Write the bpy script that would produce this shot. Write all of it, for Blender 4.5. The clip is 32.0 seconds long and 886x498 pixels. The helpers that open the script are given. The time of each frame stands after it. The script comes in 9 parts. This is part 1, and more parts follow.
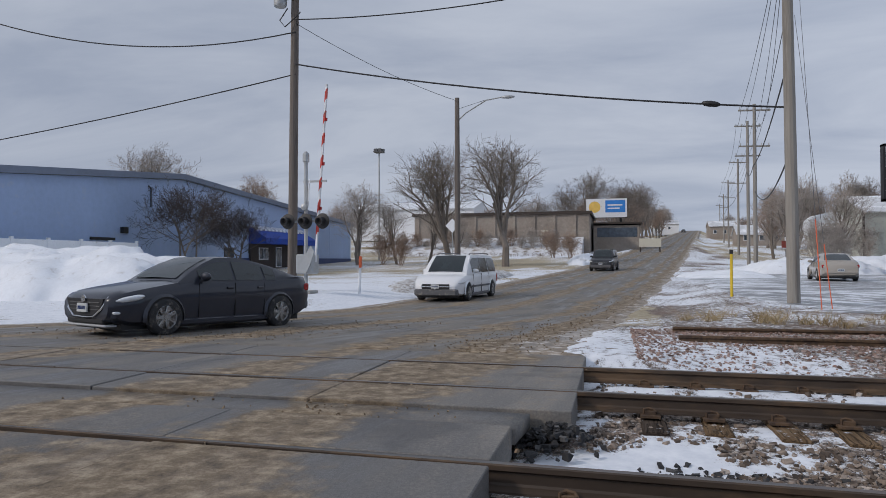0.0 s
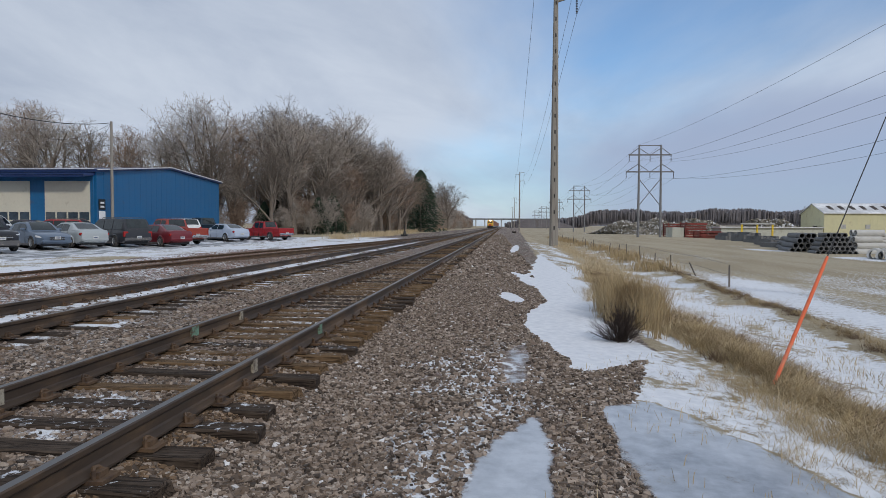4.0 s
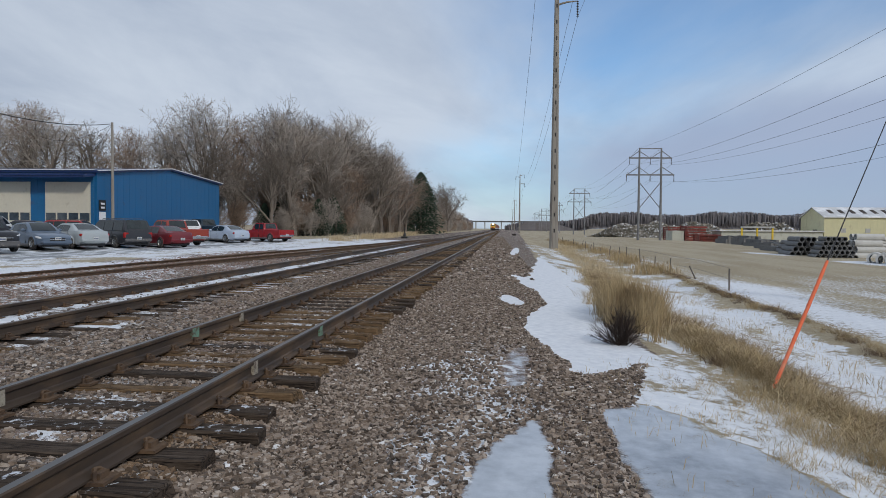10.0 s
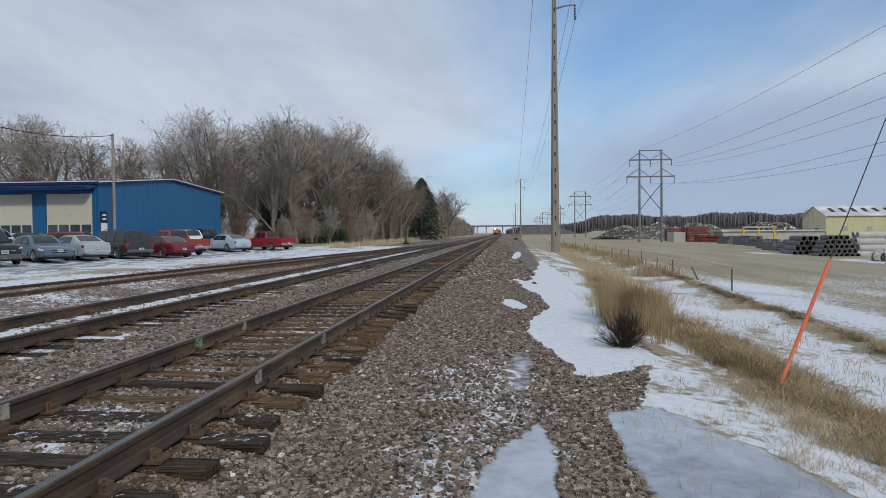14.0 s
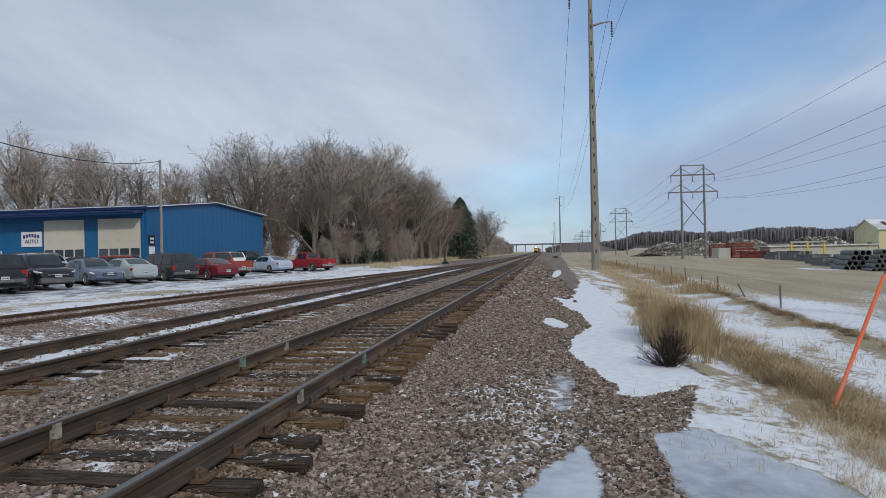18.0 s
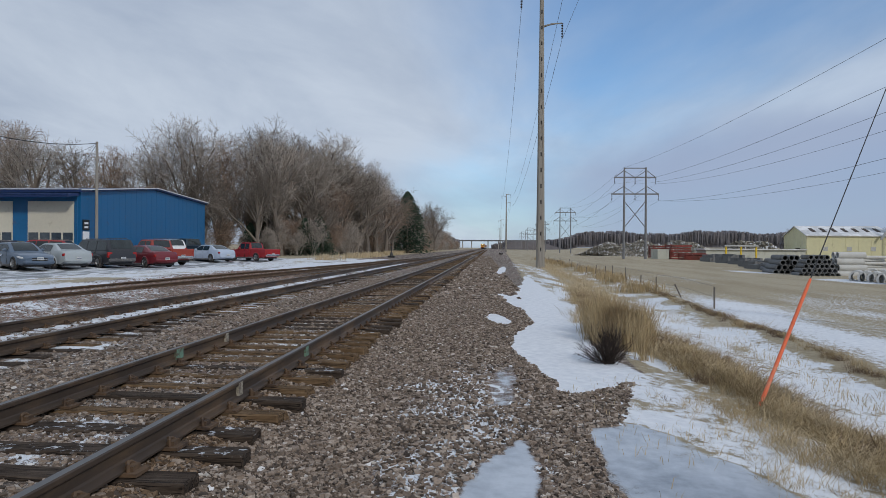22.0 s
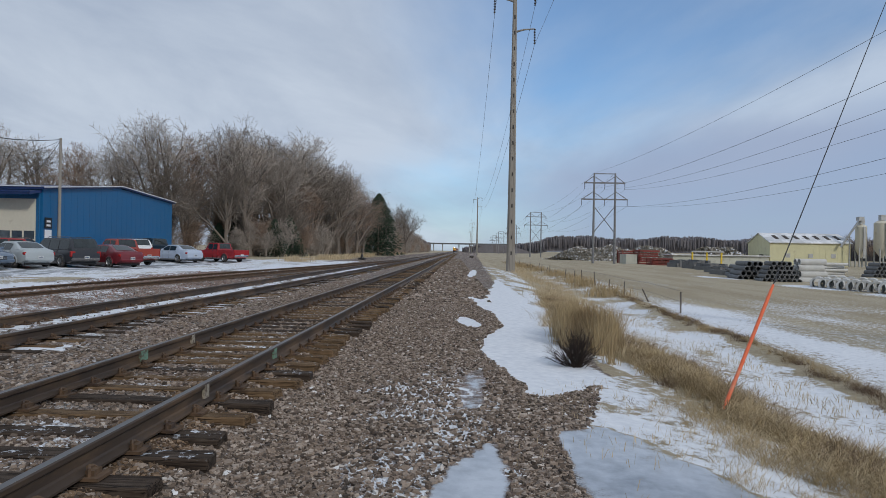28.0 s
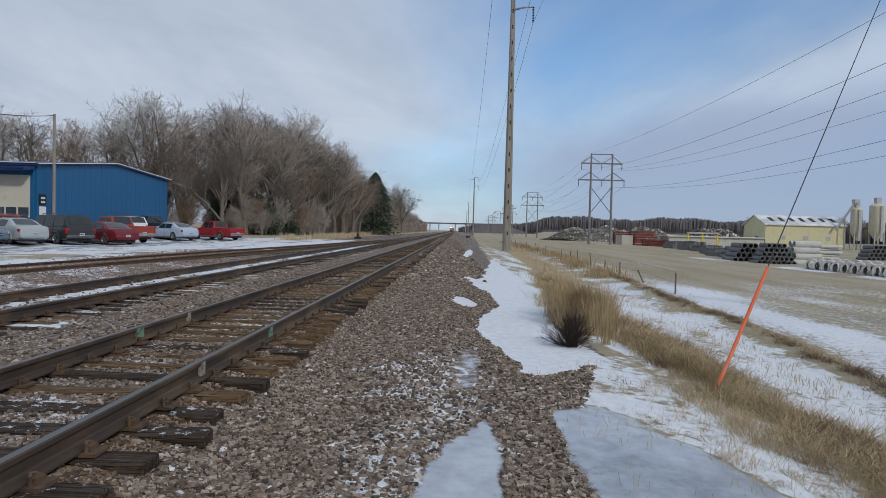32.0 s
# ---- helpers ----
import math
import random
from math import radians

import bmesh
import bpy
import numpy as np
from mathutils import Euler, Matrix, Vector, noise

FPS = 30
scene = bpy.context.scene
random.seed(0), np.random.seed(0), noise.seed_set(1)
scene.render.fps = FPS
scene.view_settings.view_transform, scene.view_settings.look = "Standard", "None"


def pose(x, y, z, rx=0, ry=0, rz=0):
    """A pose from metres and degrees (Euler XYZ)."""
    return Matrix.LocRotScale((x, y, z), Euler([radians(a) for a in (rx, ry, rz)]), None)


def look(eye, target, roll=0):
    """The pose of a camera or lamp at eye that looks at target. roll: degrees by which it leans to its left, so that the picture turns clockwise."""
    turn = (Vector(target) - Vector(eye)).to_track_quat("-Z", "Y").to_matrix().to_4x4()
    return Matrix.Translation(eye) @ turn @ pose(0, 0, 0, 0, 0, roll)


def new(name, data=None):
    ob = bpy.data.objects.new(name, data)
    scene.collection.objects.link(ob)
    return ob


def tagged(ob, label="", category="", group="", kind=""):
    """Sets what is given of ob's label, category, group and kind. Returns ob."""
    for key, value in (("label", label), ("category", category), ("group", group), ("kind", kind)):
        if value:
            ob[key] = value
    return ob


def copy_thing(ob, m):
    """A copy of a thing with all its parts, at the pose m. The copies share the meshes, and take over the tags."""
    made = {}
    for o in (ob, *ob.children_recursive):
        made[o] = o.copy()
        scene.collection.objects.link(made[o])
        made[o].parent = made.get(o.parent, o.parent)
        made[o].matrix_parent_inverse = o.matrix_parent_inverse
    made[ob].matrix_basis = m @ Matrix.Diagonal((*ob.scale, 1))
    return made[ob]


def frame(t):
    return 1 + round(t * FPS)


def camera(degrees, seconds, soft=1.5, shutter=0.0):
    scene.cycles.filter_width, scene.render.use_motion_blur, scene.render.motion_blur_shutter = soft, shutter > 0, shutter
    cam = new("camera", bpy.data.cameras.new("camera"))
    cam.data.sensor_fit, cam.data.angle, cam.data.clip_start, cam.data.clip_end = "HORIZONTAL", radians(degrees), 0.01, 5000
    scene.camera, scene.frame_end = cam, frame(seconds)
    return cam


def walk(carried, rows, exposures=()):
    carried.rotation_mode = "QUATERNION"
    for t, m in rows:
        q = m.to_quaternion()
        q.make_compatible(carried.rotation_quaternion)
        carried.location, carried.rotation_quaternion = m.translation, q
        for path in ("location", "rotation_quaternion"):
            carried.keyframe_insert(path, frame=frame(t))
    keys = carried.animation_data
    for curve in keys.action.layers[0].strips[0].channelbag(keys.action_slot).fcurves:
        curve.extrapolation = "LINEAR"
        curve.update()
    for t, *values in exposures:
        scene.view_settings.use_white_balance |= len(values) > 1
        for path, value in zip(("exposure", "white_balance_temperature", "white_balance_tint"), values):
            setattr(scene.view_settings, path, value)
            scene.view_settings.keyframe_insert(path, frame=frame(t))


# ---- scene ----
cam = camera(66.9, 32.0, 0.65)
# seconds, eye, pitch, roll, yaw
PATH = [
    (0.0, -0.475, -0.470, 1.276, 0.97, 0.16, 14.47),
    (0.5, -0.471, -0.322, 1.251, 1.00, 0.25, 3.50),
    (0.6, -0.484, -0.333, 1.267, 0.77, 0.31, 0.65),
    (0.8, -0.437, -0.230, 1.260, 0.51, 0.58, -5.81),
    (1.0, -0.392, -0.051, 1.207, 0.19, 0.39, -14.09),
    (1.1, -0.352, -0.040, 1.220, 0.02, -0.00, -18.52),
    (1.3, -0.375, -0.055, 1.211, -0.19, -0.04, -29.03),
    (1.5, -0.205, -0.085, 1.218, -0.29, -0.42, -40.80),
    (1.7, -0.056, -0.111, 1.232, 0.06, -1.05, -52.52),
    (1.9, 0.044, -0.163, 1.250, 0.70, -0.35, -61.31),
    (2.0, 0.055, -0.157, 1.240, 0.97, -0.07, -64.72),
    (2.3, 0.130, -0.159, 1.230, 0.72, 0.35, -74.51),
    (2.5, 0.117, -0.153, 1.246, 0.12, -0.56, -78.89),
    (3.0, 0.087, -0.140, 1.235, -1.00, 0.51, -81.72),
    (3.5, 0.028, -0.177, 1.257, -1.35, 0.21, -84.07),
    (5.5, 0.000, -0.170, 1.270, -2.60, -0.40, -86.89),
    (6.0, 0.000, -0.170, 1.270, -2.32, -0.11, -86.88),
    (6.5, 0.000, -0.170, 1.270, -2.43, -0.25, -86.82),
    (7.0, 0.000, -0.170, 1.270, -2.49, -0.23, -86.88),
    (7.5, 0.000, -0.170, 1.270, -2.70, -0.56, -87.03),
    (8.0, 0.000, -0.170, 1.270, -2.82, -0.47, -86.94),
    (8.5, 0.000, -0.170, 1.270, -2.97, -0.34, -86.77),
    (9.0, 0.000, -0.170, 1.270, -3.18, -0.51, -86.63),
    (9.5, 0.000, -0.170, 1.270, -2.65, -0.39, -85.98),
    (10.0, 0.000, -0.170, 1.270, -1.79, -0.47, -85.53),
    (10.5, 0.000, -0.170, 1.270, -0.76, -0.55, -86.08),
    (11.0, 0.000, -0.170, 1.270, -0.55, -0.06, -85.94),
    (11.5, 0.000, -0.170, 1.270, -0.63, 0.78, -86.20),
    (12.0, 0.000, -0.170, 1.270, -0.76, 0.41, -85.91),
    (12.5, 0.000, -0.170, 1.270, -0.79, 0.54, -85.67),
    (13.0, 0.000, -0.170, 1.270, -0.96, 0.58, -85.63),
    (13.5, 0.000, -0.170, 1.270, -1.18, 0.53, -85.61),
    (15.5, 0.000, -0.170, 1.270, -1.49, 0.56, -84.74),
    (16.0, 0.000, -0.170, 1.270, -1.27, 0.52, -84.57),
    (16.5, 0.000, -0.170, 1.270, -0.90, 0.87, -84.13),
    (17.0, 0.000, -0.170, 1.270, -0.77, 1.86, -83.93),
    (17.5, 0.000, -0.170, 1.270, -0.39, 2.09, -82.83),
    (18.0, 0.000, -0.170, 1.270, 0.36, 1.24, -82.08),
    (18.5, 0.000, -0.170, 1.270, 0.87, 1.15, -82.03),
    (19.0, 0.000, -0.170, 1.270, 0.90, 0.52, -83.10),
    (19.5, 0.000, -0.170, 1.270, 1.03, 0.62, -84.36),
    (20.0, 0.000, -0.170, 1.270, 1.01, 0.74, -84.62),
    (20.5, 0.000, -0.170, 1.270, 0.86, 0.74, -85.07),
    (21.0, 0.000, -0.170, 1.270, 0.68, 0.41, -85.49),
    (21.5, 0.000, -0.170, 1.270, 0.33, -0.20, -86.15),
    (22.0, 0.000, -0.170, 1.270, -0.15, -0.36, -86.66),
    (22.5, 0.000, -0.170, 1.270, -0.51, -0.02, -87.02),
    (23.0, 0.000, -0.170, 1.270, -0.54, -0.41, -87.48),
    (23.5, 0.000, -0.170, 1.270, -0.69, -0.19, -87.78),
    (24.0, 0.000, -0.170, 1.270, -0.86, -0.29, -88.18),
    (24.5, 0.000, -0.170, 1.270, -1.03, -0.31, -88.58),
    (25.0, 0.000, -0.170, 1.270, -1.00, -1.12, -88.57),
    (25.5, 0.000, -0.170, 1.270, -1.02, -0.48, -87.88),
    (27.5, 0.000, -0.170, 1.270, 0.11, -1.33, -88.37),
    (28.0, 0.000, -0.170, 1.270, 0.12, -0.98, -89.14),
    (28.5, 0.000, -0.170, 1.270, 0.14, -0.98, -89.97),
    (29.0, 0.000, -0.170, 1.270, -0.07, -1.26, -90.58),
    (29.5, 0.000, -0.170, 1.270, -0.27, -1.50, -90.76),
    (30.0, 0.000, -0.170, 1.270, -0.44, -1.43, -90.76),
    (30.5, 0.000, -0.170, 1.270, -0.80, -1.89, -90.11),
    (31.0, 0.000, -0.170, 1.270, -0.71, -1.46, -89.31),
    (31.5, 0.000, -0.170, 1.270, -0.73, -0.79, -89.12),
    (32.0, 0.000, -0.170, 1.270, -1.61, -1.39, -89.46),
]
walk(cam, [(t, pose(x, y, z, 90 + pitch, roll, yaw)) for t, x, y, z, pitch, roll, yaw in PATH],
     [(0.0, 0.02, 6560, 14), (2.2, 0.03, 6560, 14), (4.5, 0.0, 6520, 11), (18.0, 0.0, 6500, 10), (21.0, -0.06, 6420, 10), (32.0, -0.06, 6420, 10)])

# ---- light ----
world = bpy.data.worlds.new("overcast_sky")
scene.world = world
world.use_nodes = True
wt = world.node_tree
wt.nodes.clear()


def wnode(kind, **values):
    n = wt.nodes.new(kind)
    for key, v in values.items():
        n.inputs[key].default_value = v
    return n


SUN_ELEVATION, SUN_AZIMUTH = 32.0, 215.0     # azimuth counted from +x towards +y
sky = wt.nodes.new("ShaderNodeTexSky")
sky.sky_type, sky.sun_disc = "NISHITA", False
sky.sun_elevation = radians(SUN_ELEVATION)
sky.sun_rotation = radians(90 - SUN_AZIMUTH)
sky.air_density, sky.dust_density, sky.ozone_density = 1.0, 0.3, 3.0
coord = wt.nodes.new("ShaderNodeTexCoord")
split = wt.nodes.new("ShaderNodeSeparateXYZ")
wt.links.new(coord.outputs["Generated"], split.inputs[0])
# clouds lie on a flat layer: direction divided by its height
lift = wt.nodes.new("ShaderNodeMath")
lift.operation = "MAXIMUM"
lift.inputs[1].default_value = 0.0
wt.links.new(split.outputs["Z"], lift.inputs[0])
plus = wt.nodes.new("ShaderNodeMath")
plus.operation = "ADD"
plus.inputs[1].default_value = 0.16
wt.links.new(lift.outputs[0], plus.inputs[0])
flat = wt.nodes.new("ShaderNodeVectorMath")
flat.operation = "DIVIDE"
wt.links.new(coord.outputs["Generated"], flat.inputs[0])
wt.links.new(plus.outputs[0], flat.inputs[1])
stretch = wt.nodes.new("ShaderNodeMapping")
stretch.inputs["Scale"].default_value = (0.30, 0.55, 0.0)
stretch.inputs["Rotation"].default_value = (0, 0, radians(28))
stretch.inputs["Location"].default_value = (0.35, 0.15, 0.0)
wt.links.new(flat.outputs[0], stretch.inputs[0])
cloud = wnode("ShaderNodeTexNoise", Scale=1.1, Detail=7.0, Roughness=0.52, Distortion=0.35)
wt.links.new(stretch.outputs[0], cloud.inputs["Vector"])
cover = wt.nodes.new("ShaderNodeMapRange")
cover.interpolation_type = "SMOOTHSTEP"
cover.inputs["From Min"].default_value, cover.inputs["From Max"].default_value = 0.36, 0.70
cover.inputs["To Min"].default_value, cover.inputs["To Max"].default_value = 0.10, 0.85
wt.links.new(cloud.outputs["Fac"], cover.inputs["Value"])


def wdot(x, y, z):
    n = wt.nodes.new("ShaderNodeVectorMath")
    n.operation = "DOT_PRODUCT"
    n.inputs[1].default_value = (x, y, z)
    wt.links.new(coord.outputs["Generated"], n.inputs[0])
    return n.outputs["Value"]


def wstep(v, lo, hi, a=0.0, b=1.0):
    n = wt.nodes.new("ShaderNodeMapRange")
    n.interpolation_type = "SMOOTHSTEP"
    for key, x in (("From Min", lo), ("From Max", hi), ("To Min", a), ("To Max", b)):
        n.inputs[key].default_value = x
    wt.links.new(v, n.inputs["Value"])
    return n.outputs[0]


def wcalc(how, a, b):
    n = wt.nodes.new("ShaderNodeMath")
    n.operation = how
    for i, v in enumerate((a, b)):
        if isinstance(v, (int, float)):
            n.inputs[i].default_value = v
        else:
            wt.links.new(v, n.inputs[i])
    return n.outputs[0]


def wmix(fac, a, b):
    n = wt.nodes.new("ShaderNodeMix")
    n.data_type = "RGBA"
    wt.links.new(fac, n.inputs["Factor"])
    for i, v in ((6, a), (7, b)):
        if isinstance(v, tuple):
            n.inputs[i].default_value = (*v, 1)
        else:
            wt.links.new(v, n.inputs[i])
    return n.outputs[2]


# the cover opens ahead of the line, to its right
opening = wstep(wcalc("ADD", wdot(0.86, -0.46, 0.24), wcalc("MULTIPLY", cloud.outputs["Fac"], -0.22)), 0.68, 0.88)
closed = wcalc("SUBTRACT", 1.0, wcalc("MULTIPLY", opening, wcalc("SUBTRACT", 1.0, cover.outputs[0])))
shade = wnode("ShaderNodeTexNoise", Scale=2.0, Detail=9.0, Roughness=0.58, Distortion=0.45)
wt.links.new(stretch.outputs[0], shade.inputs["Vector"])
grey = wt.nodes.new("ShaderNodeValToRGB")
grey.color_ramp.elements[0].position, grey.color_ramp.elements[0].color = 0.36, (0.375, 0.445, 0.56, 1)
grey.color_ramp.elements[1].position, grey.color_ramp.elements[1].color = 0.60, (0.52, 0.59, 0.69, 1)
wt.links.new(shade.outputs["Fac"], grey.inputs[0])
blue = wt.nodes.new("ShaderNodeVectorMath")
blue.operation = "MULTIPLY"
blue.inputs[1].default_value = (0.085, 0.112, 0.128)
wt.links.new(sky.outputs[0], blue.inputs[0])
heaven = wmix(closed, blue.outputs[0], grey.outputs[0])
# thinner, brighter cloud ahead than behind the town
lit = wt.nodes.new("ShaderNodeVectorMath")
lit.operation = "SCALE"
wt.links.new(heaven, lit.inputs[0])
wt.links.new(wstep(wdot(0.80, -0.45, 0.35), -0.8, 0.9, 0.82, 1.08), lit.inputs["Scale"])
# a bank of lilac cloud lies low to the right of the line, with a soft upper edge
wave = wnode("ShaderNodeTexNoise", Scale=5.0, Detail=5.0, Roughness=0.5)
wt.links.new(coord.outputs["Generated"], wave.inputs["Vector"])
under = wcalc("ADD", wdot(0.105, -0.20, -1.0), wcalc("MULTIPLY", wave.outputs["Fac"], 0.10))
bank = wcalc("MULTIPLY", wstep(under, 0.015, 0.085, 0.0, 0.85), wstep(wdot(0.0, -1.0, 0.0), -0.10, 0.22))
low_cloud = wmix(bank, lit.outputs[0], (0.335, 0.410, 0.575))
back = wt.nodes.new("ShaderNodeBackground")
back.inputs["Strength"].default_value = 1.0
wt.links.new(low_cloud, back.inputs["Color"])
wout = wt.nodes.new("ShaderNodeOutputWorld")
wt.links.new(back.outputs[0], wout.inputs[0])

sun = new("sun", bpy.data.lights.new("sun", "SUN"))
sun.data.energy, sun.data.angle, sun.data.color = 1.45, radians(6), (1.0, 0.94, 0.86)
sx, sy, sz = (math.cos(radians(SUN_AZIMUTH)) * math.cos(radians(SUN_ELEVATION)),
              math.sin(radians(SUN_AZIMUTH)) * math.cos(radians(SUN_ELEVATION)), math.sin(radians(SUN_ELEVATION)))
sun.matrix_world = look((60 * sx, 60 * sy, 60 * sz), (0, 0, 0))
scene.view_settings.exposure = 0.0

# ---- materials ----
def nodes_of(name):
    m = bpy.data.materials.new(name)
    m.use_nodes = True
    nt = m.node_tree
    return m, nt, nt.nodes["Principled BSDF"]


def add(nt, kind, links=(), **values):
    n = nt.nodes.new(kind)
    for key, v in values.items():
        n.inputs[key.replace("_", " ")].default_value = v
    for key, out in links:
        nt.links.new(out, n.inputs[key])
    return n


def ramp(nt, fac, stops):
    n = nt.nodes.new("ShaderNodeValToRGB")
    e = n.color_ramp.elements
    e[0].position, e[0].color = stops[0][0], (*stops[0][1], 1)
    e[1].position, e[1].color = stops[-1][0], (*stops[-1][1], 1)
    for p, c in stops[1:-1]:
        k = e.new(p)
        k.color = (*c, 1)
    nt.links.new(fac, n.inputs[0])
    return n.outputs[0]


def blend(nt, fac, a, b, how="MIX"):
    n = nt.nodes.new("ShaderNodeMix")
    n.data_type, n.blend_type = "RGBA", how
    for socket, v in ((0, fac), (6, a), (7, b)):
        if isinstance(v, (int, float)):
            n.inputs[socket].default_value = v
        elif isinstance(v, tuple):
            n.inputs[socket].default_value = (*v, 1) if len(v) == 3 else v
        else:
            nt.links.new(v, n.inputs[socket])
    return n.outputs[2]


def step(nt, v, lo, hi, a=0.0, b=1.0):
    n = nt.nodes.new("ShaderNodeMapRange")
    n.interpolation_type = "SMOOTHSTEP"
    for key, x in (("From Min", lo), ("From Max", hi), ("To Min", a), ("To Max", b)):
        n.inputs[key].default_value = x
    nt.links.new(v, n.inputs["Value"])
    return n.outputs[0]


def calc(nt, how, a, b):
    n = nt.nodes.new("ShaderNodeMath")
    n.operation = how
    for i, v in enumerate((a, b)):
        if isinstance(v, (int, float)):
            n.inputs[i].default_value = v
        else:
            nt.links.new(v, n.inputs[i])
    return n.outputs[0]


def coords(nt, scale=(1, 1, 1), which="Object"):
    c = nt.nodes.new("ShaderNodeTexCoord")
    m = nt.nodes.new("ShaderNodeMapping")
    m.inputs["Scale"].default_value = scale
    nt.links.new(c.outputs[which], m.inputs[0])
    return m.outputs[0]


def noise_tex(nt, vec, scale, detail=4.0, rough=0.55, distort=0.0):
    return add(nt, "ShaderNodeTexNoise", (("Vector", vec),), Scale=scale, Detail=detail, Roughness=rough, Distortion=distort).outputs["Fac"]


def bump(nt, bsdf, height, strength=0.3, distance=0.02):
    n = add(nt, "ShaderNodeBump", (("Height", height),), Strength=strength, Distance=distance)
    nt.links.new(n.outputs[0], bsdf.inputs["Normal"])


def plain(name, color, rough=0.6, metal=0.0, vary=0.18, grain=18.0, dirt=None, dirt_amount=0.0, bumps=0.0, stretch=(1, 1, 1), spec=0.5):
    """Paint, metal, plastic or wood: a base colour with grain at two scales, and dirt in patches."""
    m, nt, b = nodes_of(name)
    v = coords(nt, stretch)
    fine, broad = noise_tex(nt, v, grain), noise_tex(nt, v, grain * 0.13, 3.0)
    both = calc(nt, "ADD", calc(nt, "MULTIPLY", fine, 0.5), calc(nt, "MULTIPLY", broad, 0.5))
    dark, light = tuple(c * (1 - vary) for c in color), tuple(min(1, c * (1 + vary)) for c in color)
    col = ramp(nt, both, ((0.3, dark), (0.7, light)))
    if dirt:
        col = blend(nt, step(nt, noise_tex(nt, v, grain * 0.3, 6.0, 0.65), 0.62 - dirt_amount * 0.4, 0.78 - dirt_amount * 0.3), col, dirt)
    nt.links.new(col, b.inputs["Base Color"])
    nt.links.new(step(nt, both, 0.3, 0.7, max(0.02, rough - 0.08), min(1, rough + 0.08)), b.inputs["Roughness"])
    b.inputs["Metallic"].default_value = metal
    b.inputs["Specular IOR Level"].default_value = spec
    if bumps:
        bump(nt, b, fine, bumps, 0.01)
    return m


def make_glass(name, tint=(0.03, 0.04, 0.045)):
    """Dark car and house glass: the inside is unlit, the face is glossy."""
    m, nt, b = nodes_of(name)
    v = coords(nt)
    nt.links.new(ramp(nt, noise_tex(nt, v, 2.0), ((0.3, tuple(c * 0.7 for c in tint)), (0.7, tuple(c * 1.5 for c in tint)))), b.inputs["Base Color"])
    b.inputs["Roughness"].default_value = 0.04
    b.inputs["IOR"].default_value = 1.6
    return m


def car_paint(name, color, salt=0.35):
    """Metallic paint under road salt, thicker low on the flanks by splashes."""
    m, nt, b = nodes_of(name)
    v = coords(nt)
    flake = noise_tex(nt, v, 160.0, 2.0)
    base = blend(nt, 0.12, tuple(color), ramp(nt, flake, ((0.35, tuple(c * 0.6 for c in color)), (0.65, tuple(min(1, c * 1.5 + 0.01) for c in color)))))
    splash = noise_tex(nt, v, 1.1, 8.0, 0.75)
    dust = calc(nt, "MULTIPLY", step(nt, splash, 0.30, 0.80), salt)
    nt.links.new(blend(nt, dust, base, (0.36, 0.33, 0.30)), b.inputs["Base Color"])
    nt.links.new(calc(nt, "ADD", 0.3, calc(nt, "MULTIPLY", dust, 0.9)), b.inputs["Roughness"])
    b.inputs["Coat Weight"].default_value = 0.7
    b.inputs["Specular IOR Level"].default_value = 0.15
    b.inputs["Coat Roughness"].default_value = 0.06
    return m


def stone_mat(name, stops, scale=9.0, snow=0.0):
    m, nt, b = nodes_of(name)
    g = nt.nodes.new("ShaderNodeNewGeometry")
    v = coords(nt)
    col = ramp(nt, g.outputs["Random Per Island"], stops)
    col = blend(nt, 0.35, col, ramp(nt, noise_tex(nt, v, scale * 6), ((0.3, (0.05, 0.045, 0.04)), (0.7, (0.55, 0.5, 0.46)))), "OVERLAY")
    nt.links.new(col, b.inputs["Base Color"])
    b.inputs["Roughness"].default_value = 0.9
    bump(nt, b, noise_tex(nt, v, scale * 12), 0.4, 0.006)
    return m


BALLAST_STOPS = ((0.0, (0.050, 0.039, 0.031)), (0.22, (0.138, 0.106, 0.083)), (0.5, (0.240, 0.188, 0.148)), (0.8, (0.345, 0.285, 0.236)), (0.96, (0.47, 0.41, 0.355)), (0.982, (0.57, 0.54, 0.51)), (1.0, (0.74, 0.75, 0.77)))


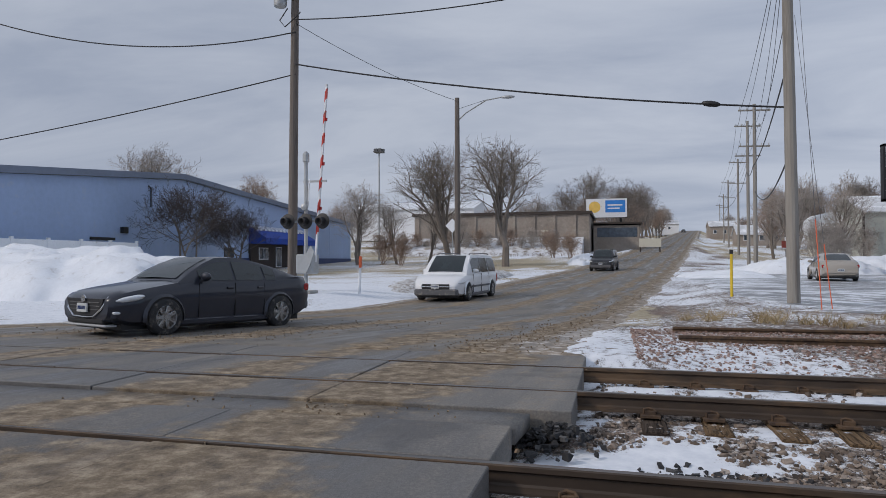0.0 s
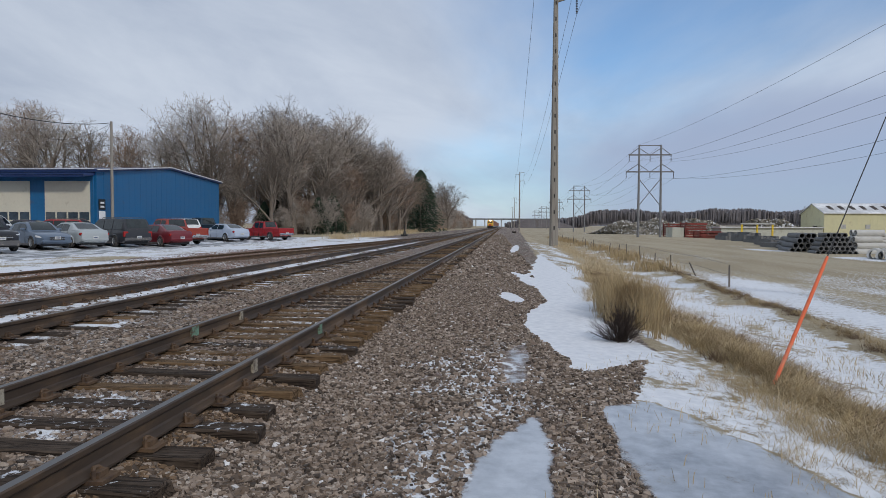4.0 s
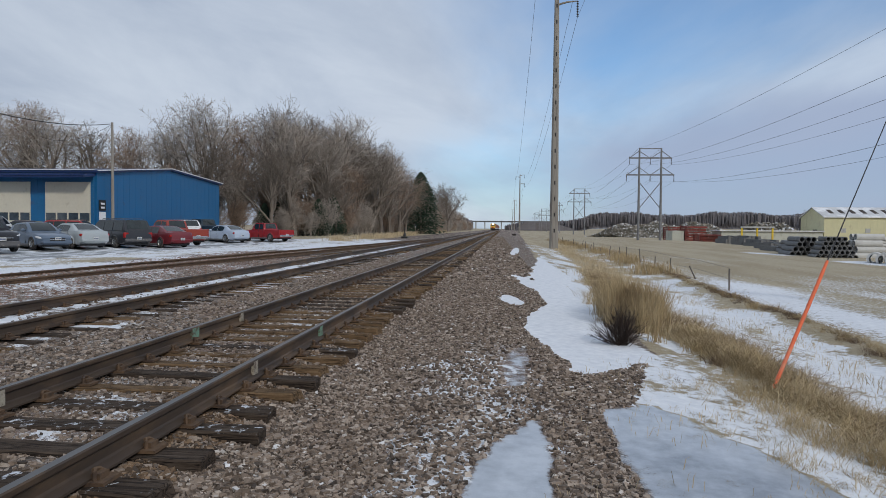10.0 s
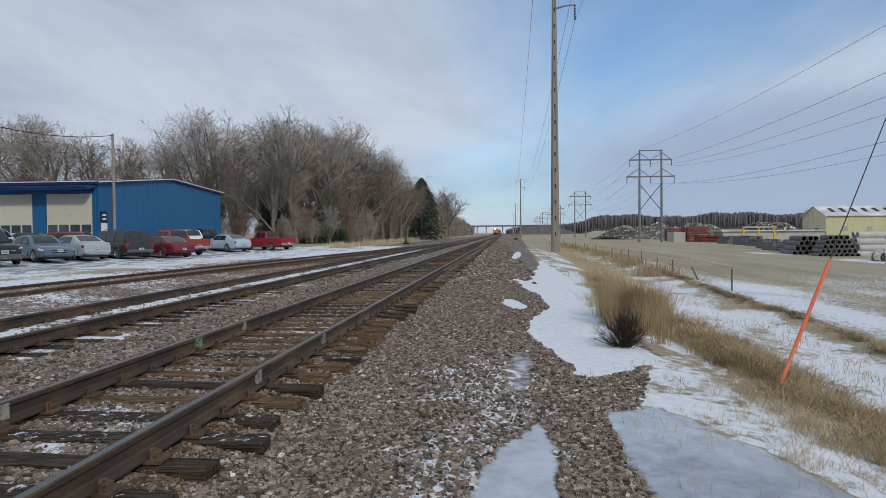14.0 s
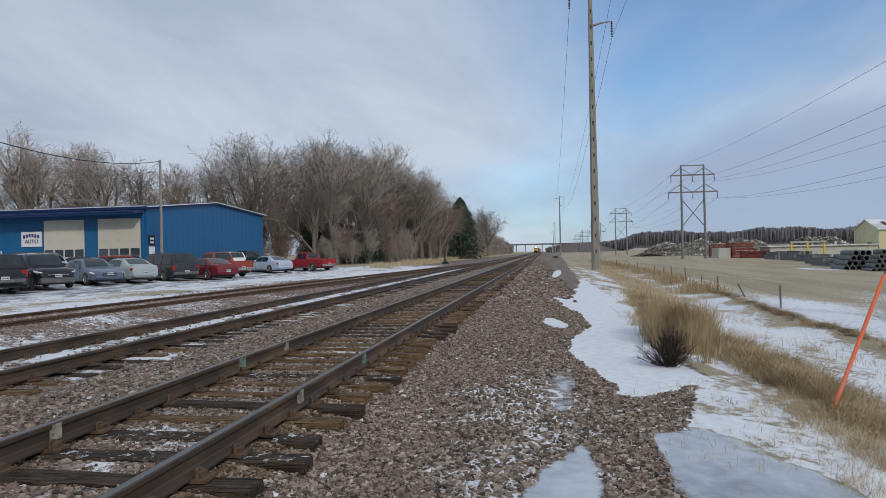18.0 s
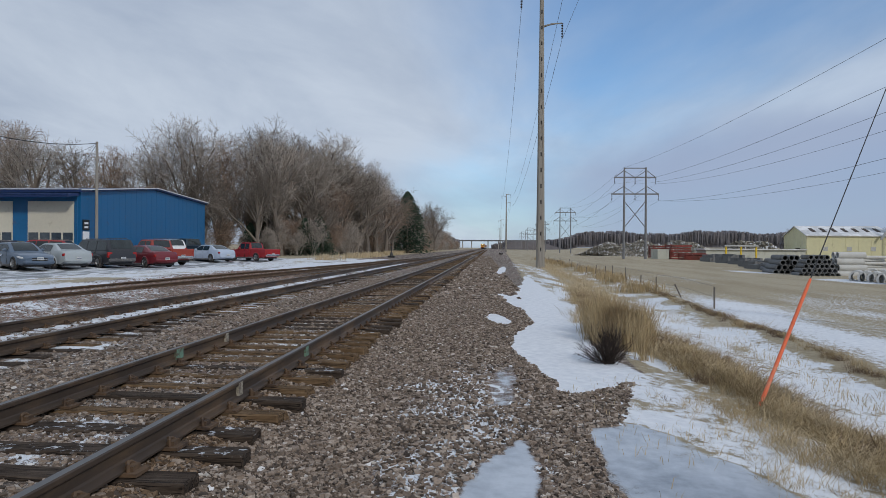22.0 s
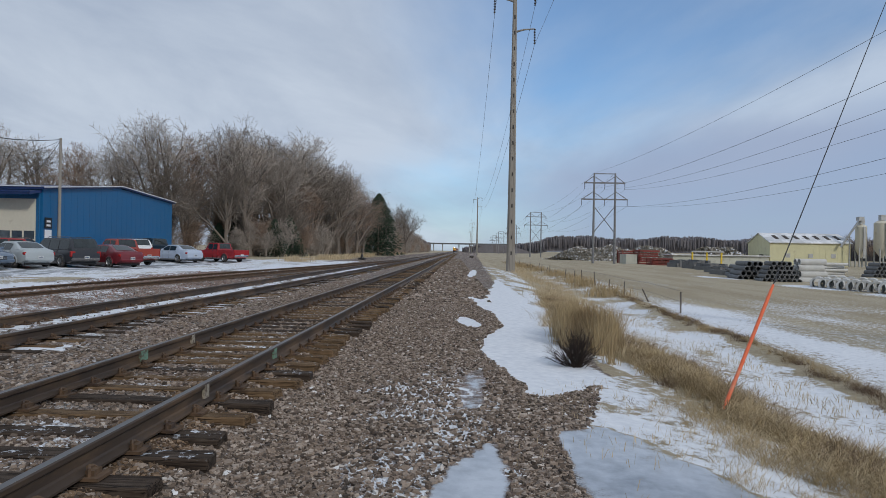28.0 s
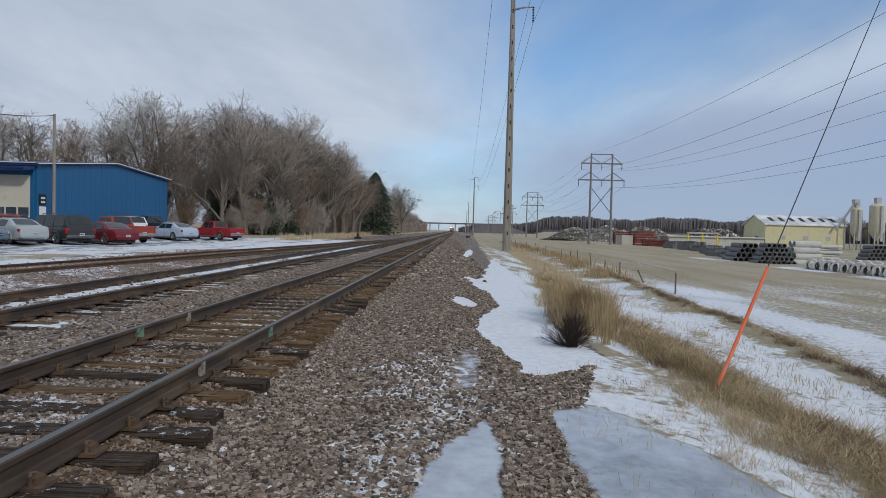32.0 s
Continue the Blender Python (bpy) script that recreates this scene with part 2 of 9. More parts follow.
def tie_mat(name, dark, mid, pale, snow):
    """Split, weathered timber: grain along the tie, deep cracks, rust near the rails, old snow on some."""
    m, nt, b = nodes_of(name)
    info = nt.nodes.new("ShaderNodeObjectInfo")
    shift = add(nt, "ShaderNodeVectorMath", (("Vector", coords(nt)),))
    nt.links.new(info.outputs["Random"], shift.inputs[1])
    long_v = add(nt, "ShaderNodeMapping", (("Vector", shift.outputs[0]),))
    long_v.inputs["Scale"].default_value = (1.0, 0.06, 1.0)
    grain, crack, blot = noise_tex(nt, long_v.outputs[0], 46.0, 6.0, 0.7), noise_tex(nt, long_v.outputs[0], 20.0, 3.0, 0.6, 0.6), noise_tex(nt, shift.outputs[0], 4.0, 5.0, 0.65)
    col = ramp(nt, calc(nt, "ADD", calc(nt, "MULTIPLY", grain, 0.6), calc(nt, "MULTIPLY", blot, 0.4)), ((0.32, dark), (0.5, mid), (0.68, pale)))
    split = step(nt, calc(nt, "ABSOLUTE", calc(nt, "SUBTRACT", crack, 0.5), 0.0), 0.0, 0.035, 1.0, 0.0)
    col = blend(nt, calc(nt, "MULTIPLY", split, 0.85), col, (0.012, 0.010, 0.009))
    col = blend(nt, calc(nt, "MULTIPLY", info.outputs["Random"], 0.45), col, blend(nt, 0.5, col, mid))
    up = nt.nodes.new("ShaderNodeNewGeometry")
    face = nt.nodes.new("ShaderNodeSeparateXYZ")
    nt.links.new(up.outputs["Normal"], face.inputs[0])
    lying = calc(nt, "MULTIPLY", step(nt, face.outputs[2], 0.6, 0.9), step(nt, calc(nt, "ADD", noise_tex(nt, shift.outputs[0], 9.0, 6.0, 0.7), calc(nt, "MULTIPLY", info.outputs["Random"], 0.16)), 0.66 - snow, 0.72 - snow))
    col = blend(nt, lying, col, (0.66, 0.69, 0.74))
    nt.links.new(col, b.inputs["Base Color"])
    b.inputs["Roughness"].default_value = 0.95
    b.inputs["Specular IOR Level"].default_value = 0.15
    bump(nt, b, calc(nt, "SUBTRACT", grain, calc(nt, "MULTIPLY", split, 0.8)), 0.9, 0.012)
    return m


def ground_mat():
    """Snow, crushed stone, dry grass and dark ice, each where the sheet's masks put it, with ragged edges."""
    m, nt, b = nodes_of("winter_ground")
    v = coords(nt)
    a = nt.nodes.new("ShaderNodeAttribute")
    a.attribute_name = "cover"
    s = nt.nodes.new("ShaderNodeSeparateColor")
    nt.links.new(a.outputs["Color"], s.inputs[0])
    snow_in, stone_in, grass_in = s.outputs[0], s.outputs[1], s.outputs[2]
    ice_in = a.outputs["Alpha"]
    fine, mid, broad = noise_tex(nt, v, 55.0, 5.0, 0.65), noise_tex(nt, v, 7.0, 6.0, 0.6), noise_tex(nt, v, 0.7, 5.0, 0.6)
    # crushed stone
    vor = add(nt, "ShaderNodeTexVoronoi", (("Vector", v),), Scale=26.0, Randomness=1.0)
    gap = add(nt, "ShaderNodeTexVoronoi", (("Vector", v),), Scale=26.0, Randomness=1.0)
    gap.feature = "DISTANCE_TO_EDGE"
    sep = nt.nodes.new("ShaderNodeSeparateColor")
    nt.links.new(vor.outputs["Color"], sep.inputs[0])
    stone = ramp(nt, sep.outputs[0], BALLAST_STOPS)
    # shade between the stones is painted in as near-black cell edges
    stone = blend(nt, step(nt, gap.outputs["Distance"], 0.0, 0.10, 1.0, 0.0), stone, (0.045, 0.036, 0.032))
    stone = blend(nt, step(nt, broad, 0.45, 0.65), stone, blend(nt, 0.5, stone, (0.20, 0.125, 0.095)))
    # soil and dry grass
    grass = ramp(nt, calc(nt, "ADD", calc(nt, "MULTIPLY", fine, 0.6), calc(nt, "MULTIPLY", mid, 0.4)),
                 ((0.30, (0.17, 0.13, 0.078)), (0.50, (0.345, 0.285, 0.185)), (0.70, (0.50, 0.44, 0.325))))
    far_v = coords(nt, (0.12, 1.0, 1.0))
    grass = blend(nt, step(nt, noise_tex(nt, far_v, 0.35, 6.0, 0.6), 0.40, 0.62, 0.0, 0.75), grass, ramp(nt, mid, ((0.3, (0.33, 0.275, 0.185)), (0.7, (0.54, 0.475, 0.35)))))
    # snow, and glazed ice with stones frozen in
    snow = ramp(nt, mid, ((0.25, (0.60, 0.63, 0.68)), (0.7, (0.79, 0.81, 0.84))))
    ice = ramp(nt, calc(nt, "ADD", calc(nt, "MULTIPLY", broad, 0.6), calc(nt, "MULTIPLY", mid, 0.4)), ((0.36, (0.27, 0.295, 0.335)), (0.50, (0.42, 0.455, 0.505)), (0.62, (0.55, 0.585, 0.635))))
    ragged = calc(nt, "ADD", calc(nt, "MULTIPLY", mid, 0.55), calc(nt, "MULTIPLY", fine, 0.45))
    col = blend(nt, step(nt, calc(nt, "ADD", stone_in, calc(nt, "SUBTRACT", ragged, 0.5)), 0.40, 0.60), grass, stone)
    wet = step(nt, calc(nt, "ADD", ice_in, calc(nt, "MULTIPLY", calc(nt, "SUBTRACT", ragged, 0.5), 1.3)), 0.40, 0.72)
    col = blend(nt, wet, col, ice)
    white = step(nt, calc(nt, "ADD", snow_in, calc(nt, "MULTIPLY", calc(nt, "SUBTRACT", ragged, 0.5), 1.5)), 0.46, 0.58)
    col = blend(nt, white, col, snow)
    nt.links.new(col, b.inputs["Base Color"])
    nt.links.new(step(nt, wet, 0.0, 1.0, 0.92, 0.42), b.inputs["Roughness"])
    rough_height = calc(nt, "ADD", calc(nt, "MULTIPLY", gap.outputs["Distance"], calc(nt, "SUBTRACT", 1.0, calc(nt, "MAXIMUM", white, wet))), calc(nt, "MULTIPLY", calc(nt, "MULTIPLY", fine, 0.25), calc(nt, "SUBTRACT", 1.0, calc(nt, "MULTIPLY", calc(nt, "MAXIMUM", wet, white), 0.75))))
    bump(nt, b, rough_height, 0.55, 0.05)
    return m


def sand_on_road(nt, across, streak, fine, blot):
    """Brown sand thrown up in bands between the wheel tracks."""
    wander = calc(nt, "ADD", across, calc(nt, "MULTIPLY", calc(nt, "SUBTRACT", blot, 0.5), 1.6))
    total = None
    for c, w, h in ((-3.6, 0.75, 0.8), (-1.6, 0.5, 0.55), (0.55, 0.55, 1.0), (2.75, 0.45, 0.75), (3.85, 0.6, 1.0)):
        d = calc(nt, "ABSOLUTE", calc(nt, "SUBTRACT", wander, c), 0.0)
        bandy = step(nt, d, 0.0, w, h, 0.0)
        total = bandy if total is None else calc(nt, "MAXIMUM", total, bandy)
    lump = calc(nt, "ADD", calc(nt, "MULTIPLY", streak, 1.15), calc(nt, "MULTIPLY", fine, 0.75))
    return step(nt, calc(nt, "ADD", total, lump), 1.0, 1.5)


def road_mat(name="salted_asphalt", tar_stops=((0.30, (0.085, 0.077, 0.068)), (0.55, (0.180, 0.164, 0.142)), (0.75, (0.31, 0.285, 0.245))), amount=1.0, slush=1.0):
    """Worn surface: damp wheel tracks, brown sand along the lanes, salt and slush at the edges."""
    m, nt, b = nodes_of(name)
    v = coords(nt)
    uv = coords(nt, (1, 1, 1), "UV")
    s = nt.nodes.new("ShaderNodeSeparateXYZ")
    nt.links.new(uv, s.inputs[0])
    across = s.outputs[0]
    long_v = coords(nt, (1.0, 0.10, 1.0), "UV")
    streak, fine, blot, mid = noise_tex(nt, long_v, 2.2, 6.0, 0.62), noise_tex(nt, v, 45.0, 5.0, 0.7), noise_tex(nt, v, 0.55, 6.0, 0.6), noise_tex(nt, v, 5.0, 5.0, 0.65)
    tar = ramp(nt, calc(nt, "ADD", calc(nt, "MULTIPLY", streak, 0.6), calc(nt, "MULTIPLY", fine, 0.4)), tar_stops)
    tar = blend(nt, step(nt, blot, 0.52, 0.60), tar, blend(nt, 0.45, tar, (0.05, 0.05, 0.053)))
    sandy = calc(nt, "MULTIPLY", sand_on_road(nt, across, streak, mid, blot), amount)
    col = blend(nt, sandy, tar, ramp(nt, calc(nt, "ADD", calc(nt, "MULTIPLY", fine, 0.25), calc(nt, "MULTIPLY", mid, 0.75)), ((0.34, (0.070, 0.050, 0.031)), (0.5, (0.20, 0.150, 0.098)), (0.66, (0.40, 0.325, 0.23)))))
    edge = step(nt, calc(nt, "ADD", calc(nt, "ABSOLUTE", across, 0.0), calc(nt, "MULTIPLY", calc(nt, "ADD", blot, mid), 1.3)), 5.2, 5.8)
    col = blend(nt, calc(nt, "MULTIPLY", edge, slush), col, ramp(nt, mid, ((0.35, (0.16, 0.125, 0.09)), (0.55, (0.33, 0.275, 0.215)), (0.66, (0.62, 0.60, 0.58)))))
    nt.links.new(col, b.inputs["Base Color"])
    nt.links.new(calc(nt, "ADD", step(nt, streak, 0.36, 0.55, 0.34, 0.75), calc(nt, "MULTIPLY", sandy, 0.25)), b.inputs["Roughness"])
    bump(nt, b, calc(nt, "ADD", calc(nt, "MULTIPLY", fine, 0.6), calc(nt, "MULTIPLY", calc(nt, "MULTIPLY", sandy, mid), 2.0)), 0.45, 0.02)
    return m


def lot_mat():
    m, nt, b = nodes_of("icy_parking_lot")
    v = coords(nt, (0.35, 1.0, 1.0))
    blot, mid, fine = noise_tex(nt, v, 0.42, 7.0, 0.62), noise_tex(nt, v, 2.2, 6.0, 0.6), noise_tex(nt, v, 40.0, 4.0, 0.6)
    tar = ramp(nt, mid, ((0.3, (0.13, 0.135, 0.14)), (0.7, (0.27, 0.275, 0.285))))
    white = step(nt, calc(nt, "ADD", blot, calc(nt, "MULTIPLY", calc(nt, "SUBTRACT", mid, 0.5), 1.3)), 0.44, 0.60)
    nt.links.new(blend(nt, white, tar, ramp(nt, fine, ((0.3, (0.66, 0.69, 0.73)), (0.7, (0.84, 0.86, 0.89))))), b.inputs["Base Color"])
    nt.links.new(step(nt, mid, 0.35, 0.65, 0.28, 0.65), b.inputs["Roughness"])
    bump(nt, b, calc(nt, "ADD", white, fine), 0.3, 0.02)
    return m


M = {
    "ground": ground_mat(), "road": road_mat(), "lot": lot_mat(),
    "ballast": stone_mat("crushed_stone", BALLAST_STOPS),
    "black_stone": stone_mat("asphalt_crumbs", ((0.0, (0.02, 0.02, 0.022)), (0.6, (0.05, 0.05, 0.052)), (1.0, (0.12, 0.12, 0.12)))),
    "riprap": stone_mat("broken_concrete", ((0.0, (0.20, 0.185, 0.15)), (0.5, (0.33, 0.305, 0.255)), (0.78, (0.42, 0.40, 0.36)), (0.86, (0.72, 0.73, 0.75)), (1.0, (0.84, 0.85, 0.88))), 0.8),
    "rail": plain("rusty_rail_steel", (0.058, 0.040, 0.028), 0.65, 0.15, 0.4, 9.0, (0.135, 0.085, 0.048), 0.42, 0.15, (0.3, 1, 1)),
    "rail_top": plain("worn_rail_head", (0.125, 0.118, 0.112), 0.38, 0.6, 0.25, 14.0, (0.14, 0.10, 0.08), 0.25, 0.05, (0.1, 1, 1)),
    "rust": plain("rusted_iron", (0.125, 0.078, 0.046), 0.85, 0.2, 0.4, 30.0, (0.06, 0.04, 0.03), 0.4, 0.3),
    "tie_old": tie_mat("weathered_oak_tie", (0.052, 0.035, 0.022), (0.165, 0.107, 0.060), (0.27, 0.19, 0.118), -0.06),
    "tie_dark": tie_mat("creosoted_tie", (0.026, 0.020, 0.017), (0.062, 0.046, 0.035), (0.125, 0.098, 0.078), -0.045),
    "snow": plain("packed_snow", (0.75, 0.775, 0.81), 0.75, 0, 0.07, 9.0, (0.60, 0.60, 0.60), 0.18, 0.35),
    "bank": plain("snowy_weedy_bank", (0.22, 0.18, 0.14), 0.95, 0, 0.4, 3.0, (0.66, 0.67, 0.69), 0.75, 0.5),
    "dark_concrete": plain("weathered_dark_concrete", (0.17, 0.175, 0.18), 0.9, 0, 0.2, 3.0, (0.10, 0.10, 0.10), 0.3, 0.2),
    "dirty_snow": plain("dirty_ploughed_snow", (0.60, 0.60, 0.60), 0.85, 0, 0.3, 16.0, (0.27, 0.24, 0.21), 0.5, 0.6),
    "panel": road_mat("crossing_panel_rubber", ((0.30, (0.060, 0.058, 0.057)), (0.5, (0.145, 0.137, 0.128)), (0.70, (0.29, 0.266, 0.232))), 0.95, 0.0),
    "ballast_rust": stone_mat("rust_stained_stone", ((0.0, (0.05, 0.034, 0.022)), (0.4, (0.15, 0.098, 0.058)), (0.8, (0.26, 0.18, 0.115)), (1.0, (0.40, 0.32, 0.25)))),
    "grit": stone_mat("sand_clods", ((0.0, (0.10, 0.07, 0.045)), (0.5, (0.22, 0.16, 0.10)), (1.0, (0.36, 0.28, 0.19)))),
    "ballast_red": stone_mat("reddish_crushed_stone", ((0.0, (0.13, 0.085, 0.07)), (0.3, (0.27, 0.175, 0.14)), (0.6, (0.38, 0.26, 0.215)), (0.97, (0.46, 0.38, 0.34)), (0.985, (0.70, 0.71, 0.73)), (1.0, (0.74, 0.75, 0.77)))),
    "green_mark": plain("green_spray_mark", (0.15, 0.27, 0.20), 0.8, 0, 0.3, 60.0, (0.10, 0.07, 0.05), 0.4),
    "pale_mark": plain("pale_paint_mark", (0.34, 0.31, 0.25), 0.8, 0, 0.3, 60.0, (0.10, 0.07, 0.05), 0.4),
    "shop_blue": plain("royal_blue_siding", (0.009, 0.115, 0.275), 0.42, 0, 0.13, 5.0, (0.05, 0.09, 0.19), 0.12),
    "dark_blue": plain("navy_trim", (0.008, 0.03, 0.12), 0.45, 0, 0.15, 5.0),
    "ware_blue": plain("pale_blue_siding", (0.33, 0.43, 0.62), 0.5, 0, 0.09, 3.0, (0.40, 0.46, 0.57), 0.16),
    "ware_edge": plain("slate_blue_roof_edge", (0.17, 0.20, 0.26), 0.6, 0, 0.15, 2.0),
    "awning": plain("bright_blue_canvas", (0.012, 0.06, 0.36), 0.7, 0, 0.2, 8.0),
    "cream": plain("cream_door_panel", (0.60, 0.57, 0.47), 0.55, 0, 0.06, 5.0, (0.46, 0.42, 0.33), 0.12),
    "white": plain("white_paint", (0.78, 0.79, 0.80), 0.5, 0, 0.06, 9.0, (0.5, 0.48, 0.45), 0.08),
    "orange": plain("orange_stripe", (0.85, 0.26, 0.03), 0.5, 0, 0.08, 6.0),
    "yellow": plain("yellow_paint", (0.72, 0.50, 0.03), 0.5, 0, 0.12, 9.0, (0.35, 0.25, 0.08), 0.2),
    "red": plain("red_paint", (0.55, 0.05, 0.035), 0.5, 0, 0.15, 9.0, (0.25, 0.05, 0.04), 0.2),
    "rack_red": plain("red_oxide_steel", (0.23, 0.045, 0.035), 0.7, 0, 0.3, 3.0, (0.10, 0.04, 0.03), 0.4),
    "guard": plain("faded_orange_plastic", (0.72, 0.135, 0.045), 0.5, 0, 0.14, 12.0, (0.60, 0.22, 0.12), 0.25),
    "grey_metal": plain("galvanised_sheet", (0.42, 0.43, 0.43), 0.5, 0.4, 0.14, 4.0, (0.33, 0.32, 0.30), 0.25),
    "pale_metal": plain("pale_green_siding", (0.47, 0.48, 0.42), 0.6, 0, 0.1, 3.0, (0.36, 0.36, 0.31), 0.25),
    "roof": plain("snow_dusted_roof", (0.55, 0.56, 0.57), 0.6, 0, 0.16, 1.2, (0.80, 0.81, 0.83), 0.4),
    "white_roof": plain("white_metal_roof", (0.72, 0.74, 0.76), 0.5, 0, 0.08, 2.0, (0.56, 0.57, 0.58), 0.2),
    "brick": plain("brown_brick_wall", (0.30, 0.255, 0.215), 0.9, 0, 0.25, 2.5, (0.36, 0.32, 0.27), 0.3),
    "brown": plain("dark_brown_siding", (0.055, 0.042, 0.035), 0.8, 0, 0.2, 5.0),
    "dark_twig": plain("dark_dead_twigs", (0.030, 0.019, 0.014), 0.9, 0, 0.4, 20.0, (0.065, 0.04, 0.028), 0.3),
    "black": plain("black_paint", (0.012, 0.012, 0.013), 0.5, 0, 0.3, 12.0),
    "rubber": plain("tyre_rubber", (0.022, 0.022, 0.023), 0.85, 0, 0.3, 30.0, (0.13, 0.115, 0.10), 0.35),
    "rim": plain("alloy_rim", (0.38, 0.39, 0.40), 0.32, 0.85, 0.15, 20.0, (0.16, 0.14, 0.12), 0.35),
    "chrome": plain("chrome", (0.62, 0.63, 0.64), 0.15, 1.0, 0.08, 20.0),
    "trim": plain("grey_plastic", (0.10, 0.10, 0.105), 0.7, 0, 0.2, 20.0, (0.27, 0.25, 0.22), 0.25),
    "lamp_clear": plain("headlamp_lens", (0.66, 0.68, 0.70), 0.12, 0.0, 0.15, 30.0),
    "lamp_red": plain("tail_lamp_lens", (0.34, 0.014, 0.012), 0.2, 0.0, 0.2, 30.0),
    "plate": plain("number_plate", (0.55, 0.57, 0.56), 0.5, 0, 0.08, 30.0),
    "wood_pole": plain("grey_utility_pole", (0.285, 0.265, 0.235), 0.9, 0, 0.22, 12.0, (0.16, 0.14, 0.12), 0.35, 0.3, (1, 1, 0.06)),
    "dark_pole": plain("brown_utility_pole", (0.16, 0.135, 0.115), 0.9, 0, 0.25, 12.0, (0.09, 0.075, 0.065), 0.35, 0.3, (1, 1, 0.06)),
    "pylon_wood": plain("weathered_pylon_wood", (0.20, 0.205, 0.215), 0.9, 0, 0.2, 6.0, (0.13, 0.13, 0.14), 0.3),
    "concrete": plain("cast_concrete", (0.40, 0.395, 0.37), 0.9, 0, 0.15, 6.0, (0.28, 0.27, 0.25), 0.3, 0.2),
    "pale_concrete": plain("pale_precast_concrete", (0.55, 0.55, 0.53), 0.9, 0, 0.12, 2.0, (0.40, 0.39, 0.37), 0.3, 0.2),
    "cable": plain("black_cable", (0.02, 0.02, 0.022), 0.6, 0, 0.2, 30.0),
    "wire": plain("steel_wire", (0.10, 0.105, 0.115), 0.5, 0.3, 0.2, 30.0),
    "bark": plain("grey_brown_bark", (0.185, 0.157, 0.133), 0.95, 0, 0.3, 6.0, (0.21, 0.185, 0.160), 0.3, 0.4, (1, 1, 0.3)),
    "bark_warm": plain("red_brown_twigs", (0.315, 0.232, 0.178), 0.95, 0, 0.3, 3.0, (0.11, 0.075, 0.06), 0.3),
    "bark_grey": plain("silver_grey_twigs", (0.375, 0.333, 0.295), 0.95, 0, 0.25, 3.0, (0.14, 0.12, 0.11), 0.3),
    "needles": plain("dark_green_needles", (0.022, 0.045, 0.026), 0.9, 0, 0.4, 4.0, (0.05, 0.065, 0.035), 0.3),
    "straw": plain("dry_grass_blades", (0.40, 0.305, 0.168), 0.85, 0, 0.35, 3.0, (0.25, 0.175, 0.095), 0.35),
    "straw_pale": plain("bleached_grass_blades", (0.50, 0.40, 0.255), 0.85, 0, 0.25, 3.0, (0.36, 0.29, 0.17), 0.3),
    "weed": plain("brown_dead_weeds", (0.155, 0.105, 0.068), 0.9, 0, 0.3, 4.0, (0.25, 0.18, 0.11), 0.3),
    "yard_yellow": plain("pale_yellow_siding", (0.60, 0.575, 0.36), 0.6, 0, 0.08, 1.5, (0.50, 0.46, 0.30), 0.2),
    "far_woods": plain("far_bare_woods", (0.172, 0.165, 0.180), 1.0, 0, 0.2, 0.35, (0.14, 0.125, 0.125), 0.35),
    "loco_yellow": plain("armour_yellow", (0.70, 0.42, 0.05), 0.5, 0, 0.15, 2.0, (0.35, 0.22, 0.06), 0.25),
    "wagon": plain("rusty_red_wagon", (0.27, 0.115, 0.07), 0.8, 0, 0.25, 1.5, (0.16, 0.09, 0.06), 0.35),
    "glass": make_glass("dark_glass", (0.016, 0.022, 0.023)),
    "window": make_glass("window_glass", (0.05, 0.065, 0.08)),
    "derail_yellow": plain("derail_yellow", (0.80, 0.66, 0.05), 0.5, 0, 0.15, 12.0, (0.30, 0.24, 0.10), 0.2),
}
bulb, bulb_nt, bulb_b = nodes_of("lit_headlamp")
bulb_b.inputs["Base Color"].default_value = (1, 0.95, 0.85, 1)
bulb_b.inputs["Emission Color"].default_value = (1.0, 0.93, 0.80, 1)
bulb_b.inputs["Emission Strength"].default_value = 6.0
M["bulb"] = bulb


# ---- mesh helpers ----
def part(name, bm, material, parent=None, label="", smooth=False):
    """Links a bmesh (or a (vertices, faces) pair) as one mesh object under a thing or a part."""
    me = bpy.data.meshes.new(name)
    if isinstance(bm, tuple):
        me.from_pydata(bm[0], [], bm[1])
    else:
        bm.normal_update()
        bm.to_mesh(me)
        bm.free()
    for mm in (material if isinstance(material, (list, tuple)) else [material]):
        me.materials.append(M[mm] if isinstance(mm, str) else mm)
    if smooth:
        me.shade_smooth()
        me.set_sharp_from_angle(angle=radians(smooth if smooth > 1 else 40))
    ob = new(name, me)
    if parent is not None:
        ob.parent = parent
    if label:
        tagged(ob, label)
    return ob


def thing(name, m=None, label="", category="", group="", kind=""):
    ob = new(name)
    ob.empty_display_size = 0.2
    if m is not None:
        ob.matrix_world = m
    return tagged(ob, label, category, group, kind)


def box(bm, x0, x1, y0, y1, z0, z1, bevel=0.0):
    vs = [bm.verts.new((x, y, z)) for x in (x0, x1) for y in (y0, y1) for z in (z0, z1)]
    fs = [bm.faces.new([vs[i] for i in f]) for f in ((0, 1, 3, 2), (4, 6, 7, 5), (0, 4, 5, 1), (2, 3, 7, 6), (0, 2, 6, 4), (1, 5, 7, 3))]
    if bevel:
        edges = {e for f in fs for e in f.edges}
        bmesh.ops.bevel(bm, geom=list(edges), offset=bevel, segments=1, affect="EDGES", profile=0.5)
    return bm


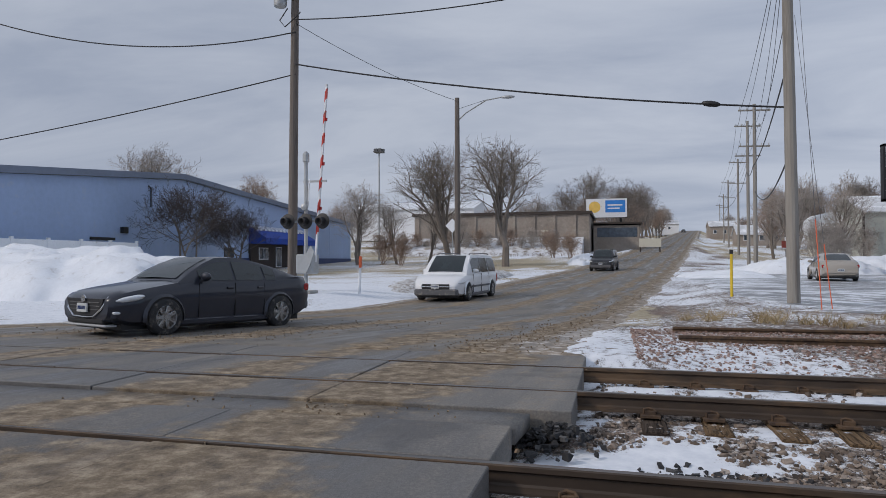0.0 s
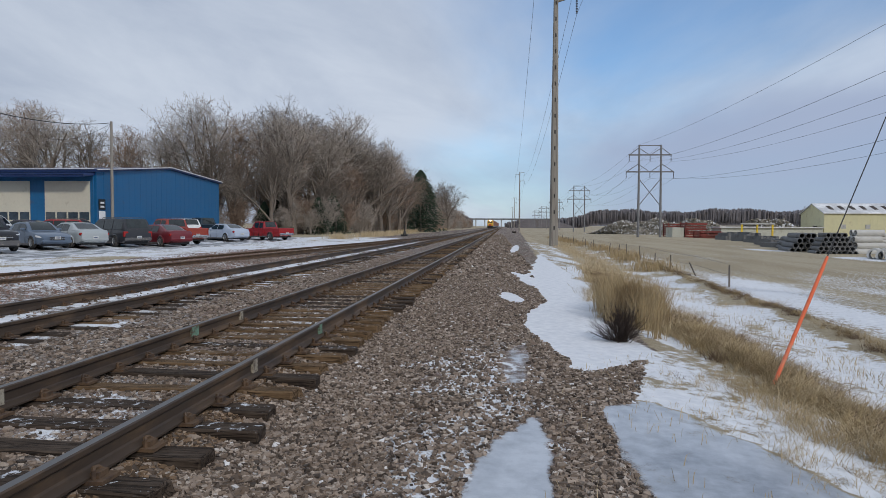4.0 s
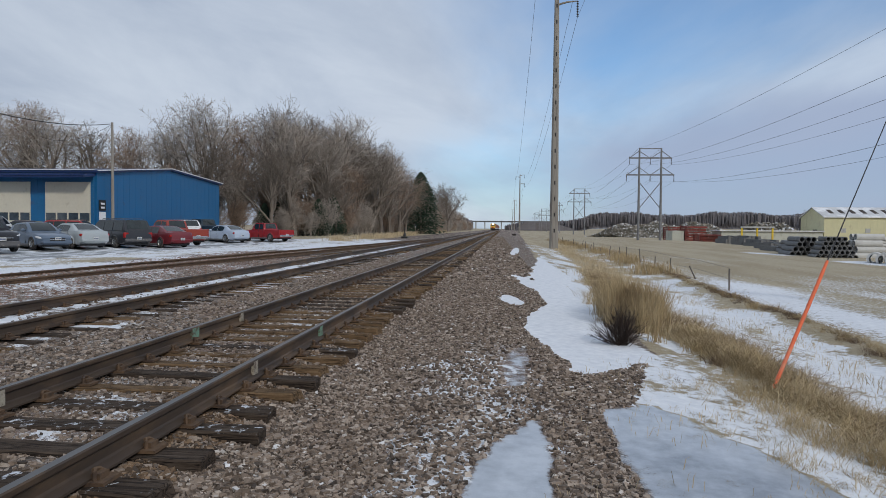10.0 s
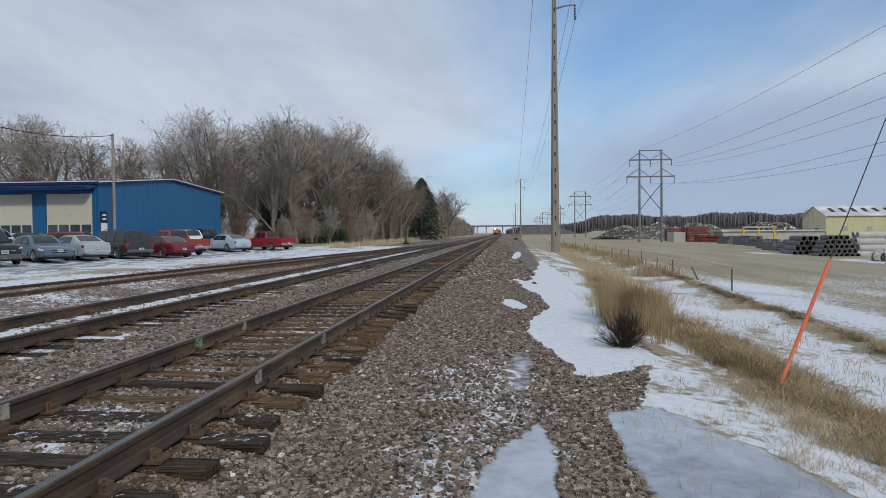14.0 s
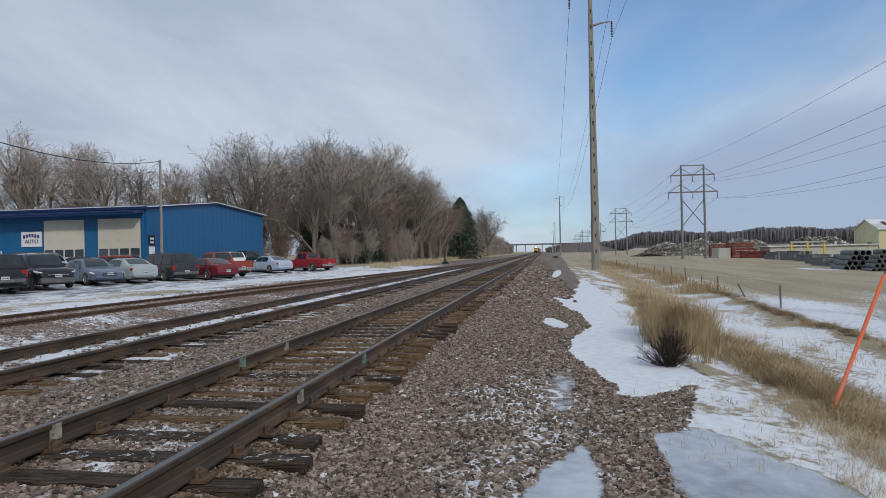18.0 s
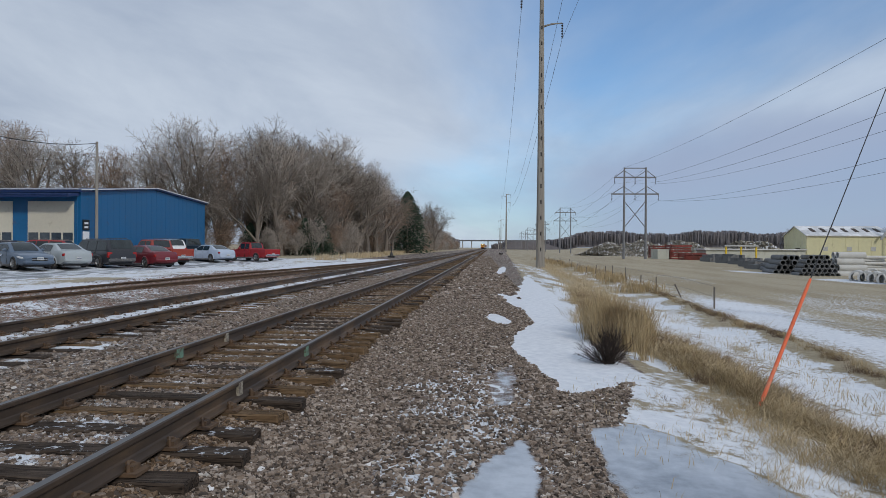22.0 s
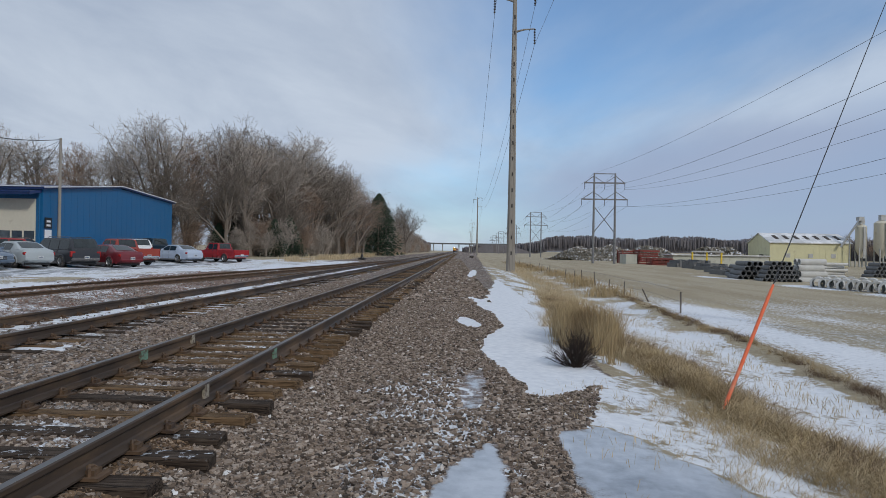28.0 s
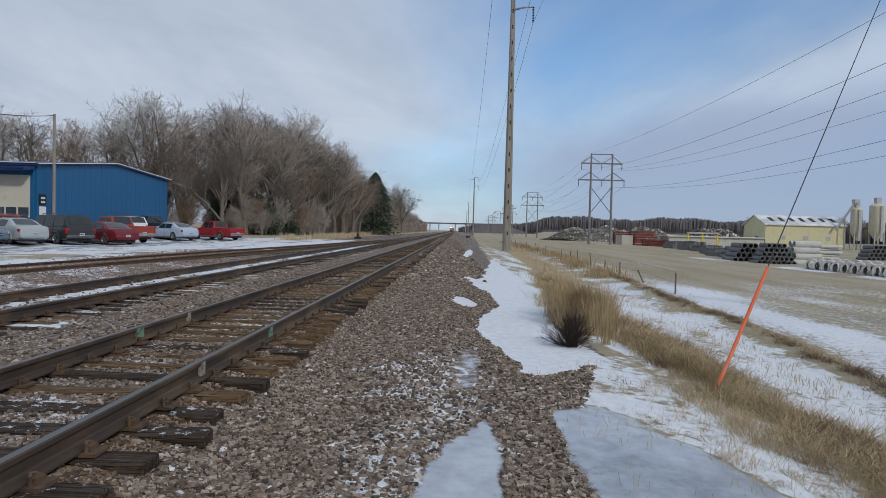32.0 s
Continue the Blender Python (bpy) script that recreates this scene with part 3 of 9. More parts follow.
def boxed(x0, x1, y0, y1, z0, z1, bevel=0.0):
    return box(bmesh.new(), x0, x1, y0, y1, z0, z1, bevel)


def tube(bm, points, radii, sides=8, caps=True):
    """A round bar along points, with a radius at each."""
    pts = [Vector(p) for p in points]
    if isinstance(radii, (int, float)):
        radii = [radii] * len(pts)
    rings = []
    for i, p in enumerate(pts):
        d = (pts[min(i + 1, len(pts) - 1)] - pts[max(i - 1, 0)]).normalized()
        u = d.orthogonal().normalized() if i == 0 else (u - d * u.dot(d)).normalized()
        w = d.cross(u)
        rings.append([bm.verts.new(p + radii[i] * (math.cos(a) * u + math.sin(a) * w)) for a in (2 * math.pi * k / sides for k in range(sides))])
    for a, b in zip(rings, rings[1:]):
        for k in range(sides):
            bm.faces.new((a[k], a[(k + 1) % sides], b[(k + 1) % sides], b[k]))
    if caps:
        bm.faces.new(rings[0][::-1])
        bm.faces.new(rings[-1])
    return bm


def tubed(points, radii, sides=8):
    return tube(bmesh.new(), points, radii, sides)


def lathe(bm, profile, segments=16, m=Matrix()):
    """Turns (radius, height) pairs about z."""
    rings = [[bm.verts.new(m @ Vector((r * math.cos(a), r * math.sin(a), z))) for a in (2 * math.pi * k / segments for k in range(segments))] for r, z in profile]
    for a, b in zip(rings, rings[1:]):
        for k in range(segments):
            bm.faces.new((a[k], a[(k + 1) % segments], b[(k + 1) % segments], b[k]))
    bm.faces.new(rings[0][::-1])
    bm.faces.new(rings[-1])
    return bm


def prism(bm, outline, axis, lo, hi):
    """Extrudes an outline of pairs along an axis ('x': pairs are y,z; 'y': x,z; 'z': x,y)."""
    def at(p, t):
        return {"x": (t, p[0], p[1]), "y": (p[0], t, p[1]), "z": (p[0], p[1], t)}[axis]
    a, b = [bm.verts.new(at(p, lo)) for p in outline], [bm.verts.new(at(p, hi)) for p in outline]
    n = len(outline)
    bm.faces.new(a)
    bm.faces.new(b[::-1])
    for k in range(n):
        bm.faces.new((a[k], b[k], b[(k + 1) % n], a[(k + 1) % n]))
    bmesh.ops.recalc_face_normals(bm, faces=bm.faces[:])
    return bm


def prismed(outline, axis, lo, hi):
    return prism(bmesh.new(), outline, axis, lo, hi)


def sheet(name, xs, ys, height, material, parent=None):
    """A grid sheet over xs and ys."""
    nx, ny = len(xs), len(ys)
    gx, gy = np.meshgrid(xs, ys)
    co = np.stack([gx, gy, height(gx, gy)], -1).reshape(-1, 3)
    i = np.arange(nx * ny).reshape(ny, nx)
    q = np.stack([i[:-1, :-1], i[:-1, 1:], i[1:, 1:], i[1:, :-1]], -1).reshape(-1, 4)
    me = bpy.data.meshes.new(name)
    me.from_pydata(co.tolist(), [], q.tolist())
    me.materials.append(M[material])
    me.shade_smooth()
    ob = new(name, me)
    ob.parent = parent
    return ob, gx, gy


def fbm(x, y, scale, octaves=4, seed=0.0):
    """Smooth value noise on arrays, about -1 to 1."""
    total, amp = np.zeros_like(x, dtype=float), 1.0
    for k in range(octaves):
        f = 2.0 ** k / scale
        u, w = x * f + 17.3 * k + seed, y * f - 9.1 * k + 2.7 * seed
        iu, iw = np.floor(u), np.floor(w)
        fu, fw = u - iu, w - iw
        fu, fw = fu * fu * (3 - 2 * fu), fw * fw * (3 - 2 * fw)

        def h(a, b):
            s = np.sin(a * 127.1 + b * 311.7 + seed * 13.7) * 43758.5453
            return (s - np.floor(s)) * 2 - 1
        total += amp * ((h(iu, iw) * (1 - fu) + h(iu + 1, iw) * fu) * (1 - fw) + (h(iu, iw + 1) * (1 - fu) + h(iu + 1, iw + 1) * fu) * fw)
        amp *= 0.5
    return total / 1.6


def soft_step(v, lo, hi):
    t = np.clip((v - lo) / (hi - lo), 0, 1)
    return t * t * (3 - 2 * t)

# ---- the lie of the land: rail heads of the main line are z = 0, the line runs along x ----
TRACK_MAIN, TRACK_SECOND = 2.96, 6.95          # centre lines, y
GAUGE = 0.755                                  # half the distance between the rail heads
ROAD_HALF = 4.75


def siding_y(x):
    """Centre line of the siding, which runs into the second track."""
    return TRACK_SECOND + 5.35 * (1 - soft_step(np.asarray(x, float), 4, 92) * 0.75 - 0.25 * np.clip((np.asarray(x, float) - 4) / 88, 0, 1))


SKEW = 0.0122                                  # the line bears this much towards -y as it goes


def along(x, y):
    """Distance from the line's zero, square to the tracks."""
    return np.asarray(y, float) + SKEW * np.clip(x, -60, 1400)


def road_x(y):
    return -5.95 + 0.118 * (np.asarray(y, float) - 8)


def bend(y):
    """How far the left side of the road swings out as it nears the crossing."""
    y = np.asarray(y, float)
    return np.where(y > 10, 0.030 * np.clip(22 - y, 0, None) ** 2, 4.32 + 0.72 * np.clip(10 - y, 0, 40))


def road_left(y):
    return road_x(y) - ROAD_HALF - bend(y)


def road_right(y):
    y = np.asarray(y, float)
    return np.where(y < 4, -1.3 - 0.62 * np.clip(1.4 - y, 0, 40), np.where(y < 9, -1.3 + 0.09 * (y - 4), road_x(y) + ROAD_HALF))


def road_across(x, y):
    lo, hi = float(road_left(y)), float(road_right(y))
    return ((x - lo) / (hi - lo) * 2 - 1) * ROAD_HALF


ROAD_Y = (-900, -300, -60, -12, -2, 9.5, 13, 20, 30, 46, 58, 90, 130, 250, 400, 520, 700, 1600)
ROAD_Z = (-4, -3, -1, -0.3, -0.02, -0.01, -0.10, -0.27, -0.2, 0.15, 0.43, 1.7, 3.7, 9.8, 17.6, 19.5, 18, 8)


def road_z(y):
    return np.interp(y, ROAD_Y, ROAD_Z)


LEFT_Y = (9.5, 10.9, 13.6, 18, 25, 45, 60, 90, 130, 400, 700, 2500)
LEFT_Z = (-0.28, -0.12, -0.09, -0.02, 0.05, 0.12, 0.45, 1.4, 3.2, 15, 18, 10)
RIGHT_Y = (-2500, -300, -60, -40, -12, -9, -8, -6.3, -4.6, -3.2, -2.0, -0.6, 0.35, 1.0, 1.5, 1.75, 2.1, 3.8, 4.2, 4.4, 5.0, 5.6, 6.1, 6.4, 7.0, 7.55, 7.72, 8.3, 9.2)
RIGHT_Z = (20, 2, -1.25, -1.3, -1.2, -1.02, -1.08, -1.12, -0.92, -0.6, -0.5, -0.46, -0.43, -0.375, -0.315, -0.285, -0.222, -0.222, -0.275, -0.285, -0.31, -0.235, -0.225, -0.235, -0.225, -0.168, -0.20, -0.245, -0.32)


def land(x, y):
    """Height of the ground sheet."""
    x, y0 = np.asarray(x, float), np.asarray(y, float)
    y = along(x, y0)
    shoulder = (1 - soft_step(y, 0.2, 1.1)) * soft_step(x, -1.5, 1.5)
    y = y + 0.17 * shoulder
    away = soft_step(x, 45, 120)
    left = np.interp(y, LEFT_Y, LEFT_Z) * (1 - 0.75 * away * soft_step(y, 40, 90))
    right = np.interp(y, RIGHT_Y, RIGHT_Z)
    z = np.where(y > 9.35, left, right) + 0.07 * shoulder
    rough = fbm(x, y, 1.7, 4, 3.0) * 0.05 + fbm(x, y, 9.0, 3, 5.0) * 0.06
    z = z - 0.26 * np.exp(-((y - 22.5) / 4.5) ** 2) * soft_step(x, 3, 8) * (1 - soft_step(x, 52, 66))
    calm = np.where(y < -2.5, 1.0, np.where((y > 1.3) & (y < 12), 0.12, 0.35))
    z = z + rough * calm
    # the path under foot is worn smooth; field swells beyond the fence row
    z = z + 0.10 * np.exp(-((y - weed_line(x)) / 0.6) ** 2) + fbm(x, y, 40.0, 2, 8.0) * 0.22 * soft_step(-y, 10, 30)
    # the road bed
    y = y0
    mid_r, half_r = (road_left(y) + road_right(y)) / 2, (road_right(y) - road_left(y)) / 2
    d = np.abs(x - mid_r) - half_r + ROAD_HALF
    bed = road_z(y) - 0.16 + (0.15 + 0.07 * fbm(x, y, 0.9, 4, 21.0)) * soft_step(d, ROAD_HALF - 0.9, ROAD_HALF + 0.1) * ((y > 8.9) | (y < 0.8))
    w = 1 - soft_step(d, ROAD_HALF + 0.1, ROAD_HALF + 2.6)
    w = np.where((y > 1.2) & (y < 9.0), 1 - soft_step(d, ROAD_HALF - 0.1, ROAD_HALF + 0.5), w)
    bed = np.where((y > 1.3) & (y < 8.8), -0.33, bed)
    return z * (1 - w) + bed * w


def blob(x, y, cx, cy, rx, ry, turn=0.0, soft=0.35):
    c, s = math.cos(radians(turn)), math.sin(radians(turn))
    u, w = ((x - cx) * c + (y - cy) * s) / rx, (-(x - cx) * s + (y - cy) * c) / ry
    return 1 - soft_step(np.sqrt(u * u + w * w), 1 - soft, 1 + soft)


def ribbon(x, y, spine, soft=0.10):
    """1 within a chain of discs of changing width, 0 outside."""
    best = np.full_like(x, 9e9)
    for (xa, ya, ra), (xb, yb, rb) in zip(spine, spine[1:]):
        l2 = (xb - xa) ** 2 + (yb - ya) ** 2
        t = np.clip(((x - xa) * (xb - xa) + (y - ya) * (yb - ya)) / l2, 0, 1)
        best = np.minimum(best, np.hypot(x - xa - t * (xb - xa), y - ya - t * (yb - ya)) - (ra + t * (rb - ra)))
    return 1 - soft_step(best, -soft, soft)


def grass_line(x):
    """Middle of the grass strip along the ditch."""
    return np.interp(x, (3, 5.5, 7.5, 8.9, 10.7, 12.3, 15.5, 20.5, 40, 95), (-3.75, -3.62, -3.42, -3.36, -3.24, -2.95, -2.75, -3.2, -5.0, -7.0))


def weed_line(x):
    """Middle of the weeds in the fence row."""
    return np.interp(x, (4, 11, 16, 21, 31, 58, 130), (-6.2, -6.6, -7.3, -7.4, -8.0, -9.6, -10.0))


def covers(x, y):
    """Snow, stone, grass and ice on the ground, each 0 to 1."""
    y = along(x, y)
    y = y + 0.17 * (1 - soft_step(y, 0.2, 1.1)) * soft_step(x, -1.5, 1.5)
    # the patches by the path keep close to their own outlines
    px, py = x + 0.10 * fbm(x, y, 0.5, 3, 6.0), y + 0.045 * fbm(x, y, 0.35, 3, 9.0)
    x, y = x + 0.55 * fbm(x, y, 1.3, 4, 6.0) + 0.16 * fbm(x, y, 0.28, 3, 7.0), y + 0.22 * fbm(x, y, 0.9, 4, 9.0) + 0.07 * fbm(x, y, 0.22, 3, 10.0)
    n1, n2 = fbm(x, y, 2.2, 4, 1.0), fbm(x, y, 12.0, 3, 2.0)
    stone = soft_step(y, -0.95, -0.35) * (1 - soft_step(y, 14.0 - 3.2 * soft_step(x, 34, 46), 15.2 - 3.2 * soft_step(x, 34, 46)))
    stone = np.maximum(stone, ribbon(x, y, ((2.0, -0.85, 0.5), (5.2, -0.72, 0.42), (6.6, -0.9, 0.62), (7.6, -1.35, 0.55), (8.3, -1.8, 0.4))))
    stone = np.maximum(stone, soft_step(y, -1.7 - 0.02 * x, -0.5 - 0.02 * x) * soft_step(x, 9, 15) * (1 - soft_step(y, 14, 15)))
    verge = np.interp(px, (0, 4.4, 6.4, 7.6, 8.4, 9.4, 12, 15), (-0.9, -0.95, -1.18, -1.45, -1.7, -2.1, -2.2, -2.3))
    stone = np.maximum(stone, soft_step(py, verge - 0.08, verge + 0.08) * (1 - soft_step(x, 12, 15)) * soft_step(x, 0, 1))
    stone = np.where(x < -0.4, np.maximum(stone, soft_step(y, -6, -3) * (1 - soft_step(y, 14, 15)) * 0.8), stone)
    # snow between the tracks and on the ditch side
    n3 = fbm(x, y, 0.45, 3, 3.0)
    snow = 0.33 + 0.10 * n1 + 0 * x
    snow = np.where((y > 0.3) & (y < 5.6), 0.26 + 0.10 * n1 + 0.14 * n3 + 0.16 * soft_step(-x, -4, 1), snow)
    snow = np.where((y > 2.25) & (y < 3.65), 0.40 + 0.12 * n1 + 0.30 * n3, snow)
    snow = np.where((y > 4.2) & (y < 6.0), 0.28 + 0.15 * n1 + 0.15 * n3 + 0.22 * soft_step(-x, -3, 4), snow)
    snow = np.where((y > 5.65) & (y < 6.15), 0.50 + 0.35 * n3, snow)
    snow = np.where((y > 6.35) & (y < 7.75), 0.44 + 0.20 * soft_step(y, 7.0, 7.4) + 0.35 * n3, snow)
    snow = np.where((y > 7.8) & (y < 14), 0.40 + 0.20 * n1 + 0.15 * n3 + 0.22 * (1 - soft_step(x, -1, 3)), snow)
    snow = np.where((y > 7.8) & (y < 14) & (x > 26), 0.30 + 0.16 * n1, snow)
    snow = np.maximum(snow, 0.80 * ribbon(x, y, ((-1.3, 4.4, 0.3), (-0.7, 4.85, 0.42), (-0.1, 5.1, 0.4))))
    snow = np.maximum(snow, (0.58 + 0.25 * n3) * ribbon(x, y, ((-1.2, 4.55, 0.25), (-0.5, 5.0, 0.62), (0.6, 5.5, 0.6), (2.0, 5.6, 0.3))))
    snow = np.maximum(snow, 0.60 * blob(x, y, 0.9, 9.6, 2.2, 1.0, 0, 0.4))
    snow = np.maximum(snow, (0.60 + 0.35 * n3) * ribbon(x, y, ((-1.05, 4.5, 0.30), (-0.55, 4.75, 0.50), (0.1, 5.0, 0.45), (0.9, 5.3, 0.30))))
    ditch = 0.66 + 0.20 * n1 + 0.34 * fbm(x * 0.35, y, 0.55, 3, 12.0) - 0.75 * np.exp(-((y - grass_line(x)) / 0.42) ** 2) - 0.85 * np.exp(-((y - weed_line(x)) / 0.30) ** 2)
    field = 0.56 + 0.12 * n2 + 0.16 * fbm(x * 0.3, y, 1.6, 4, 14.0) + 0.20 * np.exp(-((y - weed_line(x) + 1.6) / 1.2) ** 2) - 0.30 * soft_step(np.hypot(x, y), 18, 44)
    field = np.maximum(field, 0.85 * ribbon(x, y, ((150, -39.0, 1.0), (104, -32.7, 0.9), (75, -27.8, 0.8), (60, -26.4, 0.8), (56, -28.4, 0.9), (48, -27.2, 0.9), (41, -28.0, 1.0), (30, -28.5, 1.0)), 0.5))
    ditch = np.where(y < weed_line(x) - 0.4, field, ditch)
    ditch = np.where(x > 22, ditch - 0.20 * soft_step(x, 22, 40) * soft_step(y, weed_line(x), weed_line(x) + 0.8), ditch)
    ditch = ditch - 0.5 * soft_step(x, 60, 110)
    path = 0.18 + 0.14 * n1 + 0.16 * n3
    path = np.maximum(path, 0.92 * ribbon(x, y, ((40, -2.5, 0.4), (23, -1.6, 0.85), (20, -2.1, 0.75), (16, -1.65, 0.42), (13, -1.25, 0.68), (10.5, -1.2, 0.6), (9.0, -1.5, 0.55))))
    drift = ribbon(px, py, ((36, -3.3, 0.6), (25, -1.85, 0.6), (19.6, -1.5, 0.72), (15, -1.42, 0.45), (12.5, -1.0, 0.58), (10.8, -0.97, 0.62), (9.6, -1.22, 0.62), (8.5, -1.2, 0.42), (7.9, -0.95, 0.16)), 0.06)
    drift = np.maximum(drift, ribbon(px, py, ((24, -0.35, 0.16), (21.5, -0.7, 0.32), (19, -1.2, 0.5)), 0.06))
    drift = np.maximum(drift, blob(px, py, 15.5, -0.21, 1.05, 0.26, 8, 0.25))
    drift = np.maximum(drift, blob(px, py, 50, -0.85, 9, 0.30, -2, 0.28))
    path = np.maximum(path, 0.95 * drift)
    path = np.where((py < verge) & (px < 9.5) & (px > 2), np.maximum(path, 0.62 + 0.18 * n1 + 0.22 * n3), path)
    stone = np.where((py < verge - 0.1) & (px < 12) & (px > 2), 0, stone)
    path = np.where((y < -1.9) & (x >= 9.5), np.maximum(path, 0.36 + 0.2 * n1), path)
    snow = np.where(y < -2.3, ditch, np.where(y < 0.4, path, snow))
    iy = py + 0.10 * n3
    ice = np.maximum(0.98 * ribbon(px, py, ((5.75, -0.31, 0.04), (5.2, -0.20, 0.18), (4.9, -0.14, 0.23), (4.3, -0.06, 0.28), (2.6, 0.05, 0.36)), 0.05),
                     (0.86 + 0.45 * n3) * ribbon(px, iy, ((6.5, -1.34, 0.12), (6.0, -1.30, 0.46), (5.3, -1.42, 0.58), (4.7, -1.55, 0.62), (2.5, -1.8, 0.9)), 0.05))
    ice = np.maximum(ice, (0.56 + 0.14 * n3) * ribbon(px, py, ((9.2, -0.28, 0.20), (8.0, -0.14, 0.22), (7.0, -0.14, 0.16)), 0.12))
    snow = np.where(y < 0.4, snow * (1 - 0.85 * soft_step(ice, 0.35, 0.7)), snow)
    # beyond the tracks: verge grass, lawns under snow
    snow = np.where(y > 14, 0.52 + 0.3 * n1 + 0.25 * n2, snow)
    snow = np.where((y > 14) & (x > 62), 0.22 + 0.2 * n1 + 0.55 * blob(x, y, 72, 17.5, 18, 2.6, -2, 0.5), snow)
    snow = np.where((y > 14) & (x < -9), 0.70 - 0.24 * soft_step(y, 24, 34) + 0.2 * n1 + 0.25 * n2, snow)
    snow = np.where((y > 11) & (y < 18) & (x > 38), 0.72 + 0.25 * n1 - 0.6 * soft_step(x, 70, 80), snow)
    snow = np.where((y > 13.2) & (y < 19) & (x > 14) & (x < 72), 0.62 + 0.2 * n1 + 0.2 * n3 - 0.25 * np.exp(-((y - 15.4) / 0.7) ** 2) * (x < 27), snow)
    snow = np.where((y > 14) & (x > 88), 0.12 + 0.1 * n1, snow)
    far = soft_step(np.hypot(x, y), 260, 420)
    snow = snow * (1 - far) + far * (0.18 + 0.25 * n2)
    snow = np.where((y > 1.5) & (y < 8.5) & (x > 60), 0.16, snow)
    return np.clip(np.stack([snow, stone, 1 - stone, ice], -1), 0, 1)


def dusting(x, y):
    """Thin snow caught between the stones, in flecks."""
    w = along(x, y)
    thick = 0.15 + 0.34 * blob(x, w, 5.6, 0.15, 2.6, 0.7, 0, 0.6) + 0.26 * blob(x, w, 8.4, 0.0, 1.6, 0.6, 0, 0.6) + 0.10 * (x < 8)
    fleck = fbm(x, y, 0.34, 3, 31.0) * 0.75 + fbm(x, y, 1.6, 2, 33.0) * 0.45
    return np.clip(thick + 0.42 * fleck, 0, 0.62) * soft_step(w, -1.2, -0.6) * (1 - soft_step(w, 1.3, 1.7))


def steps(*spans):
    """Joined even steps: (from, to, step) one after another."""
    out = []
    for lo, hi, d in spans:
        out.extend(np.arange(lo, hi - 1e-6, d).tolist())
    out.append(spans[-1][1])
    return np.array(out)


GX = steps((-2500, -500, 250), (-500, -100, 40), (-100, -24, 6), (-24, -3, 0.7), (-3, 3, 0.2), (3, 16, 0.11), (16, 30, 0.25), (30, 70, 0.7), (70, 200, 3), (200, 1000, 40), (1000, 3000, 250))
GY = steps((-2500, -400, 150), (-400, -80, 20), (-80, -20, 3), (-20, -9, 0.6), (-9, -3.4, 0.2), (-3.4, 2, 0.1), (2, 14, 0.25), (14, 30, 0.7), (30, 70, 2.5), (70, 200, 8), (200, 1000, 50), (1000, 2600, 200))
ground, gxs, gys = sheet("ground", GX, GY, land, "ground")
tagged(ground, "frozen ground with crushed stone, snow patches and dry grass", "ground", kind="structure")
attr = ground.data.attributes.new("cover", "FLOAT_COLOR", "POINT")
cover_map = covers(gxs, gys)
cover_map[..., 0] = np.maximum(cover_map[..., 0], dusting(gxs, gys) * (cover_map[..., 3] < 0.5))
attr.data.foreach_set("color", cover_map.reshape(-1).astype(np.float32))

# ---- road ----
def road_strip(name, ys, label, surface="road"):
    across = np.array([-ROAD_HALF - 0.5, -ROAD_HALF + 0.2, -2.4, 0, 2.4, ROAD_HALF - 0.2, ROAD_HALF + 0.5])
    crown = np.array([-0.10, -0.04, -0.015, 0, -0.015, -0.04, -0.10])
    verts, uvs, faces = [], [], []
    for y in ys:
        lo, hi = float(road_left(y)), float(road_right(y))
        for a, c in zip(across, crown):
            a = max(-ROAD_HALF, min(ROAD_HALF, a)) if y < 9.6 else a
            flat = 0.0 if -2 < y < 11 else 1.0
            verts.append((lo + (hi - lo) * (a + ROAD_HALF) / (2 * ROAD_HALF), float(y), float(road_z(y)) + c * flat - (0.012 if flat == 0 else 0)))
            uvs.append((a, float(y)))
    n = len(across)
    for j in range(len(ys) - 1):
        for i in range(n - 1):
            faces.append((j * n + i, j * n + i + 1, (j + 1) * n + i + 1, (j + 1) * n + i))
    ob = part(name, (verts, faces), surface)
    layer = ob.data.uv_layers.new(name="UVMap")
    for loop in ob.data.loops:
        layer.data[loop.index].uv = uvs[loop.vertex_index]
    ob.data.shade_smooth()
    solid = ob.modifiers.new("thickness", "SOLIDIFY")
    solid.thickness, solid.offset = 0.12, -1.0
    return tagged(ob, label, "road", kind="structure")


road_strip("road", steps((8.72, 13, 0.6), (13, 60, 1.5), (60, 200, 8), (200, 640, 20)), "grey asphalt road streaked with sand and salt, climbing a hill")
road_strip("road", steps((4.68, 5.24, 0.28)), "asphalt between the two crossing tracks, sandy", "panel")
road_strip("road", steps((-640, -60, 20), (-60, 1.26, 1.5)), "grey asphalt road behind the crossing")

# parking lot of the repair shop
lot_x, lot_y = steps((2.6, 60, 1.2), (60, 74, 1.4)), steps((17.2, 50, 1.0))
lot, _, _ = sheet("parking_lot", lot_x, lot_y, lambda x, y: land(x, y) + 0.05 - 0.4 * (1 - soft_step(y + 0.6 * fbm(x, y, 3.0), 17.4, 18.4)) - 0.3 * soft_step(x, 66, 74) - 0.3 * (1 - soft_step(x + fbm(x, y, 4.0), 2.8, 4.2)), "lot")
tagged(lot, "icy asphalt parking lot with packed snow", "parking lot", kind="structure")


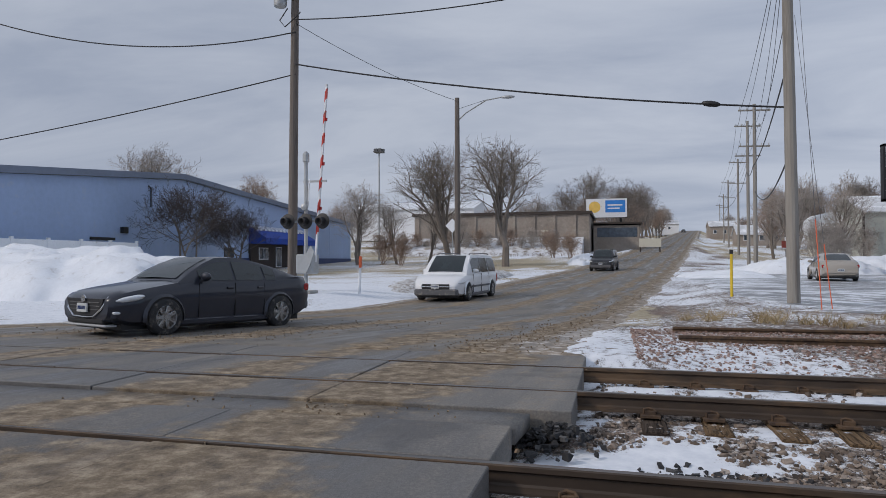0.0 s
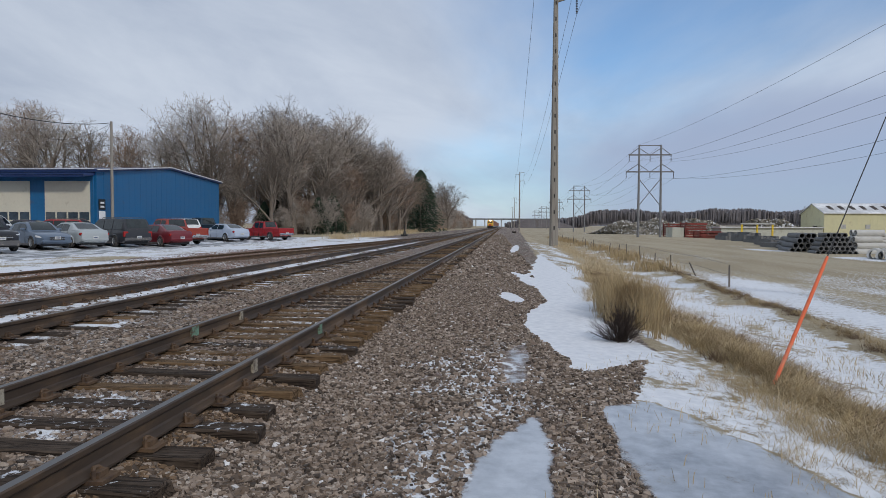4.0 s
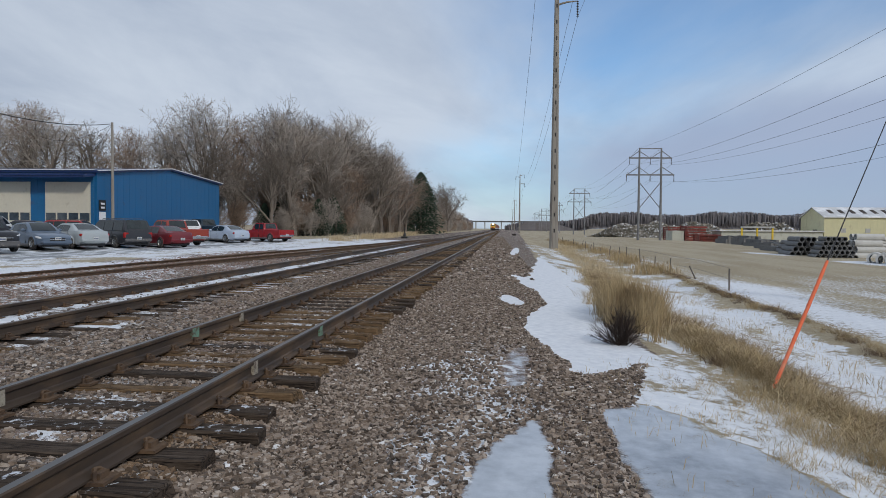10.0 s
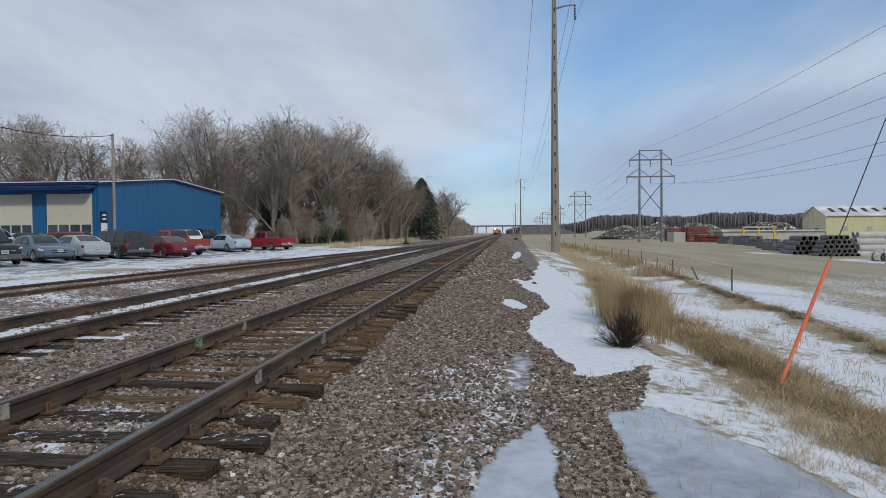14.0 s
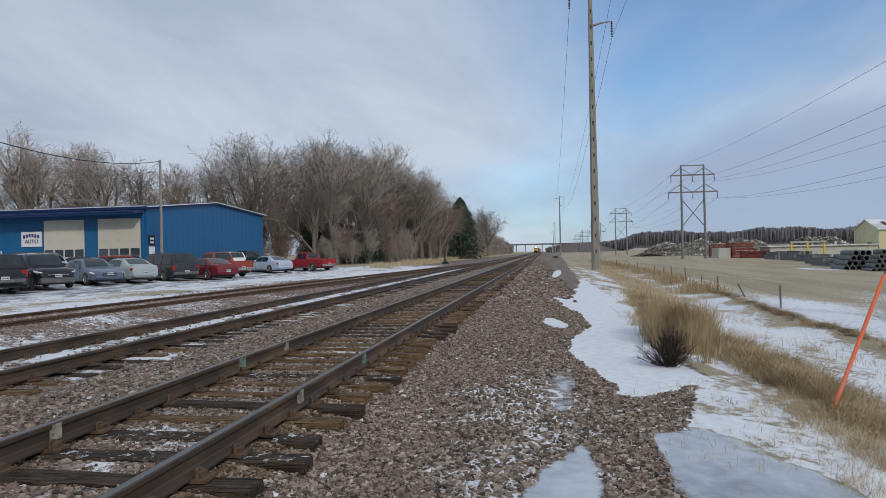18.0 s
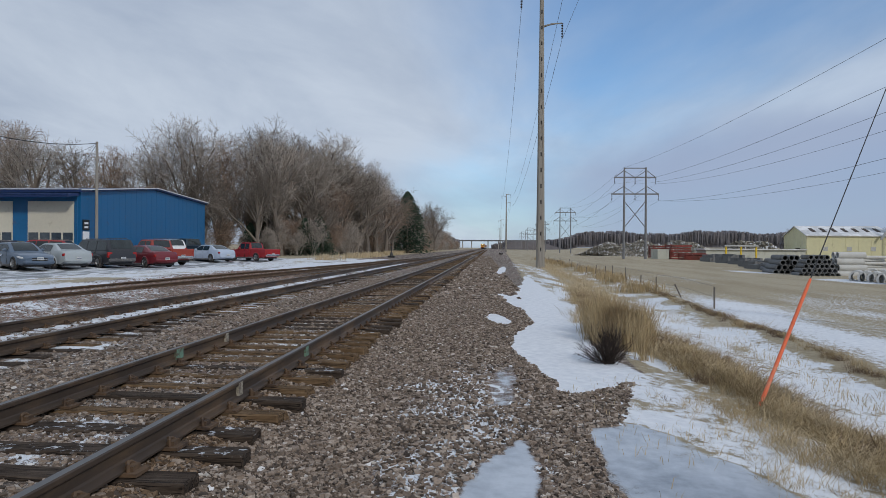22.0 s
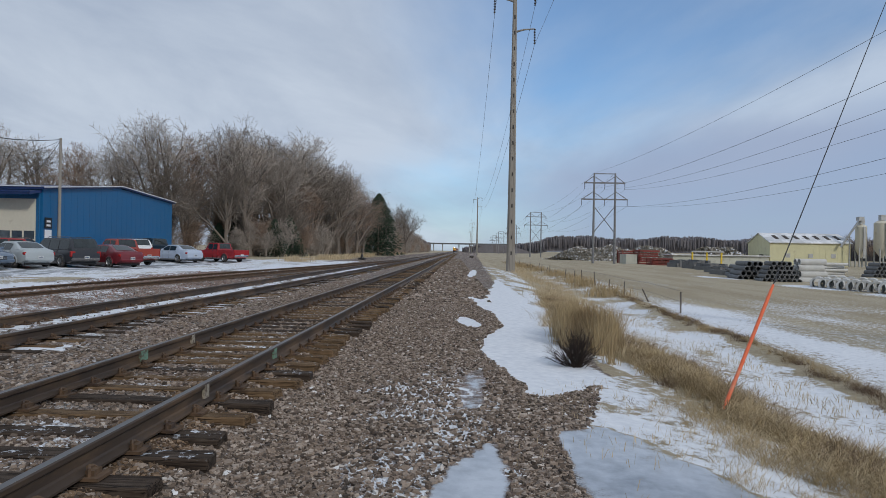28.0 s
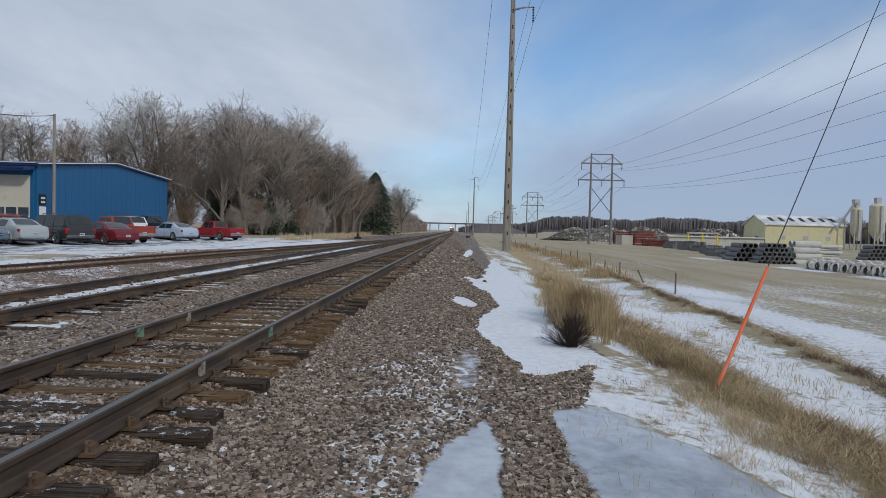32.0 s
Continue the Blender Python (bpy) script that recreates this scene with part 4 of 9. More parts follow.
# ---- tracks ----
RAIL_PROFILE = [(-0.075, -0.17), (0.075, -0.17), (0.075, -0.155), (0.02, -0.135), (0.010, -0.12), (0.010, -0.055), (0.036, -0.038), (0.037, -0.008), (0.027, 0.0),
                (-0.027, 0.0), (-0.037, -0.008), (-0.036, -0.038), (-0.010, -0.055), (-0.010, -0.12), (-0.02, -0.135), (-0.075, -0.155)]


def rail_mesh(xs, y_of):
    verts, faces = [], []
    n = len(RAIL_PROFILE)
    for x in xs:
        y = float(y_of(x))
        for py, pz in RAIL_PROFILE:
            verts.append((float(x), y + py, pz))
    for j in range(len(xs) - 1):
        for k in range(n):
            faces.append((j * n + k, j * n + (k + 1) % n, (j + 1) * n + (k + 1) % n, (j + 1) * n + k))
    faces.append(tuple(range(n))[::-1])
    faces.append(tuple((len(xs) - 1) * n + k for k in range(n)))
    return verts, faces


def lay_rail(name, xs, y_of, parent, shiny=True, label=""):
    ob = part(name, rail_mesh(xs, y_of), ["rail", "rail_top"] if shiny else ["rust", "rust"], parent, label)
    n = len(RAIL_PROFILE)
    for p in ob.data.polygons:
        p.use_smooth = False
        if p.index % n == 8 and p.index < (len(xs) - 1) * n:
            p.material_index = 1
    return ob


LINE = pose(0, 0, 0, 0, 0, -math.degrees(math.atan(SKEW)))
rng = random.Random(11)
NEAR = steps((-60, 100, 4), (100, 1300, 60))
track_main = thing("railway_track", LINE, "main line track with brown rails on weathered wooden ties in crushed stone", "railway track", "tracks over the crossing", "structure")
track_second = thing("railway_track", LINE, "second track with dark rails on ties half buried in snowy stone", "railway track", "tracks over the crossing", "structure")
siding = thing("railway_track", LINE, "rusty siding that joins the second track, snow along its edge", "railway track", "tracks over the crossing", "structure")
for s in (-1, 1):
    lay_rail("rail", NEAR, lambda x, s=s: TRACK_MAIN + s * GAUGE, track_main)
    lay_rail("rail", NEAR, lambda x, s=s: TRACK_SECOND + s * GAUGE, track_second)
    lay_rail("rail", steps((0.4, 92, 2.2)), lambda x, s=s: float(siding_y(x)) + s * GAUGE, siding, False)


def tie_mesh(seed):
    r = random.Random(seed)
    bm = boxed(-0.115, 0.115, -1.3, 1.3, -0.18, 0.0)
    bmesh.ops.subdivide_edges(bm, edges=[e for e in bm.edges if abs((e.verts[0].co - e.verts[1].co).y) > 1], cuts=3)
    for v in bm.verts:
        v.co.x += r.uniform(-0.012, 0.012)
        v.co.z += r.uniform(-0.012, 0.006) if v.co.z > -0.1 else 0
        v.co.y += r.uniform(-0.07, 0.04) * (abs(v.co.y) > 1.2)
    bmesh.ops.bevel(bm, geom=bm.edges[:], offset=0.014, segments=1, affect="EDGES", profile=0.6)
    me = bpy.data.meshes.new("tie")
    bm.to_mesh(me)
    bm.free()
    return me


TIES = []
for k in range(6):
    me = tie_mesh(k)
    me.materials.append(M["tie_old" if k % 2 else "tie_dark"])
    TIES.append(me)


def lay_ties(parent, y_of, x0, count, spacing, drop, skip):
    """Single ties where the camera stands near."""
    for i in range(count):
        x = x0 + i * spacing
        if skip(x):
            continue
        old = noise.noise(Vector((x * 0.35, drop * 9, 0))) + rng.uniform(-0.25, 0.25) > 0.0
        ob = new("tie", TIES[rng.choice((1, 3, 5)) if old else rng.choice((0, 2, 4))])
        ob.parent = parent
        ob.matrix_basis = pose(x + rng.uniform(-0.035, 0.035), float(y_of(x)) + rng.uniform(-0.05, 0.05), -0.19 - drop + rng.uniform(-0.012, 0.006), 0, 0, rng.uniform(-1.6, 1.6))


def far_ties(parent, y, x0, x1, spacing):
    verts, faces = [], []
    for x in np.arange(x0, x1, spacing):
        b = len(verts)
        verts += [(x + dx, y + dy, dz) for dx in (-0.115, 0.115) for dy in (-1.3, 1.3) for dz in (-0.36, -0.195)]
        faces += [tuple(b + i for i in f) for f in ((0, 1, 3, 2), (4, 6, 7, 5), (0, 4, 5, 1), (2, 3, 7, 6), (1, 5, 7, 3))]
    return tagged(part("far_ties", (verts, faces), "tie_old", parent), kind="stuff")


def on_road(x, y):
    return float(road_left(y)) - 0.25 < x < float(road_right(y)) + 0.25


lay_ties(track_main, lambda x: TRACK_MAIN, -14, 240, 0.55, 0.0, lambda x: on_road(x, 3))
far_ties(track_main, TRACK_MAIN, 118, 420, 0.55)
lay_ties(track_second, lambda x: TRACK_SECOND, -14, 130, 0.55, 0.015, lambda x: on_road(x, 7))
far_ties(track_second, TRACK_SECOND, 57.6, 300, 0.55)
lay_ties(siding, siding_y, 0.8, 70, 0.6, 0.05, lambda x: False)


def plates(parent, y, x0, count, spacing):
    """Tie plates with spikes and the clips that hold the rail, at both rails."""
    bm = bmesh.new()
    for i in range(count):
        x = x0 + i * spacing
        if on_road(x, y):
            continue
        for s in (-1, 1):
            yy = y + s * GAUGE
            box(bm, x - 0.09, x + 0.09, yy - 0.17, yy + 0.17, -0.19, -0.168)
            for d in (-0.095, 0.095):
                tube(bm, [(x - 0.055, yy + d, -0.168), (x - 0.055, yy + d, -0.125), (x - 0.02, yy + d * 0.75, -0.118), (x + 0.03, yy + d * 0.75, -0.128), (x + 0.05, yy + d, -0.150)], 0.014, 5)
                box(bm, x - 0.045, x + 0.045, yy + d - 0.028, yy + d + 0.028, -0.17, -0.135)
    return tagged(part("rail_clips", bm, "rust", parent, "rusty tie plates and rail clips"), kind="stuff")


plates(track_main, TRACK_MAIN, -3.0, 52, 0.55)
plates(track_second, TRACK_SECOND, -3.0, 40, 0.55)
# spray marks and a bond bar on the webs
for x, s, mat, w in ((8.47, -1, "green_mark", 0.06), (8.10, 1, "green_mark", 0.09), (6.17, -1, "pale_mark", 0.05), (4.80, 1, "pale_mark", 0.05), (9.6, 1, "pale_mark", 0.05)):
    part("paint_mark", boxed(x - w, x + w, TRACK_MAIN + s * GAUGE - 0.040, TRACK_MAIN + s * GAUGE + 0.040, -0.135, -0.012), mat, track_main, "sprayed survey mark on the rail")


# ---- crossing panels ----
crossing = thing("level_crossing", None, "dark rubber crossing panels between the rails, dirty with sand", "level crossing", kind="structure")
rng = random.Random(5)
for centre, x_end in ((TRACK_MAIN, -1.25), (TRACK_SECOND, -0.86)):
    for y0, y1 in ((centre - 1.66, centre - GAUGE - 0.055), (centre - GAUGE + 0.085, centre + GAUGE - 0.085), (centre + GAUGE + 0.055, centre + 1.70)):
        x = x_end + rng.uniform(-0.02, 0.02)
        while x > float(road_left(centre)) + 1.5:
            w = 2.42
            tilt = rng.uniform(-0.006, 0.006)
            bm = boxed(x - w + 0.012, x, y0, y1, -0.24, 0.003 + tilt, 0.008)
            ob = part("panel", bm, "panel", crossing)
            layer = ob.data.uv_layers.new(name="UVMap")
            for loop in ob.data.loops:
                px, py, _ = ob.data.vertices[loop.vertex_index].co
                layer.data[loop.index].uv = (road_across(px, py), py)
            x -= w


# ---- crushed stone that can be told apart ----
def stones(count, spread, size, seed, name, material, parent=None, label="crushed stone", sink=0.35):
    r = np.random.RandomState(seed)
    p = spread(r, count)
    count = len(p)
    base = np.array([(-1, -1, -1), (1, -1, -1), (1, 1, -1), (-1, 1, -1), (-1, -1, 1), (1, -1, 1), (1, 1, 1), (-1, 1, 1)], float) * 0.58
    v = base[None] * r.uniform(0.45, 1.2, (count, 8, 3)) + r.uniform(-0.2, 0.2, (count, 8, 3))
    v *= size * np.clip(r.lognormal(-0.10, 0.36, (count, 1, 1)), 0.4, 1.7) * np.array((1.28, 0.95, 0.72)) * r.uniform(0.75, 1.2, (count, 1, 3))
    a, b = r.uniform(0, 6.283, (2, count))
    ca, sa, cb, sb = np.cos(a), np.sin(a), np.cos(b), np.sin(b)
    x, y, z = v[..., 0].copy(), v[..., 1].copy(), v[..., 2].copy()
    y, z = y * cb[:, None] - z * sb[:, None], y * sb[:, None] + z * cb[:, None]
    x, y = x * ca[:, None] - y * sa[:, None], x * sa[:, None] + y * ca[:, None]
    top = np.stack([x, y, z], -1) + p[:, None, :]
    top[..., 2] += size * (0.5 - sink)
    quads = np.array([(0, 3, 2, 1), (4, 5, 6, 7), (0, 1, 5, 4), (1, 2, 6, 5), (2, 3, 7, 6), (3, 0, 4, 7)])
    f = (quads[None] + (np.arange(count) * 8)[:, None, None]).reshape(-1, 4)
    ob = part(name, (top.reshape(-1, 3).tolist(), f.tolist()), material, parent)
    return tagged(ob, label, "gravel", kind="stuff")


def bank_spread(x0, x1, y0, y1, keep):
    def spread(r, count):
        u = r.uniform(0, 1, count) ** 1.7
        x, y = x0 + (x1 - x0) * u, r.uniform(y0, y1, count)
        k = keep(x, y, r)
        x, y = x[k], y[k]
        return np.stack([x, y, land(x, y)], -1)
    return spread


def stone_here(x, y, r):
    c = covers(x, y)
    bare = (dusting(x, y) > 0.40) & (r.uniform(0, 1, len(x)) < 0.6)
    return ~bare & (c[..., 1] > r.uniform(0.25, 0.75, len(x))) & (along(x, y) > -2.0) & (c[..., 3] < 0.45) & (c[..., 0] < r.uniform(0.35, 0.75, len(x))) & ~((x < -0.7) & (y > 1.2)) & ~((along(x, y) > 5.55) & (along(x, y) < 7.9) & (r.uniform(0, 1, len(x)) < 0.8))


stones(118000, bank_spread(2.4, 24, -2.2, 1.75, stone_here), 0.0235, 21, "ballast", "ballast", None, "brown and grey crushed stone on the shoulder of the main line", 0.30)
stones(34000, bank_spread(-0.9, 30, 1.6, 4.4, stone_here), 0.024, 22, "ballast", "ballast", None, "crushed stone between the ties of the main line", 0.30)
stones(15000, bank_spread(2.0, 26, 1.75, 2.6, stone_here), 0.022, 29, "ballast", "ballast_rust", None, "rust-stained crushed stone along the rail", 0.25)
stones(36000, bank_spread(-0.9, 36, 4.3, 8.3, stone_here), 0.029, 23, "ballast", "ballast", None, "crushed stone with snow in it between the tracks")
stones(20000, bank_spread(-0.2, 36, 8.2, 13.6, stone_here), 0.027, 24, "ballast", "ballast_red", None, "reddish crushed stone beside the second track")
stones(210, lambda r, n: (lambda x, y: np.stack([x, y, land(x, y) + 0.20 * np.exp(-((x + 0.98) ** 2 + (y - 5.2) ** 2) / 0.09)], -1))(-1.04 + r.normal(0, 0.16, n), 5.22 + r.normal(0, 0.17, n)), 0.034, 25, "asphalt_rubble", "black_stone", None, "heap of black asphalt crumbs at the end of the panels")
stones(24000, bank_spread(21, 130, -1.6, 1.75, stone_here), 0.06, 28, "ballast", "ballast", None, "crushed stone on the shoulder further down the line")
stones(170, lambda r, n: (lambda x, y: np.stack([x, y, land(x, y)], -1))(0.3 + r.normal(0, 0.35, n), 4.62 + r.normal(0, 0.16, n)), 0.03, 26, "asphalt_rubble", "black_stone", None, "strewn black asphalt crumbs on the snow")
stones(420, lambda r, n: (lambda y: (lambda x: np.stack([x, y, road_z(y) - 0.02], -1))(road_right(y) - 1.0 + r.normal(0, 0.45, n)))(8.9 + 22 * r.uniform(0, 1, n) ** 1.5), 0.02, 27, "road_grit", "grit", None, "clods of brown sand along the road's edge")

for centre, wide, count, seed in ((0.55, 0.5, 1500, 41), (3.75, 0.45, 1300, 42), (-1.7, 0.4, 700, 43)):
    stones(count, lambda r, n, centre=centre, wide=wide: (lambda y, a: np.stack([road_left(y) + (road_right(y) - road_left(y)) * (a + ROAD_HALF) / (2 * ROAD_HALF), y, road_z(y) + 0.004], -1))(1.4 + 13 * r.uniform(0, 1, n) ** 1.2, centre + r.normal(0, wide, n)), 0.013, seed, "road_grit", "grit", None, "clods of brown sand carried over the crossing", 0.45)

# ---- buildings ----
def ribs(bm, horizontal, lo, hi, fixed, z0, z1, pitch, depth):
    """Raised seams of a metal wall. horizontal 'x' or 'y': the axis along the wall; z1 may be a function."""
    n = max(1, int((hi - lo) / pitch))
    for i in range(n + 1):
        t = lo + (hi - lo) * i / n
        top = z1(t) if callable(z1) else z1
        if horizontal == "x":
            box(bm, t - 0.03, t + 0.03, min(fixed, fixed + depth), max(fixed, fixed + depth), z0, top)
        else:
            box(bm, min(fixed, fixed + depth), max(fixed, fixed + depth), t - 0.03, t + 0.03, z0, top)
    return bm


def gable_shell(parent, x0, x1, y0, y1, z0, eave, ridge, axis, wall, roof, over=0.35, eave_back=None, mid=None, seams=0.6, relief=0.02):
    """Walls of a metal hall and its two roof slopes. axis: the ridge's direction; the gables lie at its ends."""
    back = eave if eave_back is None else eave_back
    lo, hi = (y0, y1) if axis == "x" else (x0, x1)
    mid = (lo + hi) / 2 if mid is None else mid
    outline = [(lo, z0), (hi, z0), (hi, back), (mid, ridge), (lo, eave)]
    ends = (x0, x1) if axis == "x" else (y0, y1)
    part("wall", prismed(outline, axis, *ends), wall, parent)

    def top(t):
        return eave + (ridge - eave) * (t - lo) / (mid - lo) if t < mid else back + (ridge - back) * (hi - t) / (hi - mid)
    if seams:
        bm = bmesh.new()
        for e, d in ((ends[0], -relief), (ends[1], relief)):
            ribs(bm, "y" if axis == "x" else "x", lo + 0.05, hi - 0.05, e, z0, top, seams, d)
        for e, d, h in ((lo, -relief, eave), (hi, relief, back)):
            ribs(bm, axis, ends[0] + 0.05, ends[1] - 0.05, e, z0, h - 0.02, seams, d)
        tagged(part("wall_seams", bm, wall, parent), kind="stuff")
    for a, b, za, zb in ((lo, mid, eave, ridge), (mid, hi, ridge, back)):
        slope = (zb - za) / (b - a)
        aa, bb = (a - over, b) if a == lo else (a, b + over)
        za2, zb2 = za + slope * (aa - a), zb + slope * (bb - b)
        part("roof", prismed([(aa, za2 + 0.02), (bb, zb2 + 0.02), (bb, zb2 + 0.20), (aa, za2 + 0.20)], axis, ends[0] - 0.25, ends[1] + 0.25), roof, parent)


def sectional_door(parent, axis, fixed, lo, hi, z0, z1, out, material="cream", windows=True):
    """Overhead door with its panels and a row of panes. out: +1 or -1, the way it faces."""
    door = part("overhead_door", slab(axis, fixed, lo, hi, z0, z1, out, 0.02, 0.05), material, parent, "cream sectional overhead door with a row of panes" if windows else "white sectional overhead door")
    n = 6
    for i in range(n):
        a, b = z0 + (z1 - z0) * i / n, z0 + (z1 - z0) * (i + 1) / n
        if windows and i == 2:
            k = 4
            for j in range(k):
                c, d = lo + (hi - lo) * (j + 0.08) / k, lo + (hi - lo) * (j + 0.92) / k
                part("pane", slab(axis, fixed, c, d, a + 0.08, b - 0.08, out, 0.07, 0.02), "window", door)
        part("door_panel", slab(axis, fixed, lo + 0.02, hi - 0.02, a + 0.015, b - 0.015, out, 0.05, 0.018), material, door)
    return door


def slab(axis, fixed, lo, hi, z0, z1, out, start, thick):
    a, b = sorted((fixed + out * start, fixed + out * (start + thick)))
    return boxed(lo, hi, a, b, z0, z1) if axis == "x" else boxed(a, b, lo, hi, z0, z1)


def framed_window(parent, axis, fixed, lo, hi, z0, z1, out, panes=2, frame_mat="white", name="window"):
    w = part(name, slab(axis, fixed, lo, hi, z0, z1, out, 0.01, 0.05), frame_mat, parent, "white framed window")
    for i in range(panes):
        a, b = lo + (hi - lo) * i / panes, lo + (hi - lo) * (i + 1) / panes
        part("pane", slab(axis, fixed, a + 0.09, b - 0.06, z0 + 0.09, z1 - 0.09, out, 0.06, 0.012), "window", w)
    return w


def text_part(body, size, m, material, parent, extrude=0.006, squeeze=1.0):
    c = bpy.data.curves.new("lettering", "FONT")
    c.body, c.size, c.extrude, c.align_x, c.align_y, c.offset = body, size, extrude, "CENTER", "CENTER", size * 0.022
    tmp = bpy.data.objects.new("lettering", c)
    scene.collection.objects.link(tmp)
    bpy.context.view_layer.update()
    me = bpy.data.meshes.new_from_object(tmp.evaluated_get(bpy.context.evaluated_depsgraph_get()))
    bpy.data.objects.remove(tmp)
    me.materials.clear()
    me.materials.append(M[material])
    ob = new("lettering", me)
    ob.parent = parent
    ob.matrix_basis = m @ Matrix.Diagonal((squeeze, 1, 1, 1))
    return ob


# repair shop: gable towards the line, bays towards the road
SX0, SX1, SY0, SY1, SZ = 48.8, 71.4, 30.0, 46.2, 0.0
shop = thing("repair_shop", None, "royal blue metal repair shop with cream overhead doors", "building")
gable_shell(shop, SX0, SX1, SY0, SY1, SZ - 0.4, 5.25, 6.35, "y", "shop_blue", "dark_blue", 0.3, 5.75, None, 0.9, 0.008)
part("roof_edge", prismed([(SX0 - 0.35, 5.36), ((SX0 + SX1) / 2, 6.50), (SX1 + 0.35, 5.90), (SX1 + 0.35, 5.97), ((SX0 + SX1) / 2, 6.57), (SX0 - 0.35, 5.43)], "y", SY0 - 0.34, SY0 - 0.26), "white_roof", shop, "pale snowy gable edge")
part("canopy", prismed([(SX0 - 1.5, 4.78), (SX0 + 0.1, 5.02), (SX0 + 0.1, 5.24), (SX0 - 1.5, 4.98)], "y", SY0 + 0.1, SY1), "dark_blue", shop, "dark canopy over the bays")
part("gutter", boxed(SX0 - 1.58, SX0 - 1.5, SY0, SY1, 4.94, 5.02), "dark_blue", shop, "dark gutter")
part("eave_snow", boxed(SX0 - 0.40, SX0 - 0.30, SY0, SY1, 5.43, 5.48), "white_roof", shop, "thin line of snow on the eave")
part("downpipe", tubed([(SX0 - 0.1, SY0 + 0.2, 0), (SX0 - 0.1, SY0 + 0.2, 5.0)], 0.05, 6), "shop_blue", shop)
for lo, hi in ((30.5, 34.1), (35.3, 38.8)):
    sectional_door(shop, "y", SX0, lo, hi, 0.0, 4.55, -1)
sign_board = part("wall_sign", slab("y", SX0, 39.0, 40.8, 2.5, 3.7, -1, 0.03, 0.05), "white", shop, "white wall sign")
for k in range(6):
    part("print_bar", slab("y", SX0, 39.9 + 0.74 - 0.25 * k - 0.17, 39.9 + 0.74 - 0.25 * k, 3.16 + 0.05 * (2.5 - abs(k - 2.5)), 3.44 + 0.05 * (2.5 - abs(k - 2.5)), -1, 0.08, 0.008), "dark_blue", sign_board)
text_part("AUTO", 0.42, Matrix(((0, 0, -1, SX0 - 0.085), (-1, 0, 0, 39.9), (0, 1, 0, 2.9), (0, 0, 0, 1))), "dark_blue", sign_board)
framed_window(shop, "y", SX0, 42.6, 44.2, 1.0, 2.2, -1)
part("notice_board", slab("x", SY0, 49.0, 49.8, 1.1, 2.3, -1, 0.03, 0.04), "white", shop, "white notice board")
part("notice", slab("x", SY0, 48.98, 49.82, 2.4, 3.2, -1, 0.03, 0.04), "black", shop, "small dark notice")
part("print_bar", slab("x", SY0, 49.15, 49.65, 2.55, 2.7, -1, 0.075, 0.006), "white", shop)
part("print_bar", slab("x", SY0, 49.15, 49.65, 2.85, 3.0, -1, 0.075, 0.006), "white", shop)
part("roof_vent", tubed([(60.8, 32, 6.3), (60.8, 32, 6.95)], 0.14, 8), "grey_metal", shop)

# second garage
garage = thing("garage", None, "blue metal garage with a wide white overhead door", "building")
gable_shell(garage, 40.0, 49.0, 48.4, 55.0, -0.2, 4.95, 5.55, "x", "shop_blue", "dark_blue", 0.9)
part("gutter", boxed(39.7, 49.3, 47.36, 47.5, 4.80, 4.98), "white_roof", garage, "snowy gutter")
sectional_door(garage, "x", 48.4, 41.2, 47.4, 0.0, 4.1, -1, "white", True)
part("post", boxed(48.6, 48.85, 47.5, 47.75, 0, 4.75), "shop_blue", garage)

# office with the orange stripe
office = thing("shop_office", None, "low blue shop office with an orange stripe and snowy roof edge", "building")
OX0, OX1, OY0, OY1 = 18.2, 37.6, 44.3, 52.4
part("wall", boxed(OX0, OX1, OY0, OY1, -0.3, 3.62), "shop_blue", office)
part("roof", prismed([(OY0 - 0.5, 3.62), (OY1 + 0.2, 3.9), (OY1 + 0.2, 4.1), (OY0 - 0.5, 3.82)], "x", OX0 - 0.3, OX1 + 0.4), "white_roof", office, "flat roof with a rim of snow")
for z, mat in ((2.98, "yellow"), (3.14, "orange")):
    for a, b in ((OX0, 25.4), (27.6, 33.2)):
        part("stripe", slab("x", OY0, a, b, z, z + 0.15, -1, 0.005, 0.02), mat, office)
    part("stripe", slab("y", OX0, OY0 + 0.03, OY1, z, z + 0.15, -1, 0.005, 0.02), mat, office)
part("entrance_hood", boxed(25.4, 27.6, OY0 - 0.9, OY0, 2.75, 3.35), "awning", office, "bright blue entrance hood")
entry = part("entrance_door", slab("x", OY0, 26.0, 27.0, 0.05, 2.2, -1, 0.01, 0.05), "white", office, "white framed glass door")
part("pane", slab("x", OY0, 26.12, 26.88, 0.3, 2.05, -1, 0.06, 0.012), "window", entry)
for a, b in ((20.1, 21.7), (23.0, 24.6)):
    framed_window(office, "x", OY0, a, b, 1.0, 2.25, -1)
sectional_door(office, "x", OY0, 31.2, 36.5, 0.0, 3.0, -1, "white", True)
part("corner_trim", boxed(OX0 - 0.04, OX0 + 0.1, OY0 - 0.04, OY0 + 0.1, -0.3, 3.62), "white", office)
part("corner_trim", boxed(OX1 - 0.1, OX1 + 0.04, OY0 - 0.04, OY0 + 0.1, -0.3, 3.62), "white", office)
for a in (19.0, 27.9):
    part("roof_pipe", tubed([(a + 3, 47, 3.7), (a + 3, 47, 4.7)], 0.05, 6), "grey_metal", office)
part("wall_lamp", boxed(OX0 - 0.25, OX0, OY0 + 1.2, OY0 + 1.9, 3.0, 3.5), "black", office)

